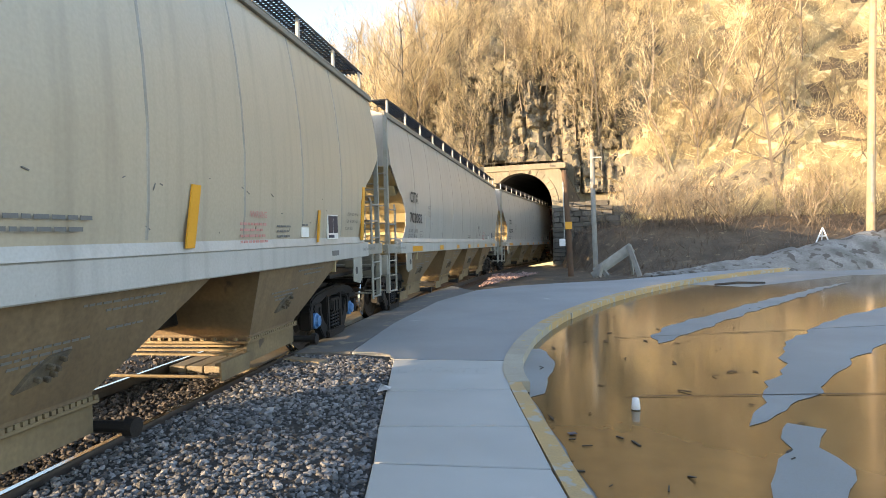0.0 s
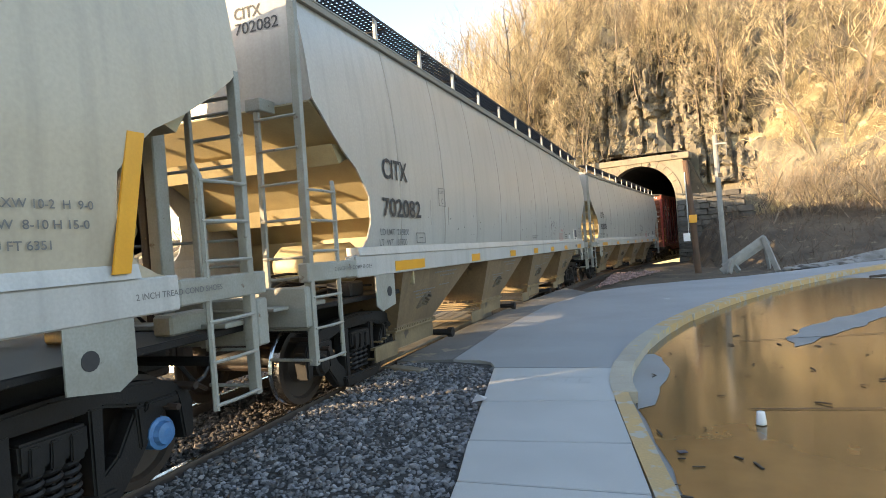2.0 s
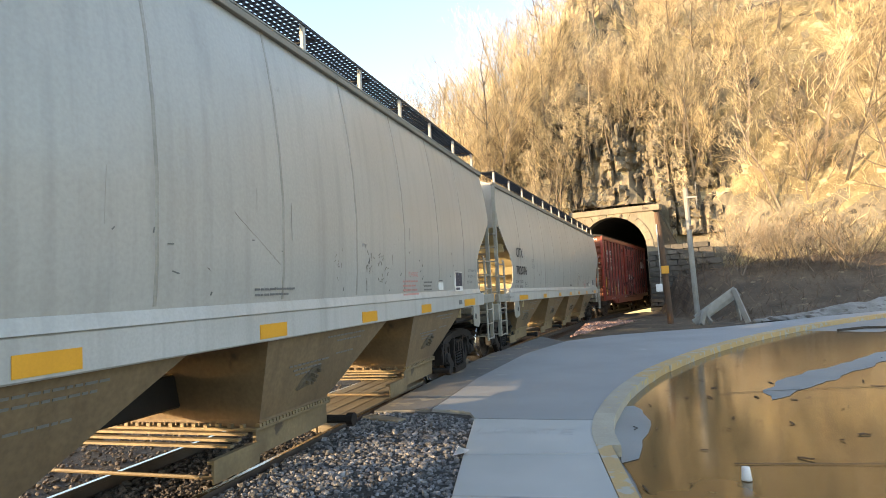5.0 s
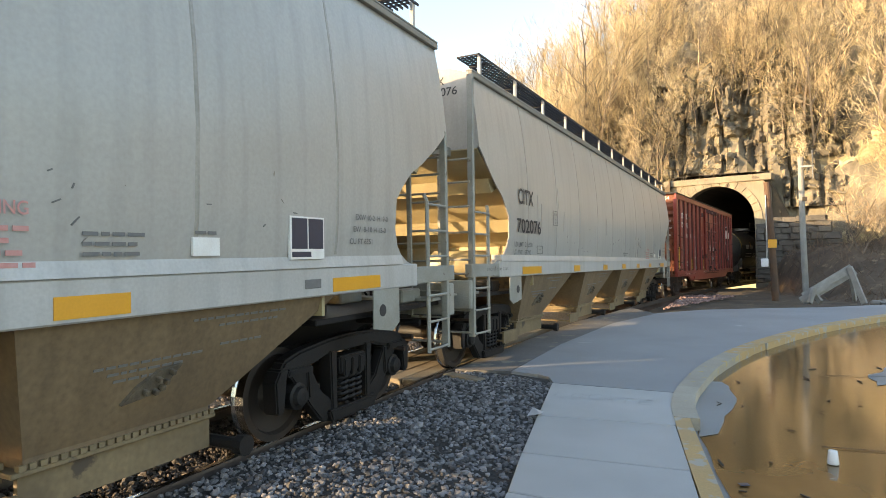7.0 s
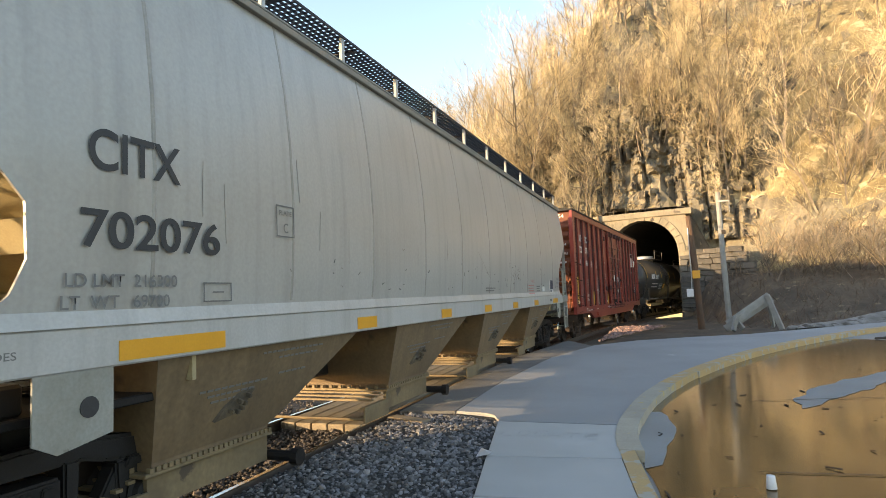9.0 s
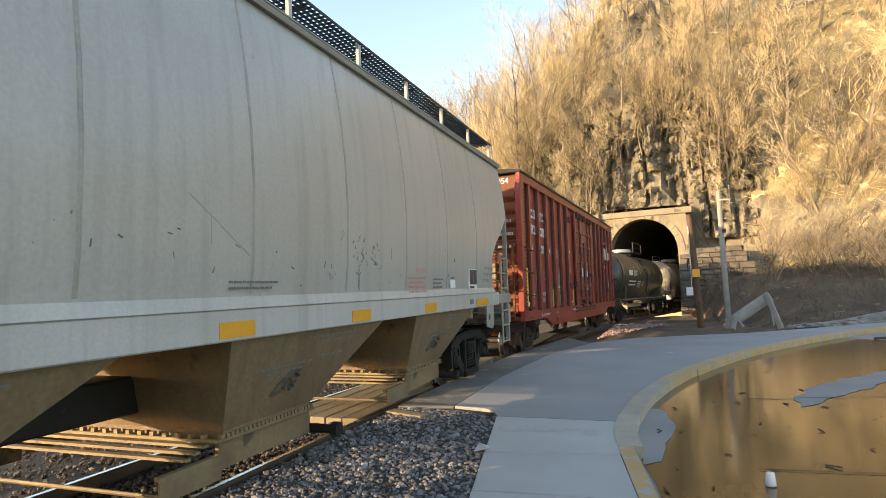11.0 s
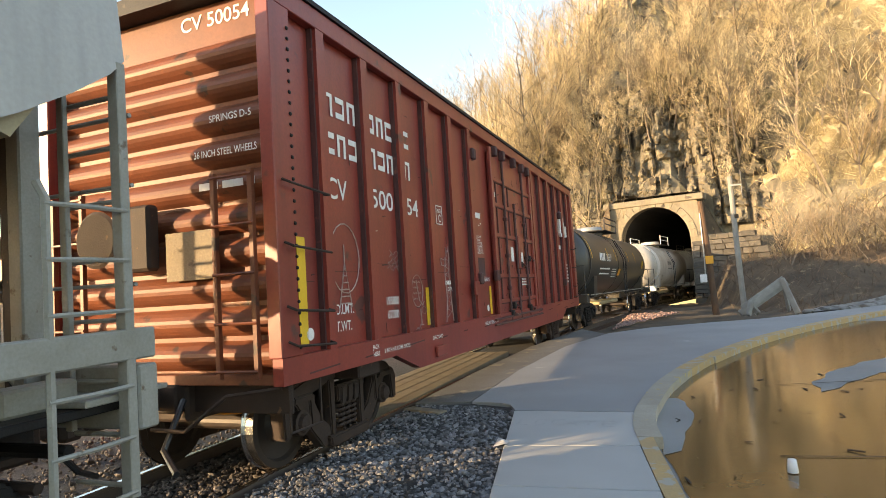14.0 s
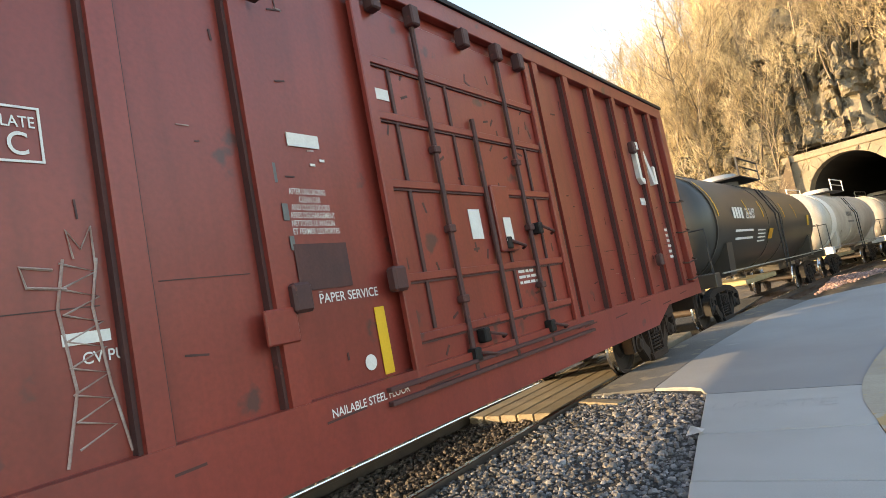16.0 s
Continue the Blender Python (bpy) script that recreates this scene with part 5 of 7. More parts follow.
# boxcar
def boxcar():
    H = 7.75
    car = empty("boxcar", "brick-red ribbed steel boxcar with white lettering", "boxcar", "freight cars of the train")
    part("body", box(-1.44, 1.44, -H + 0.262, H - 0.262, 1.0, 4.74, 0.01), M["box_red"], car)
    part("roof", prism([(-1.57, 4.78), (-0.7, 4.88), (0, 4.90), (0.7, 4.88), (1.57, 4.78), (1.57, 4.73), (-1.57, 4.73)], "y", -H - 0.03, H + 0.03), M["dark_steel"], car, "dark low-pitched roof")
    for s in (1, -1):
        sill = [(-H, 0.98), (-5.65, 0.98), (-5.55, 0.985), (-4.85, 0.74), (4.85, 0.74), (5.55, 0.985), (H, 0.98), (H, 1.22), (-H, 1.22)]
        part("side_sill", prism(sill, "x", min(s * 1.44, s * 1.55), max(s * 1.44, s * 1.55)), M["box_red"], car)
        part("top_chord", box(min(s * 1.44, s * 1.545), max(s * 1.44, s * 1.545), -H, H, 4.52, 4.728, 0.008), M["box_red"], car)
        for e in (-1, 1):
            part("corner_post", box(min(s * 1.40, s * 1.55), max(s * 1.40, s * 1.55), min(e * (H - 0.32), e * (H + 0.0)), max(e * (H - 0.32), e * (H + 0.0)), 1.22, 4.52, 0.01), M["box_red"], car)
        for k in range(6):
            for e in (-1, 1):
                y = e * (H - 0.86 - 0.925 * k)
                part("side_rib", prism([(y - 0.075, 1.22), (y + 0.075, 1.22), (y + 0.075, 4.52), (y - 0.075, 4.52)], "x", min(s * 1.44, s * 1.54), max(s * 1.44, s * 1.54)), M["box_red"], car)
                # narrow dark brown strip along each side of the rib
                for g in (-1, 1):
                    part("rib_flange", box(min(s * 1.44, s * 1.50), max(s * 1.44, s * 1.50), y + g * 0.088 - 0.0125, y + g * 0.088 + 0.0125, 1.22, 4.52, 0), M["box_dark_brown"], car)
        # plug door with its bars
        d = part("door", box(min(s * 1.44, s * 1.50), max(s * 1.44, s * 1.50), -1.52, 1.52, 1.16, 4.38, 0.02), M["box_red"], car, "sliding plug door", pose(0, 0.46, 0))
        for yy in (-1.52, 1.52):
            part("door_post", box(min(s * 1.5, s * 1.56), max(s * 1.5, s * 1.56), yy - 0.06, yy + 0.06, 1.1, 4.46, 0.01), M["box_red"], d)
        for yy in (-0.75, 0.0, 0.78):
            part("locking_bar", tube([(s * 1.54, yy, 1.05), (s * 1.54, yy, 4.4 if yy else 3.5)], 0.028, 7), M["box_dark_brown"], d)
        for zz in (1.45, 1.95, 2.75, 3.35, 3.85):
            part("door_rail", box(min(s * 1.5, s * 1.535), max(s * 1.5, s * 1.535), -1.46, 1.46, zz - 0.035, zz + 0.035, 0.006), M["box_red"], d)
            # thin dark brown strip along the rail's lower edge
            part("rail_lip", box(min(s * 1.5, s * 1.52), max(s * 1.5, s * 1.52), -1.46, 1.46, zz - 0.055, zz - 0.037, 0), M["box_dark_brown"], d)
        for zz in (1.7, 2.35, 3.1):
            for yy in (-0.75, 0.78):
                part("bar_bracket", box(min(s * 1.5, s * 1.58), max(s * 1.5, s * 1.58), yy - 0.05, yy + 0.05, zz - 0.035, zz + 0.035, 0.01), M["box_dark_brown"], d)
        part("lock_box", box(min(s * 1.5, s * 1.58), max(s * 1.5, s * 1.58), 0.05, 0.4, 2.1, 2.8, 0.015), M["box_red"], d)
        for zz in (1.02, 1.12):
            part("door_track", box(min(s * 1.5, s * 1.60), max(s * 1.5, s * 1.60), -1.5, 2.3, zz, zz + 0.035, 0.004), M["box_dark_brown"], car)
        for yy, zz in ((-2.15, 1.9), (-2.15, 4.1), (5.45, 3.7), (5.6, 1.75), (-1.15, 1.95)):
            part("door_stop", box(min(s * 1.5, s * 1.6), max(s * 1.5, s * 1.6), yy - 0.08, yy + 0.08, zz - 0.1, zz + 0.1, 0.02), M["box_dark_brown"], car)
        for e in (-1, 1):
            for zz in (1.3, 1.62, 2.2, 2.78):
                part("grab_iron", tube([(s * 1.55, e * (H - 0.1), zz + 0.06), (s * 1.63, e * (H - 0.12), zz + 0.02), (s * 1.63, e * (H - 0.75), zz - 0.02), (s * 1.53, e * (H - 0.8), zz)], 0.013, 5), M["brown_steel"], car)
            part("sill_step", tube([(s * 1.52, e * (H - 0.12), 1.0), (s * 1.52, e * (H - 0.12), 0.55), (s * 1.52, e * (H - 0.6), 0.55), (s * 1.52, e * (H - 0.6), 1.0)], 0.016, 5), M["brown_steel"], car)
    for e in (-1, 1):
        y0 = e * (H - 0.2)
        part("end_sheet", box(-1.42, 1.42, min(y0, y0 - e * 0.06), max(y0, y0 - e * 0.06), 1.0, 4.72, 0.0), M["box_end"], car)
        # horizontal corrugations
        for k in range(10):
            zz = 1.24 + 0.325 * k
            bm = bmesh.new()
            prof = [(y0 + e * 0.12 * math.sin(math.pi * i / 8) ** 0.8, zz - 0.14 + 0.28 * i / 8) for i in range(9)]
            add_prism(bm, prof, "x", -1.36, 1.36)
            part("end_corrugation", bm, M["box_end"], car, smooth=False)
        for x in (1.3, 0.87, -0.87, -1.3):
            part("ladder_stile", box(x - 0.025, x + 0.025, min(y0 + e * 0.2, y0 + e * 0.25), max(y0 + e * 0.2, y0 + e * 0.25), 1.05, 2.95, 0.004), M["box_end"], car)
        for zz in (1.12, 1.55, 2.0, 2.45, 2.9):
            for s in (1, -1):
                part("end_rung", tube([(s * 0.85, y0 + e * 0.25, zz), (s * 1.33, y0 + e * 0.25, zz)], 0.015, 5), M["box_end"], car)
        part("end_sill", box(-1.5, 1.5, min(y0, y0 + e * 0.14), max(y0, y0 + e * 0.14), 0.98, 1.08, 0.006), M["box_end"], car)
        part("coupler", add_box(tube([(0, e * (H - 0.4), 0.88), (0, e * (H + 0.7), 0.88)], 0.11, 10), -0.17, 0.17, min(e * (H + 0.55), e * (H + 0.85)), max(e * (H + 0.55), e * (H + 0.85)), 0.72, 1.04, 0.05), M["brown_steel"], car, "rusty knuckle coupler")
        part("draft_gear", box(-0.34, 0.34, min(e * (H - 1.6), e * (H - 0.1)), max(e * (H - 1.6), e * (H - 0.1)), 0.62, 0.985, 0.03), M["brown_steel"], car)
        part("bolster_beam", box(-1.4, 1.4, min(e * 5.7, e * 6.2), max(e * 5.7, e * 6.2), 0.8, 0.985, 0.02), M["brown_steel"], car)
        part("brake_cylinder", lathe([(-0.3, 0.0), (-0.3, 0.055), (0.22, 0.055), (0.26, 0.03), (0.45, 0.025), (0.45, 0.0)], 12), M["orange"], car, "yellow painted slack adjuster", pose(0.3, e * (H - 0.75), 0.62, 0, 0, 12))
        part("cut_lever", tube([(1.45, e * (H - 0.1), 0.95), (0.95, e * (H + 0.05), 0.9), (0.55, e * (H + 0.15), 0.6), (0.2, e * (H + 0.2), 0.62)], 0.02, 6), M["brown_steel"], car)
        part("air_hose", tube([(0.35, e * (H - 0.05), 0.85), (0.4, e * (H + 0.25), 0.45), (0.75, e * (H + 0.45), 0.32)], 0.03, 7), M["black_plastic"], car)
        part("sill_face", box(-1.48, 1.48, min(e * (H - 0.24), e * (H - 0.2)), max(e * (H - 0.24), e * (H - 0.2)), 0.70, 0.975, 0.01), M["brown_steel"], car)
        truck(car, e * 5.95, "brown_steel")
    part("centre_sill", box(-0.3, 0.3, -H, H, 0.72, 0.99, 0.02), M["brown_steel"], car)
    part("hand_brake_wheel", lathe([(-0.02, 0.26), (0, 0.29), (0.02, 0.26), (0, 0.24), (-0.02, 0.26)], 22, "y"), M["brown_steel"], car, "hand brake wheel", pose(-0.55, -H - 0.12, 2.45))
    part("brake_housing", box(-0.4, 0.1, -H - 0.08, -H + 0.07, 2.1, 2.75, 0.03), M["brown_steel"], car)
    part("route_board", box(0.2, 0.82, -H + 0.03, -H + 0.08, 1.98, 2.45, 0.005), M["timber"], car, "plain wooden tack board")
    # corner rivets
    rv = mesh_of("rivet", lathe([(0, 0.02), (0.012, 0.016), (0.018, 0.0)], 6), M["dark_steel"])
    for k in range(30):
        part("rivet", rv, None, car, m=pose(1.551, -H + 0.27, 1.3 + 0.104 * k))
    X = 1.445
    # owner's name as plain letter-sized blocks, the readable marks as letters
    y0 = -H
    for row, groups in ((3.70, ((1.02, 3), (1.96, 3), (2.95, 1))), (3.27, ((1.02, 3), (1.96, 3), (2.95, 1)))):
        for gy, count in groups:
            for k in range(count):
                yy = y0 + gy + 0.24 * k
                turn = (int(gy * 10) + k + int(row * 10)) % 4
                blk = part("name_block", prism([(u, v) for u, v in ((-0.085, -0.125), (0.085, -0.125), (0.085, 0.125), (0.04, 0.125), (0.04, -0.08), (-0.04, -0.08), (-0.04, 0.125), (-0.085, 0.125))], "x", 0, 0.004), M["white_ink"], car, m=pose(X, yy + 0.085, row + 0.125) @ (pose(0, 0, 0, 180) if turn % 2 else pose(0, 0, 0, 90 if turn == 0 else -90) @ Matrix.Diagonal((1, 1.4, 0.7, 1))))
    lettering("reporting_mark", "CV", 0.235, M["white_ink"], car, X + 0.004, y0 + 1.0, 2.79, 0.4)
    lettering("car_number", "500", 0.235, M["white_ink"], car, X + 0.004, y0 + 1.95, 2.79, 0.58)
    lettering("car_number", "54", 0.235, M["white_ink"], car, X + 0.004, y0 + 2.95, 2.79, 0.36)
    lettering("load_limit", "LD.LMT.", 0.11, M["white_ink"], car, X + 0.004, y0 + 1.0, 1.55, 0.42)
    lettering("light_weight", "LT.WT.", 0.11, M["white_ink"], car, X + 0.004, y0 + 1.0, 1.37, 0.36)
    lettering("load_limit", "195800", 0.10, M["white_ink"], car, X + 0.004, y0 + 2.2, 1.6, 0.34)
    lettering("light_weight", "67200", 0.10, M["white_ink"], car, X + 0.004, y0 + 2.24, 1.43, 0.3)
    lettering("plate_mark", "PLATE", 0.06, M["white_ink"], car, X + 0.004, y0 + 4.02, 2.92, 0.18)
    lettering("plate_mark", "C", 0.12, M["white_ink"], car, X + 0.004, y0 + 4.07, 2.78, 0.09)
    for a, b, c, d in ((0, 0.012, 0, 0.29), (0.23, 0.242, 0, 0.29), (0.012, 0.23, 0, 0.012), (0.012, 0.23, 0.278, 0.29)):
        part("mark_border", box(X, X + 0.004, y0 + 3.99 + a, y0 + 3.99 + b, 2.74 + c, 2.74 + d, 0), M["white_ink"], car)
    lettering("jack_note", "JACK", 0.05, M["white_ink"], car, 1.553, y0 + 1.63, 1.12, 0.15)
    lettering("jack_note", "HERE", 0.05, M["white_ink"], car, 1.553, y0 + 1.63, 1.04, 0.15)
    lettering("shoe_note", "2 INCH H.F. COMP. SHOES", 0.05, M["white_ink"], car, 1.553, y0 + 1.9, 1.05, 0.7)
    lettering("card_note", "DEFECT CARD", 0.05, M["white_ink"], car, 1.553, y0 + 3.35, 1.06, 0.36)
    part("card_holder", box(1.553, 1.6, y0 + 3.4, y0 + 3.75, 0.82, 0.96, 0.01), M["box_red"], car)
    lettering("service_note", "PAPER SERVICE", 0.07, M["white_ink"], car, X + 0.004, y0 + 5.85, 1.85, 0.6)
    for k, words in enumerate(("AFTER UNLOADING", "CLEAN CAR", "AND CLOSE DOORS", "APRES DECHARGEMENT", "NETTOYER LE WAGON", "ET FERMER LES PORTES")):
        lettering("loading_note", words, 0.045, M["white_ink"], car, X + 0.004, y0 + 5.72 + (0.1 if k == 1 else 0.02 if k < 3 else 0), 2.64 - 0.058 * k, (0.34, 0.2, 0.36, 0.42, 0.4, 0.44)[k], bold=0.003)
    part("old_placard", box(X, X + 0.006, y0 + 5.7, y0 + 6.2, 1.95, 2.28, 0), M["box_dark_brown"], car)
    part("small_placard", box(X, X + 0.006, y0 + 5.8, y0 + 6.1, 3.0, 3.1, 0), M["white_ink"], car)
    part("old_placard", box(1.52, 1.56, y0 + 5.3, y0 + 5.55, 1.62, 1.85, 0.01), M["box_red"], car)
    lettering("floor_note", "NAILABLE STEEL FLOOR", 0.06, M["white_ink"], car, 1.553, y0 + 5.7, 1.08, 0.8)
    bars(car, M["white_ink"], 1.503, 0.85, 1.95, 0.45, 4, 0.03, 0.03)
    part("small_placard", box(1.585, 1.59, 0.61, 0.76, 2.2, 2.45, 0), M["white_ink"], car)
    part("small_placard", box(1.503, 1.508, 0.11, 0.31, 2.25, 2.55, 0), M["white_ink"], car)
    part("small_placard", box(1.503, 1.508, -0.95, -0.78, 3.5, 3.6, 0), M["white_ink"], car)
    # rounded white owner's sign: three plain strokes, and a line of small print
    for outl in ([(0, 0.1), (0.12, 0), (0.12, 0.75), (0, 0.7)], [(0.12, 0.62), (0.45, 0.62), (0.45, 0.75), (0.12, 0.75)], [(0.36, 0.62), (0.5, 0.62), (0.85, 0.05), (0.72, 0.0)], [(0.12, 0), (0.42, 0), (0.42, 0.1), (0.12, 0.1)], [(0.84, 0.03), (0.95, 0.03), (0.95, 0.36), (0.84, 0.36)]):
        part("sign_stroke", prism([(H - 2.1 + u, 3.1 + v) for u, v in outl], "x", X + 0.0, X + 0.076), M["white_ink"], car)
    bars(car, M["white_ink"], X, H - 2.15, 2.85, 0.75, 1, 0.12, 0)
    bars(car, M["white_ink"], X, H - 1.15, 2.3, 0.25, 6, 0.05, 0.05)
    # yellow reflective strips
    for a, z0, z1, w, xx in ((0.27, 1.30, 2.32, 0.13, 1.552), (3.43, 1.26, 1.79, 0.11, 1.446), (6.38, 1.24, 1.76, 0.11, 1.446), (10.0, 1.25, 1.75, 0.11, 1.446), (14.75, 1.4, 2.35, 0.13, 1.446)):
        part("reflector", box(xx, xx + 0.004, y0 + a, y0 + a + w, z0, z1, 0), M["yellow"], car, "yellow reflective strip")
    for a, z0, xx in ((0.43, 1.4, 1.552), (3.57, 1.31, 1.446), (6.25, 1.36, 1.446), (10.15, 1.3, 1.446)):
        part("paint_dot", lathe([(0, 0.06), (0.004, 0.06)], 14), M["white_ink"], car, m=pose(xx, y0 + a, z0))
    # chalk drawings: a tower in a ring, a long figure of lines
    def chalk(pts, r=0.008):
        part("chalk_line", tube([(X + 0.002, y0 + u, v) for u, v in pts], r, 4), M["chalk"], car)
    ring = [(1.3 + 0.3 * math.cos(a), 2.15 + 0.38 * math.sin(a)) for a in np.arange(0, 6.4, 0.3)]
    chalk(ring), chalk([(1.15, 1.62), (1.28, 2.1), (1.4, 1.62)]), chalk([(1.28, 2.1), (1.28, 2.3)])
    for k in range(6):
        chalk([(1.17 + 0.018 * k, 1.66 + 0.075 * k), (1.39 - 0.018 * k, 1.66 + 0.075 * k)])
    chalk([(3.15 + 0.18 * math.cos(a), 1.75 + 0.22 * math.sin(a)) for a in np.arange(0, 6.4, 0.35)], 0.006)
    chalk([(3.12, 1.9), (3.2, 1.62), (3.3, 1.55), (3.36, 1.6)]), chalk([(3.22, 1.5), (3.24, 1.3), (3.18, 1.28), (3.3, 1.28)])
    for k in range(4):
        chalk([(3.02 + 0.02 * i, 1.87 - 0.075 * k + 0.014 * math.sin(i * 2.3 + k)) for i in range(13 - (k % 2) * 3)], 0.004)
    chalk([(3.26, 1.5), (3.34, 1.54), (3.44, 1.48), (3.36, 1.42), (3.27, 1.45), (3.26, 1.5)], 0.005)
    chalk([(3.05, 1.23), (3.1, 1.26), (3.13, 1.22), (3.17, 1.27), (3.21, 1.23)], 0.005)
    for k in range(5):
        chalk([(2.3 + 0.05 * i + 0.02 * k, 2.05 + 0.05 * k + 0.03 * math.sin(i * 1.7 + 2 * k)) for i in range(7)], 0.004)
    for u in (4.22, 4.38):
        chalk([(u - 0.06 if u < 4.3 else u + 0.08, 1.25), (u + 0.02, 1.6), (u - 0.02, 2.0), (u + 0.03, 2.25)], 0.008)
    for k in range(7):
        chalk([(4.22, 1.32 + 0.13 * k), (4.40, 1.40 + 0.13 * k), (4.23, 1.45 + 0.13 * k)], 0.006)
    chalk([(4.25, 2.1), (4.08, 2.12), (4.06, 2.22), (4.2, 2.2)]), chalk([(4.3, 2.25), (4.28, 2.4), (4.34, 2.3), (4.4, 2.42), (4.4, 2.2)], 0.006)
    lettering("paint_note", "CV PU 06-03", 0.06, M["white_ink"], car, X + 0.003, y0 + 4.28, 1.72, 0.4)
    bars(car, M["white_ink"], X, y0 + 4.2, 1.88, 0.55, 1, 0.06, 0)
    # scuffs, rust runs and small plates on the flank
    rg = random.Random(8)
    for k in range(150):
        yy, zz = rg.uniform(-H + 0.5, H - 0.4), 1.3 + 3.0 * rg.random() ** 1.4
        rib = ((H - 0.86 - abs(yy)) / 0.925) % 1.0
        if abs(yy) < 1.6 or rib < 0.16 or rib > 0.84:
            continue
        ll, th = rg.uniform(0.02, 0.16), rg.uniform(0.003, 0.009)
        up = rg.random() < 0.35
        part("scuff", box(0, 0.003, -ll / 2, ll / 2, -th, th, 0), M["box_dark_brown"] if k % 5 else M["chalk"], car, m=pose(X - 0.001, yy, zz, 90 + rg.uniform(-6, 6) if up else rg.uniform(-12, 12), 0, 0))
    for k in range(14):
        yy = -H + 0.4 + 1.05 * k
        part("scuff", box(0, 0.003, 0, rg.uniform(0.15, 0.6), -0.008, 0.008, 0), M["box_dark_brown"], car, m=pose(1.549, yy, rg.uniform(1.02, 1.14), 2, 0, 0))
    for k in range(40):
        yy, zz = rg.uniform(-0.94, 1.86), rg.uniform(1.25, 4.1)
        part("scuff", box(0, 0.003, -0.05, 0.05, -0.012, 0.012, 0), M["box_dark_brown"], car, m=pose(1.4985, yy, zz, rg.uniform(-30, 110), 0, 0))
    for yy, zz, ww, hh in ((5.62, 2.72, 0.04, 0.14), (5.66, 2.45, 0.05, 0.12), (5.68, 2.24, 0.04, 0.1), (5.98, 2.86, 0.05, 0.02), (6.08, 2.9, 0.05, 0.02)):
        part("peeling_tape", box(X, X + 0.005, y0 + yy, y0 + yy + ww, zz, zz + hh, 0), M["grey_ink"] if hh > 0.05 else M["white_ink"], car)
    # welds across the panels
    for k in range(6):
        for e in (-1, 1):
            yc = e * (H - 0.86 - 0.925 * (k - 0.5))
            part("panel_weld", box(1.4398, 1.4445, yc - 0.3, yc + 0.3, 1.9 + 0.1 * (k % 3), 1.906 + 0.1 * (k % 3), 0), M["box_dark_brown"], car)
    # door furniture: hangers along the top, handles at the middle
    for yy in (-0.84, -0.29, 0.56, 1.24, 1.76):
        part("door_hanger", box(1.5, 1.62, yy - 0.06, yy + 0.06, 4.3, 4.5, 0.015), M["box_dark_brown"], car)
    for yy, z0, z1 in ((0.11, 2.75, 3.85), (0.76, 1.5, 2.3), (1.56, 1.45, 3.3), (-0.74, 1.5, 3.9)):
        part("door_stay", box(1.5, 1.522, yy - 0.02, yy + 0.02, z0, z1, 0.004), M["box_dark_brown"], car)
    for yy, zz in ((0.66, 2.2), (-0.09, 1.35), (1.41, 2.35), (-0.29, 1.2), (1.24, 1.25)):
        part("door_handle", tube([(1.53, yy, zz), (1.6, yy + 0.03, zz), (1.6, yy + 0.3, zz - 0.06), (1.54, yy + 0.34, zz - 0.08)], 0.016, 6), M["box_dark_brown"], car)
        part("latch_block", box(1.5, 1.6, yy - 0.05, yy + 0.05, zz - 0.08, zz + 0.05, 0.012), M["dark_steel"], car)
    # end lettering
    lettering("end_mark", "CV 50054", 0.15, M["white_ink"], car, 0.32, y0 + 0.194, 4.5, 0.86, "end")
    lettering("end_note", "SPRINGS D-5", 0.07, M["white_ink"], car, 0.75, y0 + 0.078, 3.48, 0.5, "end")
    lettering("end_note", "36 INCH STEEL WHEELS", 0.07, M["white_ink"], car, 0.55, y0 + 0.078, 3.15, 0.75, "end")
    bars(car, M["white_ink"], y0 + 0.081, 0.6, 2.9, 0.7, 1, 0.07, 0, facing="end")
    return car


cars["D"] = boxcar()


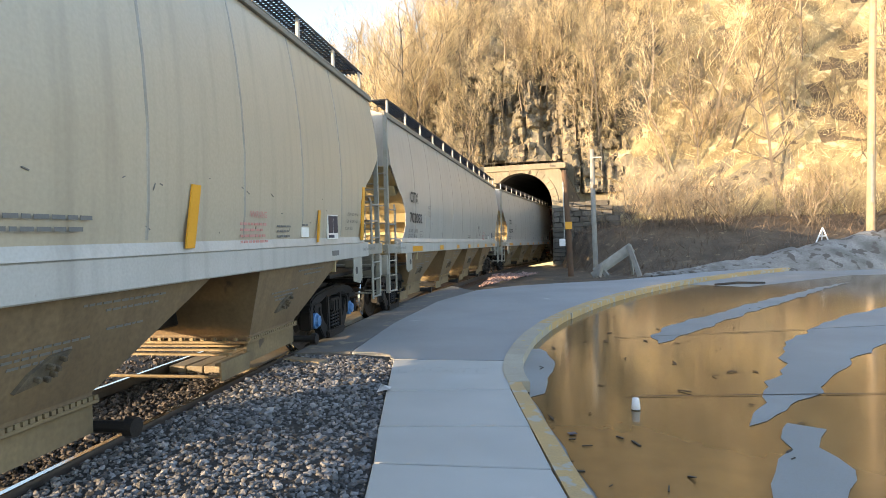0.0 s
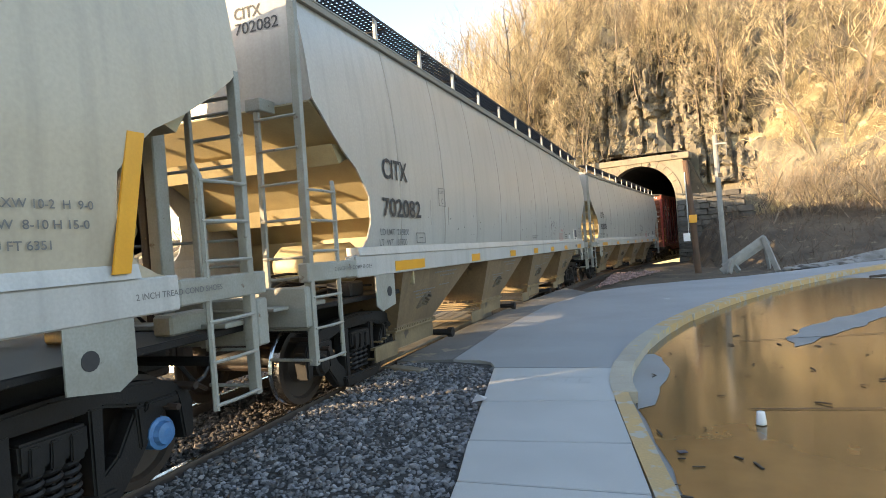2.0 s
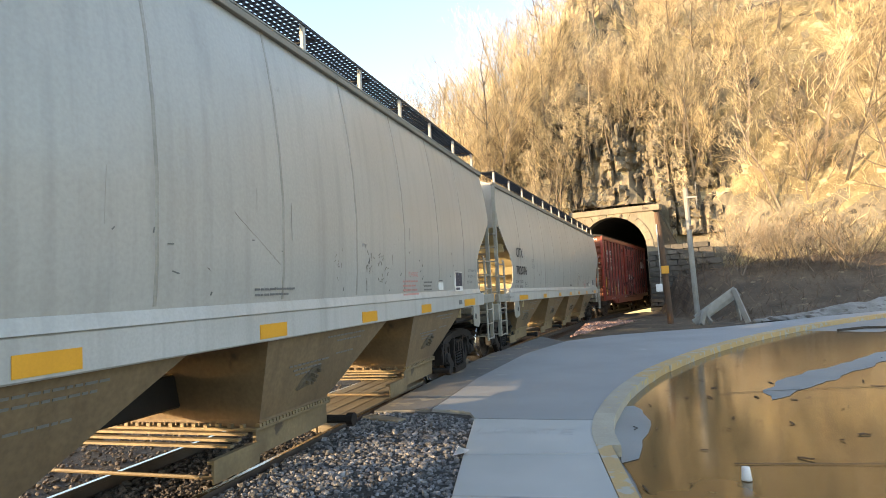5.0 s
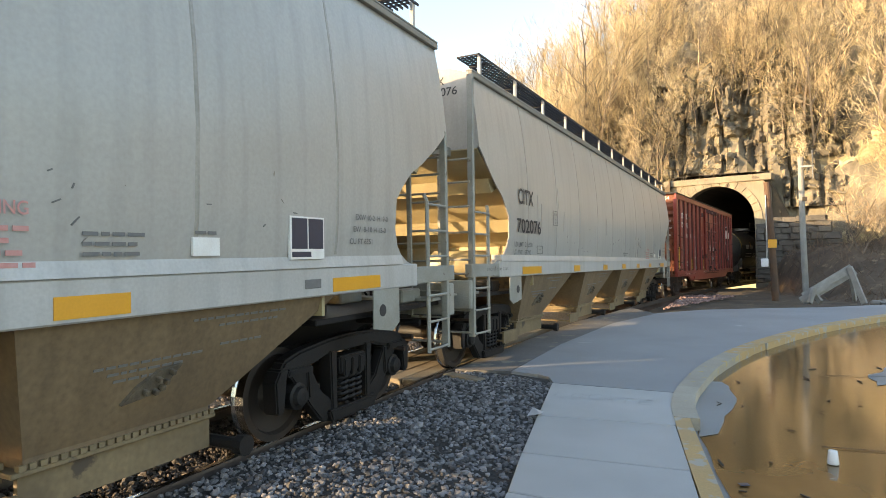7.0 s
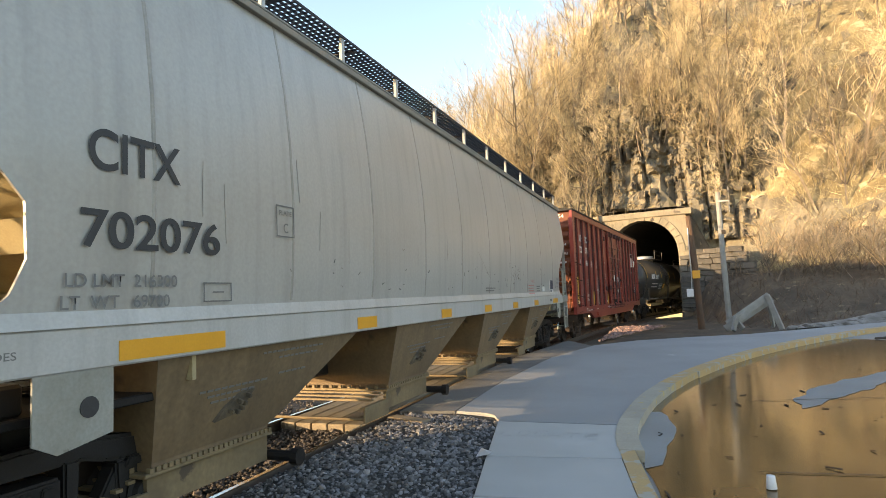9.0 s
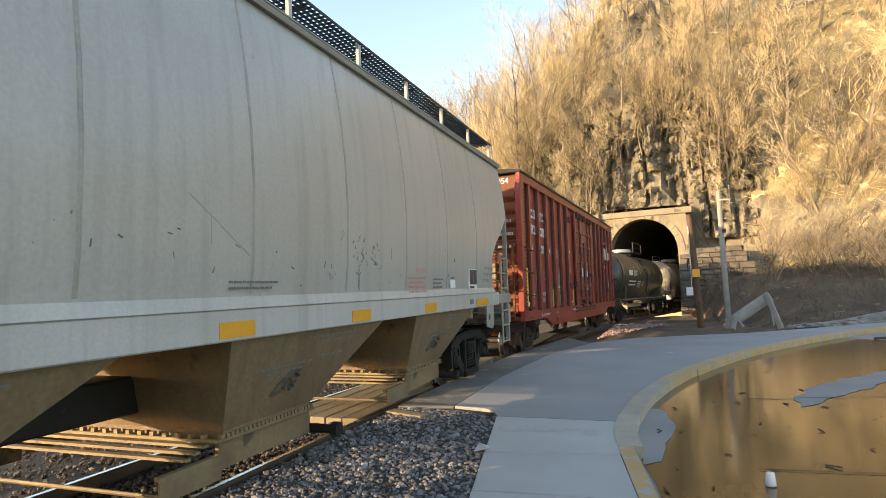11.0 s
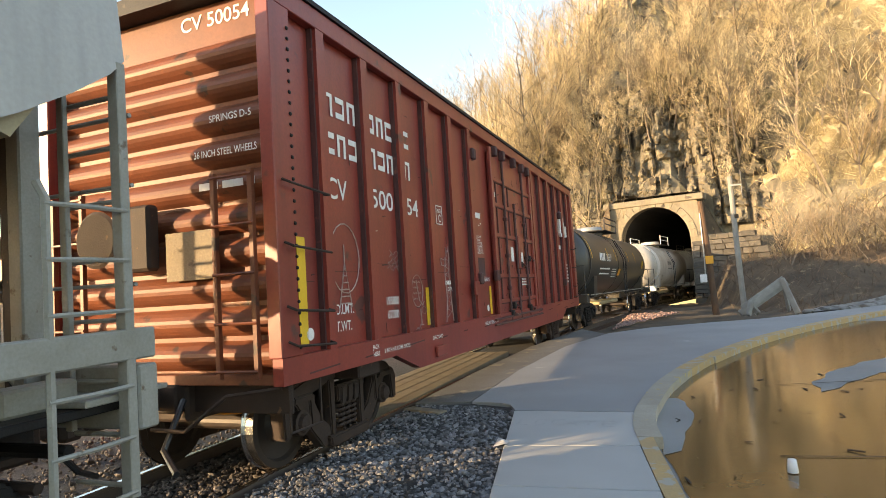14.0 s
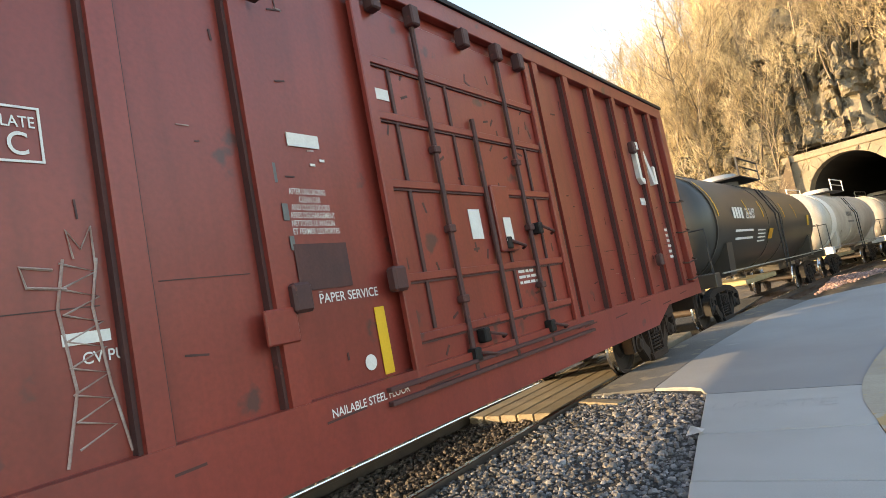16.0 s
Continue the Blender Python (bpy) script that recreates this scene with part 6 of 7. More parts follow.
# tank cars
def tank_car(paint, half, label, band=False):
    car = empty("tank_car", label, "tank car", "freight cars of the train")
    R, Z = 1.46, 2.52
    prof = [(-half - 0.02, 0.0), (-half + 0.06, 0.55), (-half + 0.25, 1.05), (-half + 0.55, 1.36), (-half + 0.8, R), (half - 0.8, R), (half - 0.55, 1.36), (half - 0.25, 1.05), (half - 0.06, 0.55), (half + 0.02, 0.0)]
    part("tank", lathe(prof, 40, "y"), M[paint], car, "", pose(0, 0, Z), True)
    hoop = mesh_of("hoop", lathe([(-0.04, R + 0.002), (-0.04, R + 0.016), (0.04, R + 0.016), (0.04, R + 0.002)], 40, "y"), M["tank_black"] if paint == "tank_black" else M["tank_white"])
    for y in (-half + 0.8, -1.1, 0.9, half - 0.8):
        part("hoop", hoop, None, car, m=pose(0, y, Z))
    if band:
        bandm = mesh_of("white_band", lathe([(-half + 0.82, R + 0.004), (-half + 0.82, R + 0.012), (-half + 1.7, R + 0.012), (-half + 1.7, R + 0.004)], 40, "y"), M["white_ink"])
        part("white_band", bandm, None, car, "clean white band", pose(0, 0, Z))
    part("dome", lathe([(R - 0.1, 0.62), (R + 0.28, 0.62), (R + 0.32, 0.55), (R + 0.34, 0.0)], 20, "z"), M["galvanised"] if paint == "tank_black" else M[paint], car, "round valve housing", pose(0, 0, Z), True)
    part("top_platform", box(-1.0, 1.0, -1.3, 1.3, Z + R + 0.03, Z + R + 0.08, 0.01), M["mesh_black"], car)
    rail_m = M["mesh_black"] if paint == "tank_black" else M["white_ink"]
    for s in (1, -1):
        part("guard_rail", tube([(s * 1.0, -1.3, Z + R + 0.05), (s * 1.0, -1.3, Z + R + 0.62), (s * 1.0, 1.3, Z + R + 0.62), (s * 1.0, 1.3, Z + R + 0.05)], 0.028, 6), rail_m, car)
        part("guard_rail", tube([(s * 1.0, -1.3, Z + R + 0.35), (s * 1.0, 1.3, Z + R + 0.35)], 0.022, 6), rail_m, car)
        part("side_ladder", tube([(s * 1.1, -0.25, Z + 1.1), (s * 1.52, -0.25, Z + 0.2), (s * 1.52, -0.25, 1.0)], 0.022, 6), M["mesh_black"], car)
        part("side_ladder", tube([(s * 1.1, 0.25, Z + 1.1), (s * 1.52, 0.25, Z + 0.2), (s * 1.52, 0.25, 1.0)], 0.022, 6), M["mesh_black"], car)
        part("hand_rail", tube([(s * 1.5, -half + 0.2, 1.25), (s * 1.52, 0, 1.25), (s * 1.5, half - 0.2, 1.25)], 0.02, 6), M["frame_grey"], car)
        for e in (-1, 1):
            part("corner_bracket", box(min(s * 0.9, s * 1.5), max(s * 0.9, s * 1.5), min(e * half, e * (half + 0.35)), max(e * half, e * (half + 0.35)), 0.98, 1.3, 0.02), M["tank_black"] if paint == "tank_black" else M["white_ink"], car)
            part("end_rail", tube([(s * 1.45, e * (half + 0.3), 1.3), (s * 1.45, e * (half + 0.3), 2.3), (s * 0.2, e * (half + 0.32), 2.3)], 0.022, 6), M["mesh_black"], car)
            part("saddle", prism([(s * 0.35, 1.0), (s * 1.35, 1.15), (s * 1.4, 1.95), (s * 0.8, 1.4)], "y", min(e * (half - 1.9), e * (half - 1.4)), max(e * (half - 1.9), e * (half - 1.4))), M[paint], car)
    for e in (-1, 1):
        part("stub_sill", box(-0.3, 0.3, min(e * (half - 2.6), e * (half + 0.5)), max(e * (half - 2.6), e * (half + 0.5)), 0.8, 1.15, 0.02), M["tank_black"], car)
        part("coupler", box(-0.15, 0.15, min(e * (half + 0.5), e * (half + 1.0)), max(e * (half + 0.5), e * (half + 1.0)), 0.76, 1.0, 0.03), M["brown_steel"], car)
        truck(car, e * (half - 1.35), "dark_steel")
    part("bottom_outlet", lathe([(0, 0.2), (0.3, 0.2), (0.45, 0.1), (0.55, 0.1)], 14, "z"), M["tank_black"], car, "", pose(0, 0, 0.62))
    part("belly_beam", box(-0.7, 0.7, -2.0, 2.0, 0.7, 0.86, 0.03), M["cylinder_buff"], car)
    # marks on the curved flank
    def flank(name, y, z, w, h, m):
        x = math.sqrt(max(R * R - (z - Z) ** 2, 0)) + 0.012
        part(name, box(-0.003, 0.003, 0, w, 0, h, 0), m, car, m=pose(x, y, z, 0, -math.degrees(math.asin((z - Z) / R)), 0))
    if paint == "tank_black":
        for yy in (-half + 1.0, -half + 3.9, -half + 5.6, -half + 8.6, -half + 10.6):
            for k in range(6 if yy < -half + 2 else 3):
                flank("reflector", yy, 2.6 + 0.17 * k, 0.06, 0.17, M["yellow"])
        x = R + 0.016
        for k, ww in enumerate((0.3, 0.22, 0.22, 0.22)):
            flank("name_block", -half + 2.35 + 0.26 * k, 2.55, 0.18, 0.3, M["white_ink"])
        lettering("car_number", "263607", 0.3, M["white_ink"], car, R + 0.03, -half + 3.5, 2.55, 1.0)
        for k in range(2):
            flank("stencil_line", -half + 2.35, 2.2 - 0.2 * k, 1.8, 0.06, M["white_ink"])
        for k in range(4):
            flank("stencil_line", -half + 4.7, 2.2 - 0.1 * k, 0.9, 0.035, M["white_ink"])
        flank("reflector", -half + 6.0, 1.95, 0.5, 0.32, M["orange"])
        flank("reflector", half - 2.0, 2.3, 0.35, 0.4, M["yellow"])
    else:
        for k in range(4):
            flank("name_block", -1.9 + 0.3 * k, 2.6, 0.2, 0.22, M["grey_ink"])
        flank("stencil_line", -1.8, 2.3, 1.2, 0.08, M["grey_ink"])
    return car


cars["E"] = tank_car("tank_black", 7.25, "black tank car with white marks and yellow strips")
cars["F"] = tank_car("tank_white", 6.0, "dusty white tank car with a clean band", True)
cars["G"] = tank_car("tank_white", 6.0, "dusty pale tank car inside the tunnel", True)


# ---- trackside things ----
# crossing signal pole with its crossed boards, seen nearly edge on
gx, gy = 7.0, 25.0
cb = empty("crossing_sign", "grey wooden post with weathered crossed boards", "railway sign")
part("post", tube([(0, 0, -0.2), (-0.06, 0, 2.4), (-0.09, 0, 4.98)], 0.105, 10, 0.09), M["grey_wood"], cb)
for a in (42, -42):
    bm = box(-0.62, 0.62, -0.012, 0.012, -0.11, 0.11, 0.004)
    part("crossed_board", bm, M["grey_wood"], cb, "faded crossed board", pose(0.26, -0.16, 4.62, 0, 0, 84) @ pose(0, 0, 0, 0, a, 0))
part("board_bracket", box(-0.1, 0.3, -0.15, -0.12, 4.6, 4.66, 0.004), M["galvanised"], cb)
part("number_plate", box(-0.06, 0.08, -0.125, -0.115, 3.4, 3.55, 0), M["debris"], cb)
cb.matrix_basis = pose(gx, gy, 0.05)

# dark pole with a yellow box and a white meter box
dp = empty("dark_pole", "dark creosoted wooden pole with small boxes", "utility pole")
part("post", tube([(0, 0, -0.3), (-0.10, 0, 2.4), (-0.24, 0, 4.75)], 0.15, 10, 0.12), M["dark_wood"], dp)
part("yellow_box", box(-0.24, 0.08, -0.22, -0.14, 1.95, 2.3, 0.01), M["orange"], dp, "yellow warning plate")
part("meter_box", box(-0.52, -0.24, -0.2, 0.0, 1.15, 1.5, 0.02), M["white_plastic"], dp, "white meter box")
part("conduit", tube([(-0.3, -0.15, 1.5), (-0.28, -0.15, 2.0), (-0.3, -0.12, 4.2)], 0.025, 6), M["galvanised"], dp)
dp.matrix_basis = pose(6.25, 29.4, -0.1)

# tall pale utility pole and its wires
up = empty("utility_pole", "tall pale wooden utility pole", "utility pole")
part("post", tube([(0, 0, -1), (0.1, 0, 6), (0.25, 0, 15.5)], 0.22, 12, 0.15), M["pole_wood"], up)
part("guard_strip", box(-0.06, 0.06, -0.24, -0.2, 1.2, 3.8, 0.01), M["grey_wood"], up)
up.matrix_basis = pose(22.6, 36.0, 1.7)
for k in range(3):
    pts = [(22.8 + 40 * t, 36 + 14 * t, 11.2 + 0.35 * k + 3.0 * t - 4 * 0.9 * t * (1 - t)) for t in np.linspace(0, 1, 9)]
    thing("overhead_wire", tube(pts, 0.022, 4), M["wire"], "thin overhead wire strung from the pole", "wire", "overhead wires")

# broken wooden barricade leaning by the road
ba = empty("barricade", "broken weathered grey wooden barricade", "barricade")
for (p, q, w) in (((6.85, 24.2, 0.16), (8.35, 24.9, 1.12), 0.13), ((6.95, 24.35, 0.05), (8.45, 25.0, 1.0), 0.12), ((6.75, 24.1, 0.02), (7.6, 24.5, 0.55), 0.11)):
    a, b = Vector(p), Vector(q)
    m = look(a, b)
    L = (b - a).length
    part("rail_board", box(-0.03, 0.03, -w, w, -L, 0, 0.008), M["grey_wood"], ba, m=m @ pose(0, 0, 0, 0, 0, 12))
for (p, q) in (((8.25, 24.75, 1.15), (8.62, 24.5, -0.08)), ((8.3, 25.0, 1.1), (8.5, 25.5, -0.05)), ((7.15, 24.1, 0.45), (7.0, 23.9, -0.05)), ((7.1, 24.5, 0.4), (7.35, 24.2, -0.03))):
    a, b = Vector(p), Vector(q)
    part("leg", box(-0.05, 0.05, -0.09, 0.09, -(b - a).length, 0, 0.008), M["grey_wood"], ba, m=look(a, b))

# dirty ploughed snow along the road's far edge
def snowbank():
    bm = bmesh.new()
    crest = [(9.0, 26.0, 0.05, 0.5), (11.5, 27.6, 0.22, 0.9), (14.0, 28.5, 0.55, 1.4), (17.2, 29.2, 1.1, 2.2), (21.5, 31.0, 1.75, 2.8), (25.0, 32.6, 2.4, 3.0), (28.2, 34.2, 2.7, 3.2), (35.6, 37.0, 2.9, 3.6), (46, 41, 2.6, 4.0)]
    line = []
    for (a, b) in zip(crest, crest[1:]):
        for k in range(9):
            t = k / 9
            line.append([u + (v - u) * t for u, v in zip(a, b)])
    rows = []
    for x, y, h, w in line:
        row = []
        for k in range(15):
            t = -1 + 2 * k / 14
            px, py = x - t * w * 0.42 * -1 * 0.4, y + t * w
            n = noise.fractal(Vector((px * 0.8, py * 0.8, 4)), 0.9, 2.1, 4)
            z = (h + 0.35 * n * min(h, 1.0)) * (1 - abs(t) ** 1.7) - 0.14 + (ground_z(px, py) * smooth((t + 0.2)) if t > 0 else 0)
            row.append(bm.verts.new((px + 0.15 * n, py, z)))
        rows.append(row)
    for a, b in zip(rows, rows[1:]):
        for i in range(14):
            bm.faces.new((a[i], b[i], b[i + 1], a[i + 1]))
    bmesh.ops.recalc_face_normals(bm, faces=bm.faces[:])
    return thing("snowbank", bm, M["snow"], "dirty grey ploughed snow bank beside the road", "snow", kind="stuff", smooth=True)


snowbank()
rng = random.Random(4)
for k in range(9):
    bm = bmesh.new()
    bmesh.ops.create_icosphere(bm, subdivisions=2, radius=0.3)
    for v in bm.verts:
        v.co *= 1 + 0.35 * noise.noise(v.co * 4 + Vector((k, 0, 0)))
        v.co.z *= 0.35
    ob = thing("snow_lump", bm, M["snow"], "small grey lump of old snow on the ground", "snow", "lumps of old snow", smooth=True)
    x, y = 9.2 + k * 0.55 + rng.uniform(-0.3, 0.3), 25.4 + 0.3 * k + rng.uniform(-0.3, 0.5)
    ob.matrix_basis = pose(x, y, max(ground_z(x, y), -0.12) + 0.02, 0, 0, rng.uniform(0, 360)) @ Matrix.Diagonal((rng.uniform(0.6, 1.5), rng.uniform(0.5, 1), 1, 1))

# small white frame by the pole, street signs beyond the snow
ea = empty("sawhorse", "small white folding sawhorse on the bank", "sawhorse")
for (p, q) in (((0, 0, 0.75), (-0.3, 0, 0)), ((0, 0, 0.75), (0.3, 0, 0)), ((0, 0, 0.75), (0.1, 0.35, 0.05)), ((-0.17, 0, 0.32), (0.17, 0, 0.32))):
    part("leg", tube([p, q], 0.035, 6), M["white_plastic"], ea)
ea.matrix_basis = pose(18.9, 33.0, ground_z(18.9, 33.0) + 0.35)
ss = empty("street_sign", "teal street name blades on a white post", "street sign")
part("post", tube([(0, 0, -1), (0, 0, 4.6)], 0.05, 8), M["white_plastic"], ss)
part("name_blade", box(-1.0, 0.95, -0.02, 0.02, 4.35, 4.62, 0.006), M["sign_teal"], ss)
part("name_bar", box(-0.75, -0.2, -0.025, -0.021, 4.44, 4.52, 0), M["white_ink"], ss)
part("name_bar", box(0.1, 0.7, -0.025, -0.021, 4.44, 4.52, 0), M["white_ink"], ss)
part("name_blade", box(-0.02, 0.02, -0.9, 0.9, 4.08, 4.33, 0.006), M["sign_teal"], ss)
ss.matrix_basis = pose(36.4, 40.0, 3.0)
st = empty("stop_sign", "pale back of an octagonal road sign on a leaning post", "road sign")
part("post", tube([(0.7, 0.1, -1), (0, 0.05, 4.9)], 0.06, 6), M["brown_steel"], st)
part("octagon", prism([(0.78 * math.cos(radians(22.5 + 45 * k)), 4.4 + 0.78 * math.sin(radians(22.5 + 45 * k))) for k in range(8)], "y", 0.0, 0.02), M["galvanised"], st)
st.matrix_basis = pose(38.2, 40.0, 3.0)

# paper cup and litter
cup = thing("paper_cup", lathe([(0.0, 0.034), (0.002, 0.036), (0.115, 0.048), (0.118, 0.046), (0.02, 0.03)], 18, "z"), M["white_plastic"], "white paper cup standing upside down in the puddle", "cup", smooth=True)
cup.matrix_basis = pose(5.63, 6.6, 0.006, 180, 0, 0)
bm = bmesh.new()
pts = [(-0.07, -0.1, 0.0), (0.08, -0.08, 0.03), (0.06, 0.1, 0.01), (-0.06, 0.08, 0.05)]
vs = [bm.verts.new(p) for p in pts] + [bm.verts.new((0.0, 0.0, 0.06))]
for i in range(4):
    bm.faces.new((vs[i], vs[(i + 1) % 4], vs[4]))
bmesh.ops.solidify(bm, geom=bm.faces[:], thickness=0.003)
thing("paper_scrap", bm, M["white_plastic"], "crumpled white paper scrap at the sidewalk's edge", "litter").matrix_basis = pose(2.86, 6.75, 0.012)
rng = random.Random(11)
leaf_meshes = []
for k in range(4):
    bm = box(-0.03 - 0.01 * k, 0.03 + 0.012 * k, -0.008, 0.01, -0.003, 0.006, 0.002)
    for v in bm.verts:
        v.co.z += 0.006 * math.sin(v.co.x * 60 + k)
    leaf_meshes.append(mesh_of("debris", bm, M["debris"]))
for k in range(70):
    y = rng.uniform(3.2, 15)
    x = lerp_table([(3, 5.05), (7, 4.6), (9, 4.6), (12, 5.1), (16, 6.6)], y) + rng.random() ** 2 * 3.5 + 0.05
    tagged(new("leaf_scrap", leaf_meshes[k % 4]), "dark wet leaf or twig floating in the puddle", "litter", "scraps in the puddle").matrix_basis = pose(x, y, -0.107, 0, 0, rng.uniform(0, 360)) @ Matrix.Diagonal((rng.uniform(0.5, 1.4),) * 3 + (1,))
tagged(new("white_scrap", mesh_of("scrap", box(-0.05, 0.05, -0.015, 0.015, 0, 0.008, 0.003), M["white_plastic"])), "small white wrapper in the puddle", "litter").matrix_basis = pose(8.6, 6.1, -0.108, 0, 0, 5)
tagged(new("white_scrap", mesh_of("scrap", box(-0.04, 0.04, -0.03, 0.03, 0, 0.006, 0.003), M["decal_blue"])), "small dark wrapper in the puddle", "litter").matrix_basis = pose(4.92, 5.75, -0.108, 0, 0, 25)
thing("fallen_branch", tube([(10.4, 20.9, -0.1), (11.2, 21.25, -0.07), (12.1, 21.4, -0.1)], 0.04, 6), M["debris"], "dark fallen branch lying in the road", "branch")

# camcorder on a tripod beside the camera's place
cc = empty("camcorder", "black camcorder with its screen folded out on a tripod", "camcorder")
body = part("body", box(-0.035, 0.035, -0.09, 0.09, -0.04, 0.045, 0.014), M["black_plastic"], cc)
part("top_trim", box(-0.03, 0.03, -0.1, 0.08, 0.0465, 0.056, 0.004), M["galvanised"], cc)
part("screen", box(-0.125, -0.037, -0.05, -0.038, -0.035, 0.038, 0.008), M["black_plastic"], cc)
part("lens_hood", lathe([(0.09, 0.028), (0.12, 0.034), (0.13, 0.034), (0.13, 0.03)], 18, "y"), M["black_plastic"], cc)
tri = empty("tripod", "black tripod with a pan head", "tripod")
part("pan_head", box(-0.05, 0.05, -0.05, 0.05, 1.30, 1.385, 0.02), M["black_plastic"], tri)
part("head_knob", lathe([(-0.09, 0.03), (-0.05, 0.03), (-0.05, 0.0)], 12), M["black_plastic"], tri, m=pose(0, 0, 1.33))
part("column", tube([(0, 0, 0.7), (0, 0, 1.3)], 0.02, 8), M["black_plastic"], tri)
for k in range(3):
    a = 0.5 + k * 2 * math.pi / 3
    part("leg", tube([(0.04 * math.cos(a), 0.04 * math.sin(a), 1.22), (0.42 * math.cos(a), 0.42 * math.sin(a), -0.12 if k else -0.12)], 0.016, 8), M["black_plastic"], tri)
tri.matrix_basis = pose(5.56, 1.175, 0.0)
cc.matrix_basis = pose(5.56, 1.175, 1.428, 0, 0, 18)

# pale trailer parked beyond the track
tr = empty("trailer", "pale box trailer parked beyond the track", "trailer")
part("box_body", box(-1.3, 1.3, -4, 4, 0.8, 3.4, 0.05), M["white_plastic"], tr)
part("skirt", box(-1.2, 1.2, -3.8, 3.8, 0.45, 0.79, 0.02), M["black_plastic"], tr)
for s in (1, -1):
    for y in (-2.6, -1.6):
        part("wheel", lathe([(s * 0.95, 0.2), (s * 0.95, 0.45), (s * 1.2, 0.45), (s * 1.2, 0.2)], 18), M["black_plastic"], tr, m=pose(0, y, 0.47))
tr.matrix_basis = pose(-16, 34, -0.2, 0, 0, 30)


# ---- bare trees ----
def tree_meshes(seed, height, spread, bush=False):
    """Trunk and limbs as one mesh, twigs as another; both as tapered three-sided bars."""
    rng = random.Random(seed)
    thick, thin, stems = ([], []), ([], []), []

    def bar(store, a, b, ra, rb):
        V, Fc = store
        d = (b - a)
        if d.length < 1e-4:
            return
        d.normalize()
        s = d.cross(Vector((0.3, 0.2, 1)) if abs(d.z) < 0.9 else Vector((1, 0.1, 0))).normalized()
        u = s.cross(d)
        n, k = 3 if ra > 0.03 else 2, len(V)
        for p, r in ((a, ra), (b, rb)):
            for i in range(n):
                t = 2 * math.pi * i / n
                V.append(p + r * (math.cos(t) * s + math.sin(t) * u))
        for i in range(n if n > 2 else 1):
            j = (i + 1) % n
            Fc.append((k + i, k + j, k + n + j, k + n + i))

    def grow(p, d, length, r, level):
        segs = (6, 4, 3, 2)[level]
        q, dirn = p.copy(), d.copy()
        for i in range(segs):
            bend = 0.10 + 0.07 * level
            dirn = (dirn + Vector((rng.uniform(-1, 1), rng.uniform(-1, 1), rng.uniform(-0.6, 0.85))) * bend).normalized()
            nq = q + dirn * (length / segs)
            r1, r2 = r * (1 - 0.75 * i / segs), r * (1 - 0.75 * (i + 1) / segs)
            bar(thick if level < 2 else thin, q, nq, max(r1, 0.024 if level < 2 else 0.011), max(r2, 0.016 if level < 2 else 0.007))
            q = nq
            if level < 3 and (i > 0 or level > 0):
                for _ in range(3 if level == 0 else 2):
                    a = rng.uniform(0, 2 * math.pi)
                    side = Vector((math.cos(a), math.sin(a), rng.uniform(-0.35, 0.35)))
                    nd = (dirn * rng.uniform(0.6, 1.0) + side * spread * rng.uniform(0.7, 1.35) + Vector((0, 0, 0.10))).normalized()
                    share = (0.46 - 0.05 * i, 0.5 - 0.05 * i, 0.55)[level]
                    grow(q, nd, length * share * rng.uniform(0.7, 1.25), r2 * 0.6, level + 1)

    if bush:
        for _ in range(5):
            a = rng.uniform(0, 6.28)
            stems.append(([], []))
            thick = stems[-1]
            grow(Vector((rng.uniform(-0.5, 0.5), rng.uniform(-0.5, 0.5), -0.1)), Vector((math.cos(a) * 0.6, math.sin(a) * 0.6, 1)).normalized(), height * rng.uniform(0.6, 1), 0.035, 1)
    else:
        grow(Vector((0, 0, -0.5)), Vector((rng.uniform(-0.12, 0.12), rng.uniform(-0.15, 0.05), 1)).normalized(), height, height * 0.0135, 0)
    wood = [("stem", s, M["bark"]) for s in stems] if bush else [("trunk", thick, M["bark"])]
    return [(name, raw_mesh(name, [tuple(v) for v in V], Fc, mat)) for name, (V, Fc), mat in wood + [("crown", thin, M["shrub_twig"] if bush else M["twig"])] if V]


KINDS = [tree_meshes(100 + k, h, s) for k, (h, s) in enumerate([(9, 0.8), (11, 0.7), (8, 1.0), (12, 0.65), (10, 0.85), (7, 1.05)])]
BUSHES = [tree_meshes(200 + k, h, 0.9, True) for k, h in enumerate([2.2, 3.0, 2.6])]
rng = random.Random(21)


def plant(x, y, kind, scale, lean=0.0, label="bare grey-brown tree on the leaf-littered slope", group="bare trees on the hill"):
    low = kind in BUSHES
    if abs(x - 3.55 - 0.19 * (y - 46.7)) < 3.6 and 40 < y < 49:
        return
    name = "shrub" if low else "sapling" if "sapling" in label else "tree"
    t = tagged(new(name), label, name, group)
    for piece, mesh in kind:
        part(piece, mesh, None, t)
    t.matrix_basis = pose(x, y, surface_z(x, y), lean, rng.uniform(-6, 6), rng.uniform(0, 360)) @ Matrix.Diagonal((scale, scale, scale * rng.uniform(0.85, 1.15), 1))


def hill_spot(x0, x1, d0, d1):
    x = rng.uniform(x0, x1)
    return x, lerp_table(HILL_FOOT, x) + rng.uniform(d0, d1)


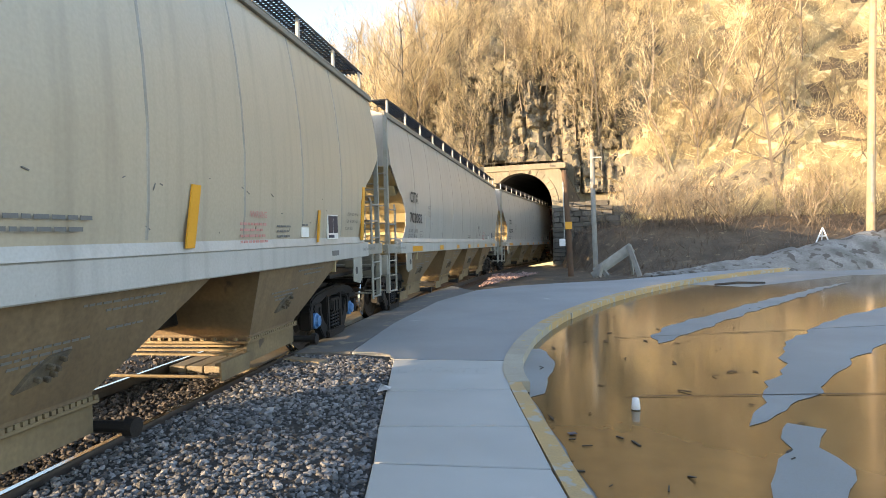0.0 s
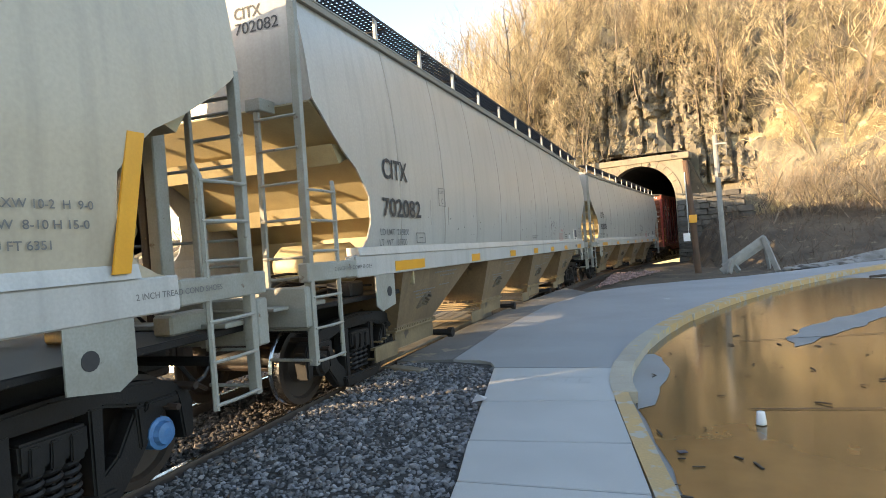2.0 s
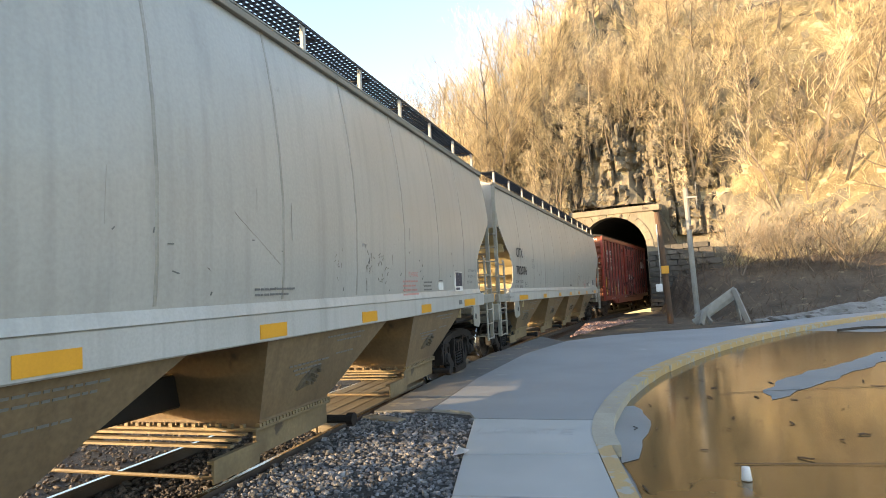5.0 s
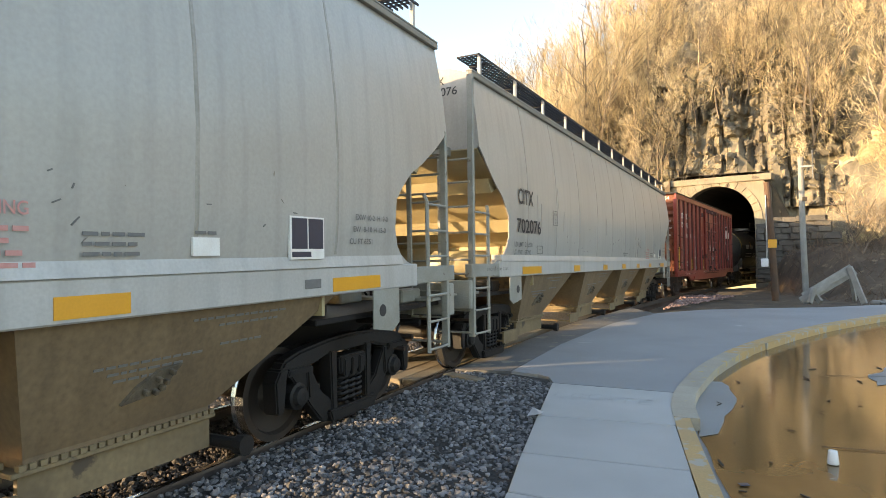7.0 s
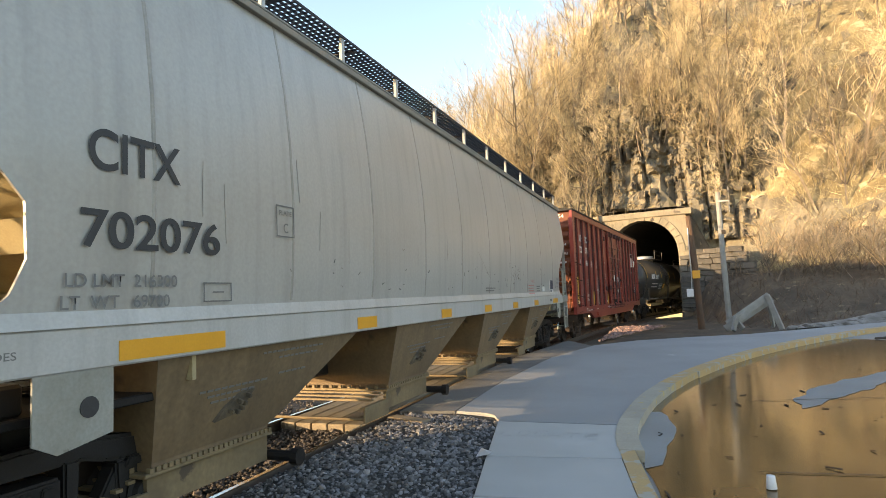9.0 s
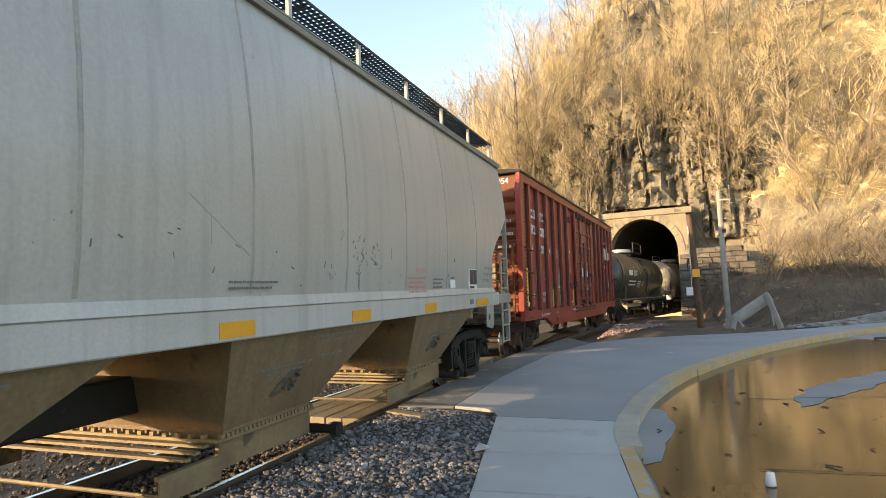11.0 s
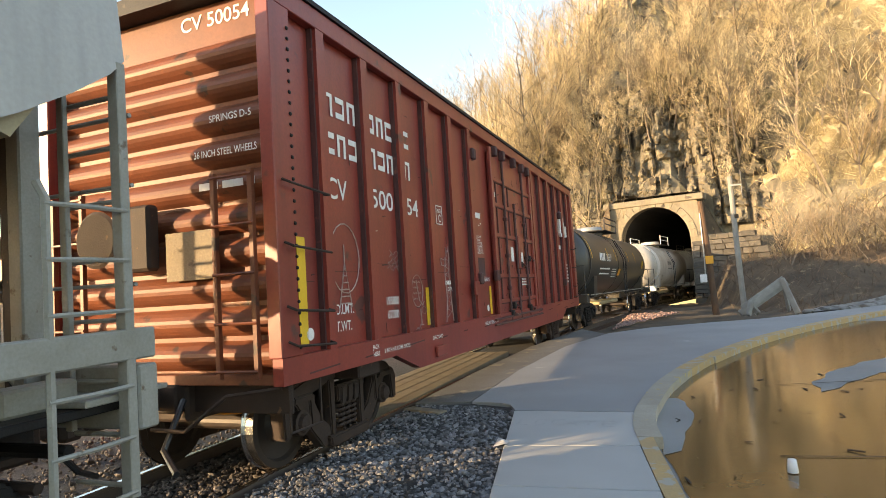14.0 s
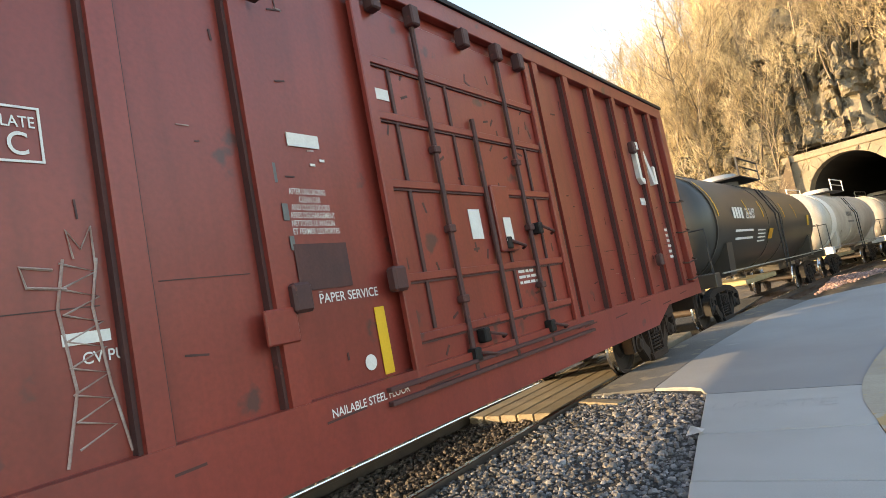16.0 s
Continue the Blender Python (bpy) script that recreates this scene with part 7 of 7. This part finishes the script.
for k in range(78):
    x, y = hill_spot(-34, 14, 6, 34)
    plant(x, y, KINDS[rng.randrange(6)], rng.uniform(0.65, 1.1))
for k in range(80):
    x, y = hill_spot(7, 48, 1.5, 24)
    plant(x, y, KINDS[rng.randrange(6)], rng.uniform(0.55, 1.0), rng.uniform(-2, 14))
for k in range(24):
    x, y = hill_spot(-7, 12, 1.2, 11)
    plant(x, y, KINDS[rng.randrange(6)], rng.uniform(0.35, 0.7))
for k in range(16):
    x, y = hill_spot(-17, -2, 3, 15)
    plant(x, y, KINDS[rng.randrange(6)], rng.uniform(0.7, 1.05))
for k in range(34):
    x, y = hill_spot(-26, -5, 4, 26)
    plant(x, y, KINDS[rng.randrange(6)], rng.uniform(0.95, 1.3))
for k in range(22):
    x = rng.uniform(-7, 11)
    y = cliff_y(x, 6.5) + rng.uniform(0.3, 3.2)
    plant(x, y, KINDS[rng.randrange(6)], rng.uniform(0.35, 0.62), rng.uniform(0, 12), "slender bare tree rooted on the cliff's ledges", "bare trees on the cliff")
for k in range(26):
    x = rng.uniform(-11, 0.4)
    plant(x, lerp_table(HILL_FOOT, x) + rng.uniform(-1.5, 1.0), KINDS[rng.randrange(6)], rng.uniform(0.55, 0.9), 0, "tall bare tree before the cliff's foot", "bare trees before the cliff")
for k in range(70):
    x, y = hill_spot(-24, 1, 3, 24)
    plant(x, y, KINDS[rng.randrange(6)], rng.uniform(0.6, 0.95), 0, "slender grey-brown sapling on the wooded slope", "saplings on the slope")
for k in range(46):
    x = rng.uniform(-7, 11.5)
    y = cliff_y(x, 6.5) + rng.uniform(0.0, 3.4)
    plant(x, y, KINDS[rng.randrange(6)], rng.uniform(0.3, 0.6), rng.uniform(0, 16), "thin bare sapling rooted in the cliff", "saplings on the cliff")
for k in range(18):
    a = rng.uniform(-70, -20)
    plant(a, rng.uniform(30, 75), KINDS[rng.randrange(6)], rng.uniform(0.8, 1.2), 0, "bare tree on the level ground beyond the track", "bare trees beyond the track")
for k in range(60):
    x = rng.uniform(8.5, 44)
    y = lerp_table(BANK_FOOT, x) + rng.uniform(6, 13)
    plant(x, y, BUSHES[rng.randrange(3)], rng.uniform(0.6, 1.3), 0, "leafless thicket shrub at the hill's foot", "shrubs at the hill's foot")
for k in range(90):
    x, y = hill_spot(-10, 45, 0.6, 14)
    plant(x, y, BUSHES[rng.randrange(3)], rng.uniform(0.7, 1.5), 0, "leafless thicket shrub on the slope", "shrubs on the slope")


def brush(name, seed, count, slope, mat, label):
    """Dry stalks and fallen twigs over the slope or over the bank at its foot."""
    rg = np.random.default_rng(seed)
    V, Fc, k = [], [], 0
    for _ in range(count):
        if slope:
            x = rg.uniform(-22, 46)
            y = lerp_table(HILL_FOOT, x) + 0.2 + 26 * rg.random() ** 1.7
            L = rg.uniform(0.3, 1.3)
            if -8 < x < 12 and 0 < y - cliff_y(x, 6.5) < 3.4 and rg.random() < 0.45:
                continue
        else:
            x = rg.uniform(7.5, 46)
            y = lerp_table(BANK_FOOT, x) + rg.uniform(0.2, 13)
            L = rg.uniform(0.25, 0.9)
        if abs(x - 3.55 - 0.19 * (y - 46.7)) < 3.3 and 44 < y < 49.5:
            continue
        z = surface_z(x, y)
        d = rg.normal(0, 0.75, 3) + (0, -0.2, 0.5)
        d /= np.linalg.norm(d)
        s = np.cross(d, rg.normal(0, 1, 3))
        s *= rg.uniform(0.006, 0.017) / (np.linalg.norm(s) + 1e-6)
        p = np.array((x, y, z - 0.05))
        V += [tuple(p - s), tuple(p + s), tuple(p + d * L * 0.6 + s * 0.6), tuple(p + d * L + rg.normal(0, 0.08, 3)), tuple(p + d * L * 0.6 - s * 0.6)]
        Fc += [(k, k + 1, k + 2, k + 4), (k + 4, k + 2, k + 3)]
        k += 5
    return tagged(new(name, raw_mesh(name, V, Fc, mat)), label, "brush", kind="stuff")


brush("dry_brush", 3, 70000, True, M["brush"], "dry tan stalks and twigs over the slope")
# the bank's stalks carry its shade in their colour
brush("bank_thicket", 4, 16000, False, M["thicket"], "tangled brown stalks on the bank, darkened for its shade")

# loose rocks at the foot of the cliff and on the bank
rock_meshes = []
for k in range(5):
    bm = bmesh.new()
    bmesh.ops.create_icosphere(bm, subdivisions=2, radius=0.5)
    for v in bm.verts:
        v.co *= 1 + 0.45 * noise.noise(v.co * 2.2 + Vector((k * 7, 0, 0)))
        v.co.z *= 0.7
    rock_meshes.append(mesh_of("rock", bm, M["rock"]))
rng = random.Random(31)
for k in range(30):
    x, y = hill_spot(-5, 12, 0.5, 9)
    tagged(new("rock", rock_meshes[k % 5]), "tan limestone boulder bedded in the slope", "rock", "boulders on the slope").matrix_basis = pose(x, y, surface_z(x, y) + 0.05, rng.uniform(-20, 20), rng.uniform(-20, 20), rng.uniform(0, 360)) @ Matrix.Diagonal((rng.uniform(0.4, 1.5), rng.uniform(0.4, 1.2), rng.uniform(0.5, 1.6), 1))


# ---- the train's run ----
RUN = [(-0.5, 44.59), (0.0, 42.82), (3.0, 32.17), (6.0, 21.52), (9.0, 10.87), (11.5, 1.99), (12.5, -1.57), (13.0, -3.25), (13.5, -4.93), (14.0, -6.60), (14.5, -8.37), (15.0, -10.05), (15.5, -11.78), (16.0, -13.53), (16.5, -15.28)]


def run_y(t):
    """Where the second grey hopper's middle is, along the track."""
    ts = [a for a, _ in RUN]
    k = min(max(sum(a <= t for a in ts) - 1, 0), len(RUN) - 2)
    def slope(i):
        i0, i1 = max(i - 1, 0), min(i + 1, len(RUN) - 1)
        return (RUN[i1][1] - RUN[i0][1]) / (RUN[i1][0] - RUN[i0][0])
    (t0, p0), (t1, p1) = RUN[k], RUN[k + 1]
    h = t1 - t0
    u = (t - t0) / h
    return (2 * u ** 3 - 3 * u ** 2 + 1) * p0 + (u ** 3 - 2 * u ** 2 + u) * h * slope(k) + (3 * u ** 2 - 2 * u ** 3) * p1 + (u ** 3 - u ** 2) * h * slope(k + 1)


OFFSET = {"A": (-40.8, 8.0), "B": (-20.4, 8.0), "C": (0.0, 8.0), "D": (19.1, 5.95), "E": (36.2, 5.9), "F": (51.8, 4.65), "G": (66.2, 4.65)}


def motions():
    for key, (off, half) in OFFSET.items():
        walk(cars[key], [(0.25 * k, on_track(run_y(0.25 * k) + off, half)) for k in range(65)])
    for n, w in enumerate(rolling):
        base = w.matrix_basis.translation.copy()
        rows = []
        for k in range(107):
            t = min(0.15 * k, 16.0)
            a = math.degrees((run_y(t) - run_y(0)) / 0.457) + 37 * n
            rows.append((t, pose(*base, a, 0, 0)))
        walk(w, rows)


motions()
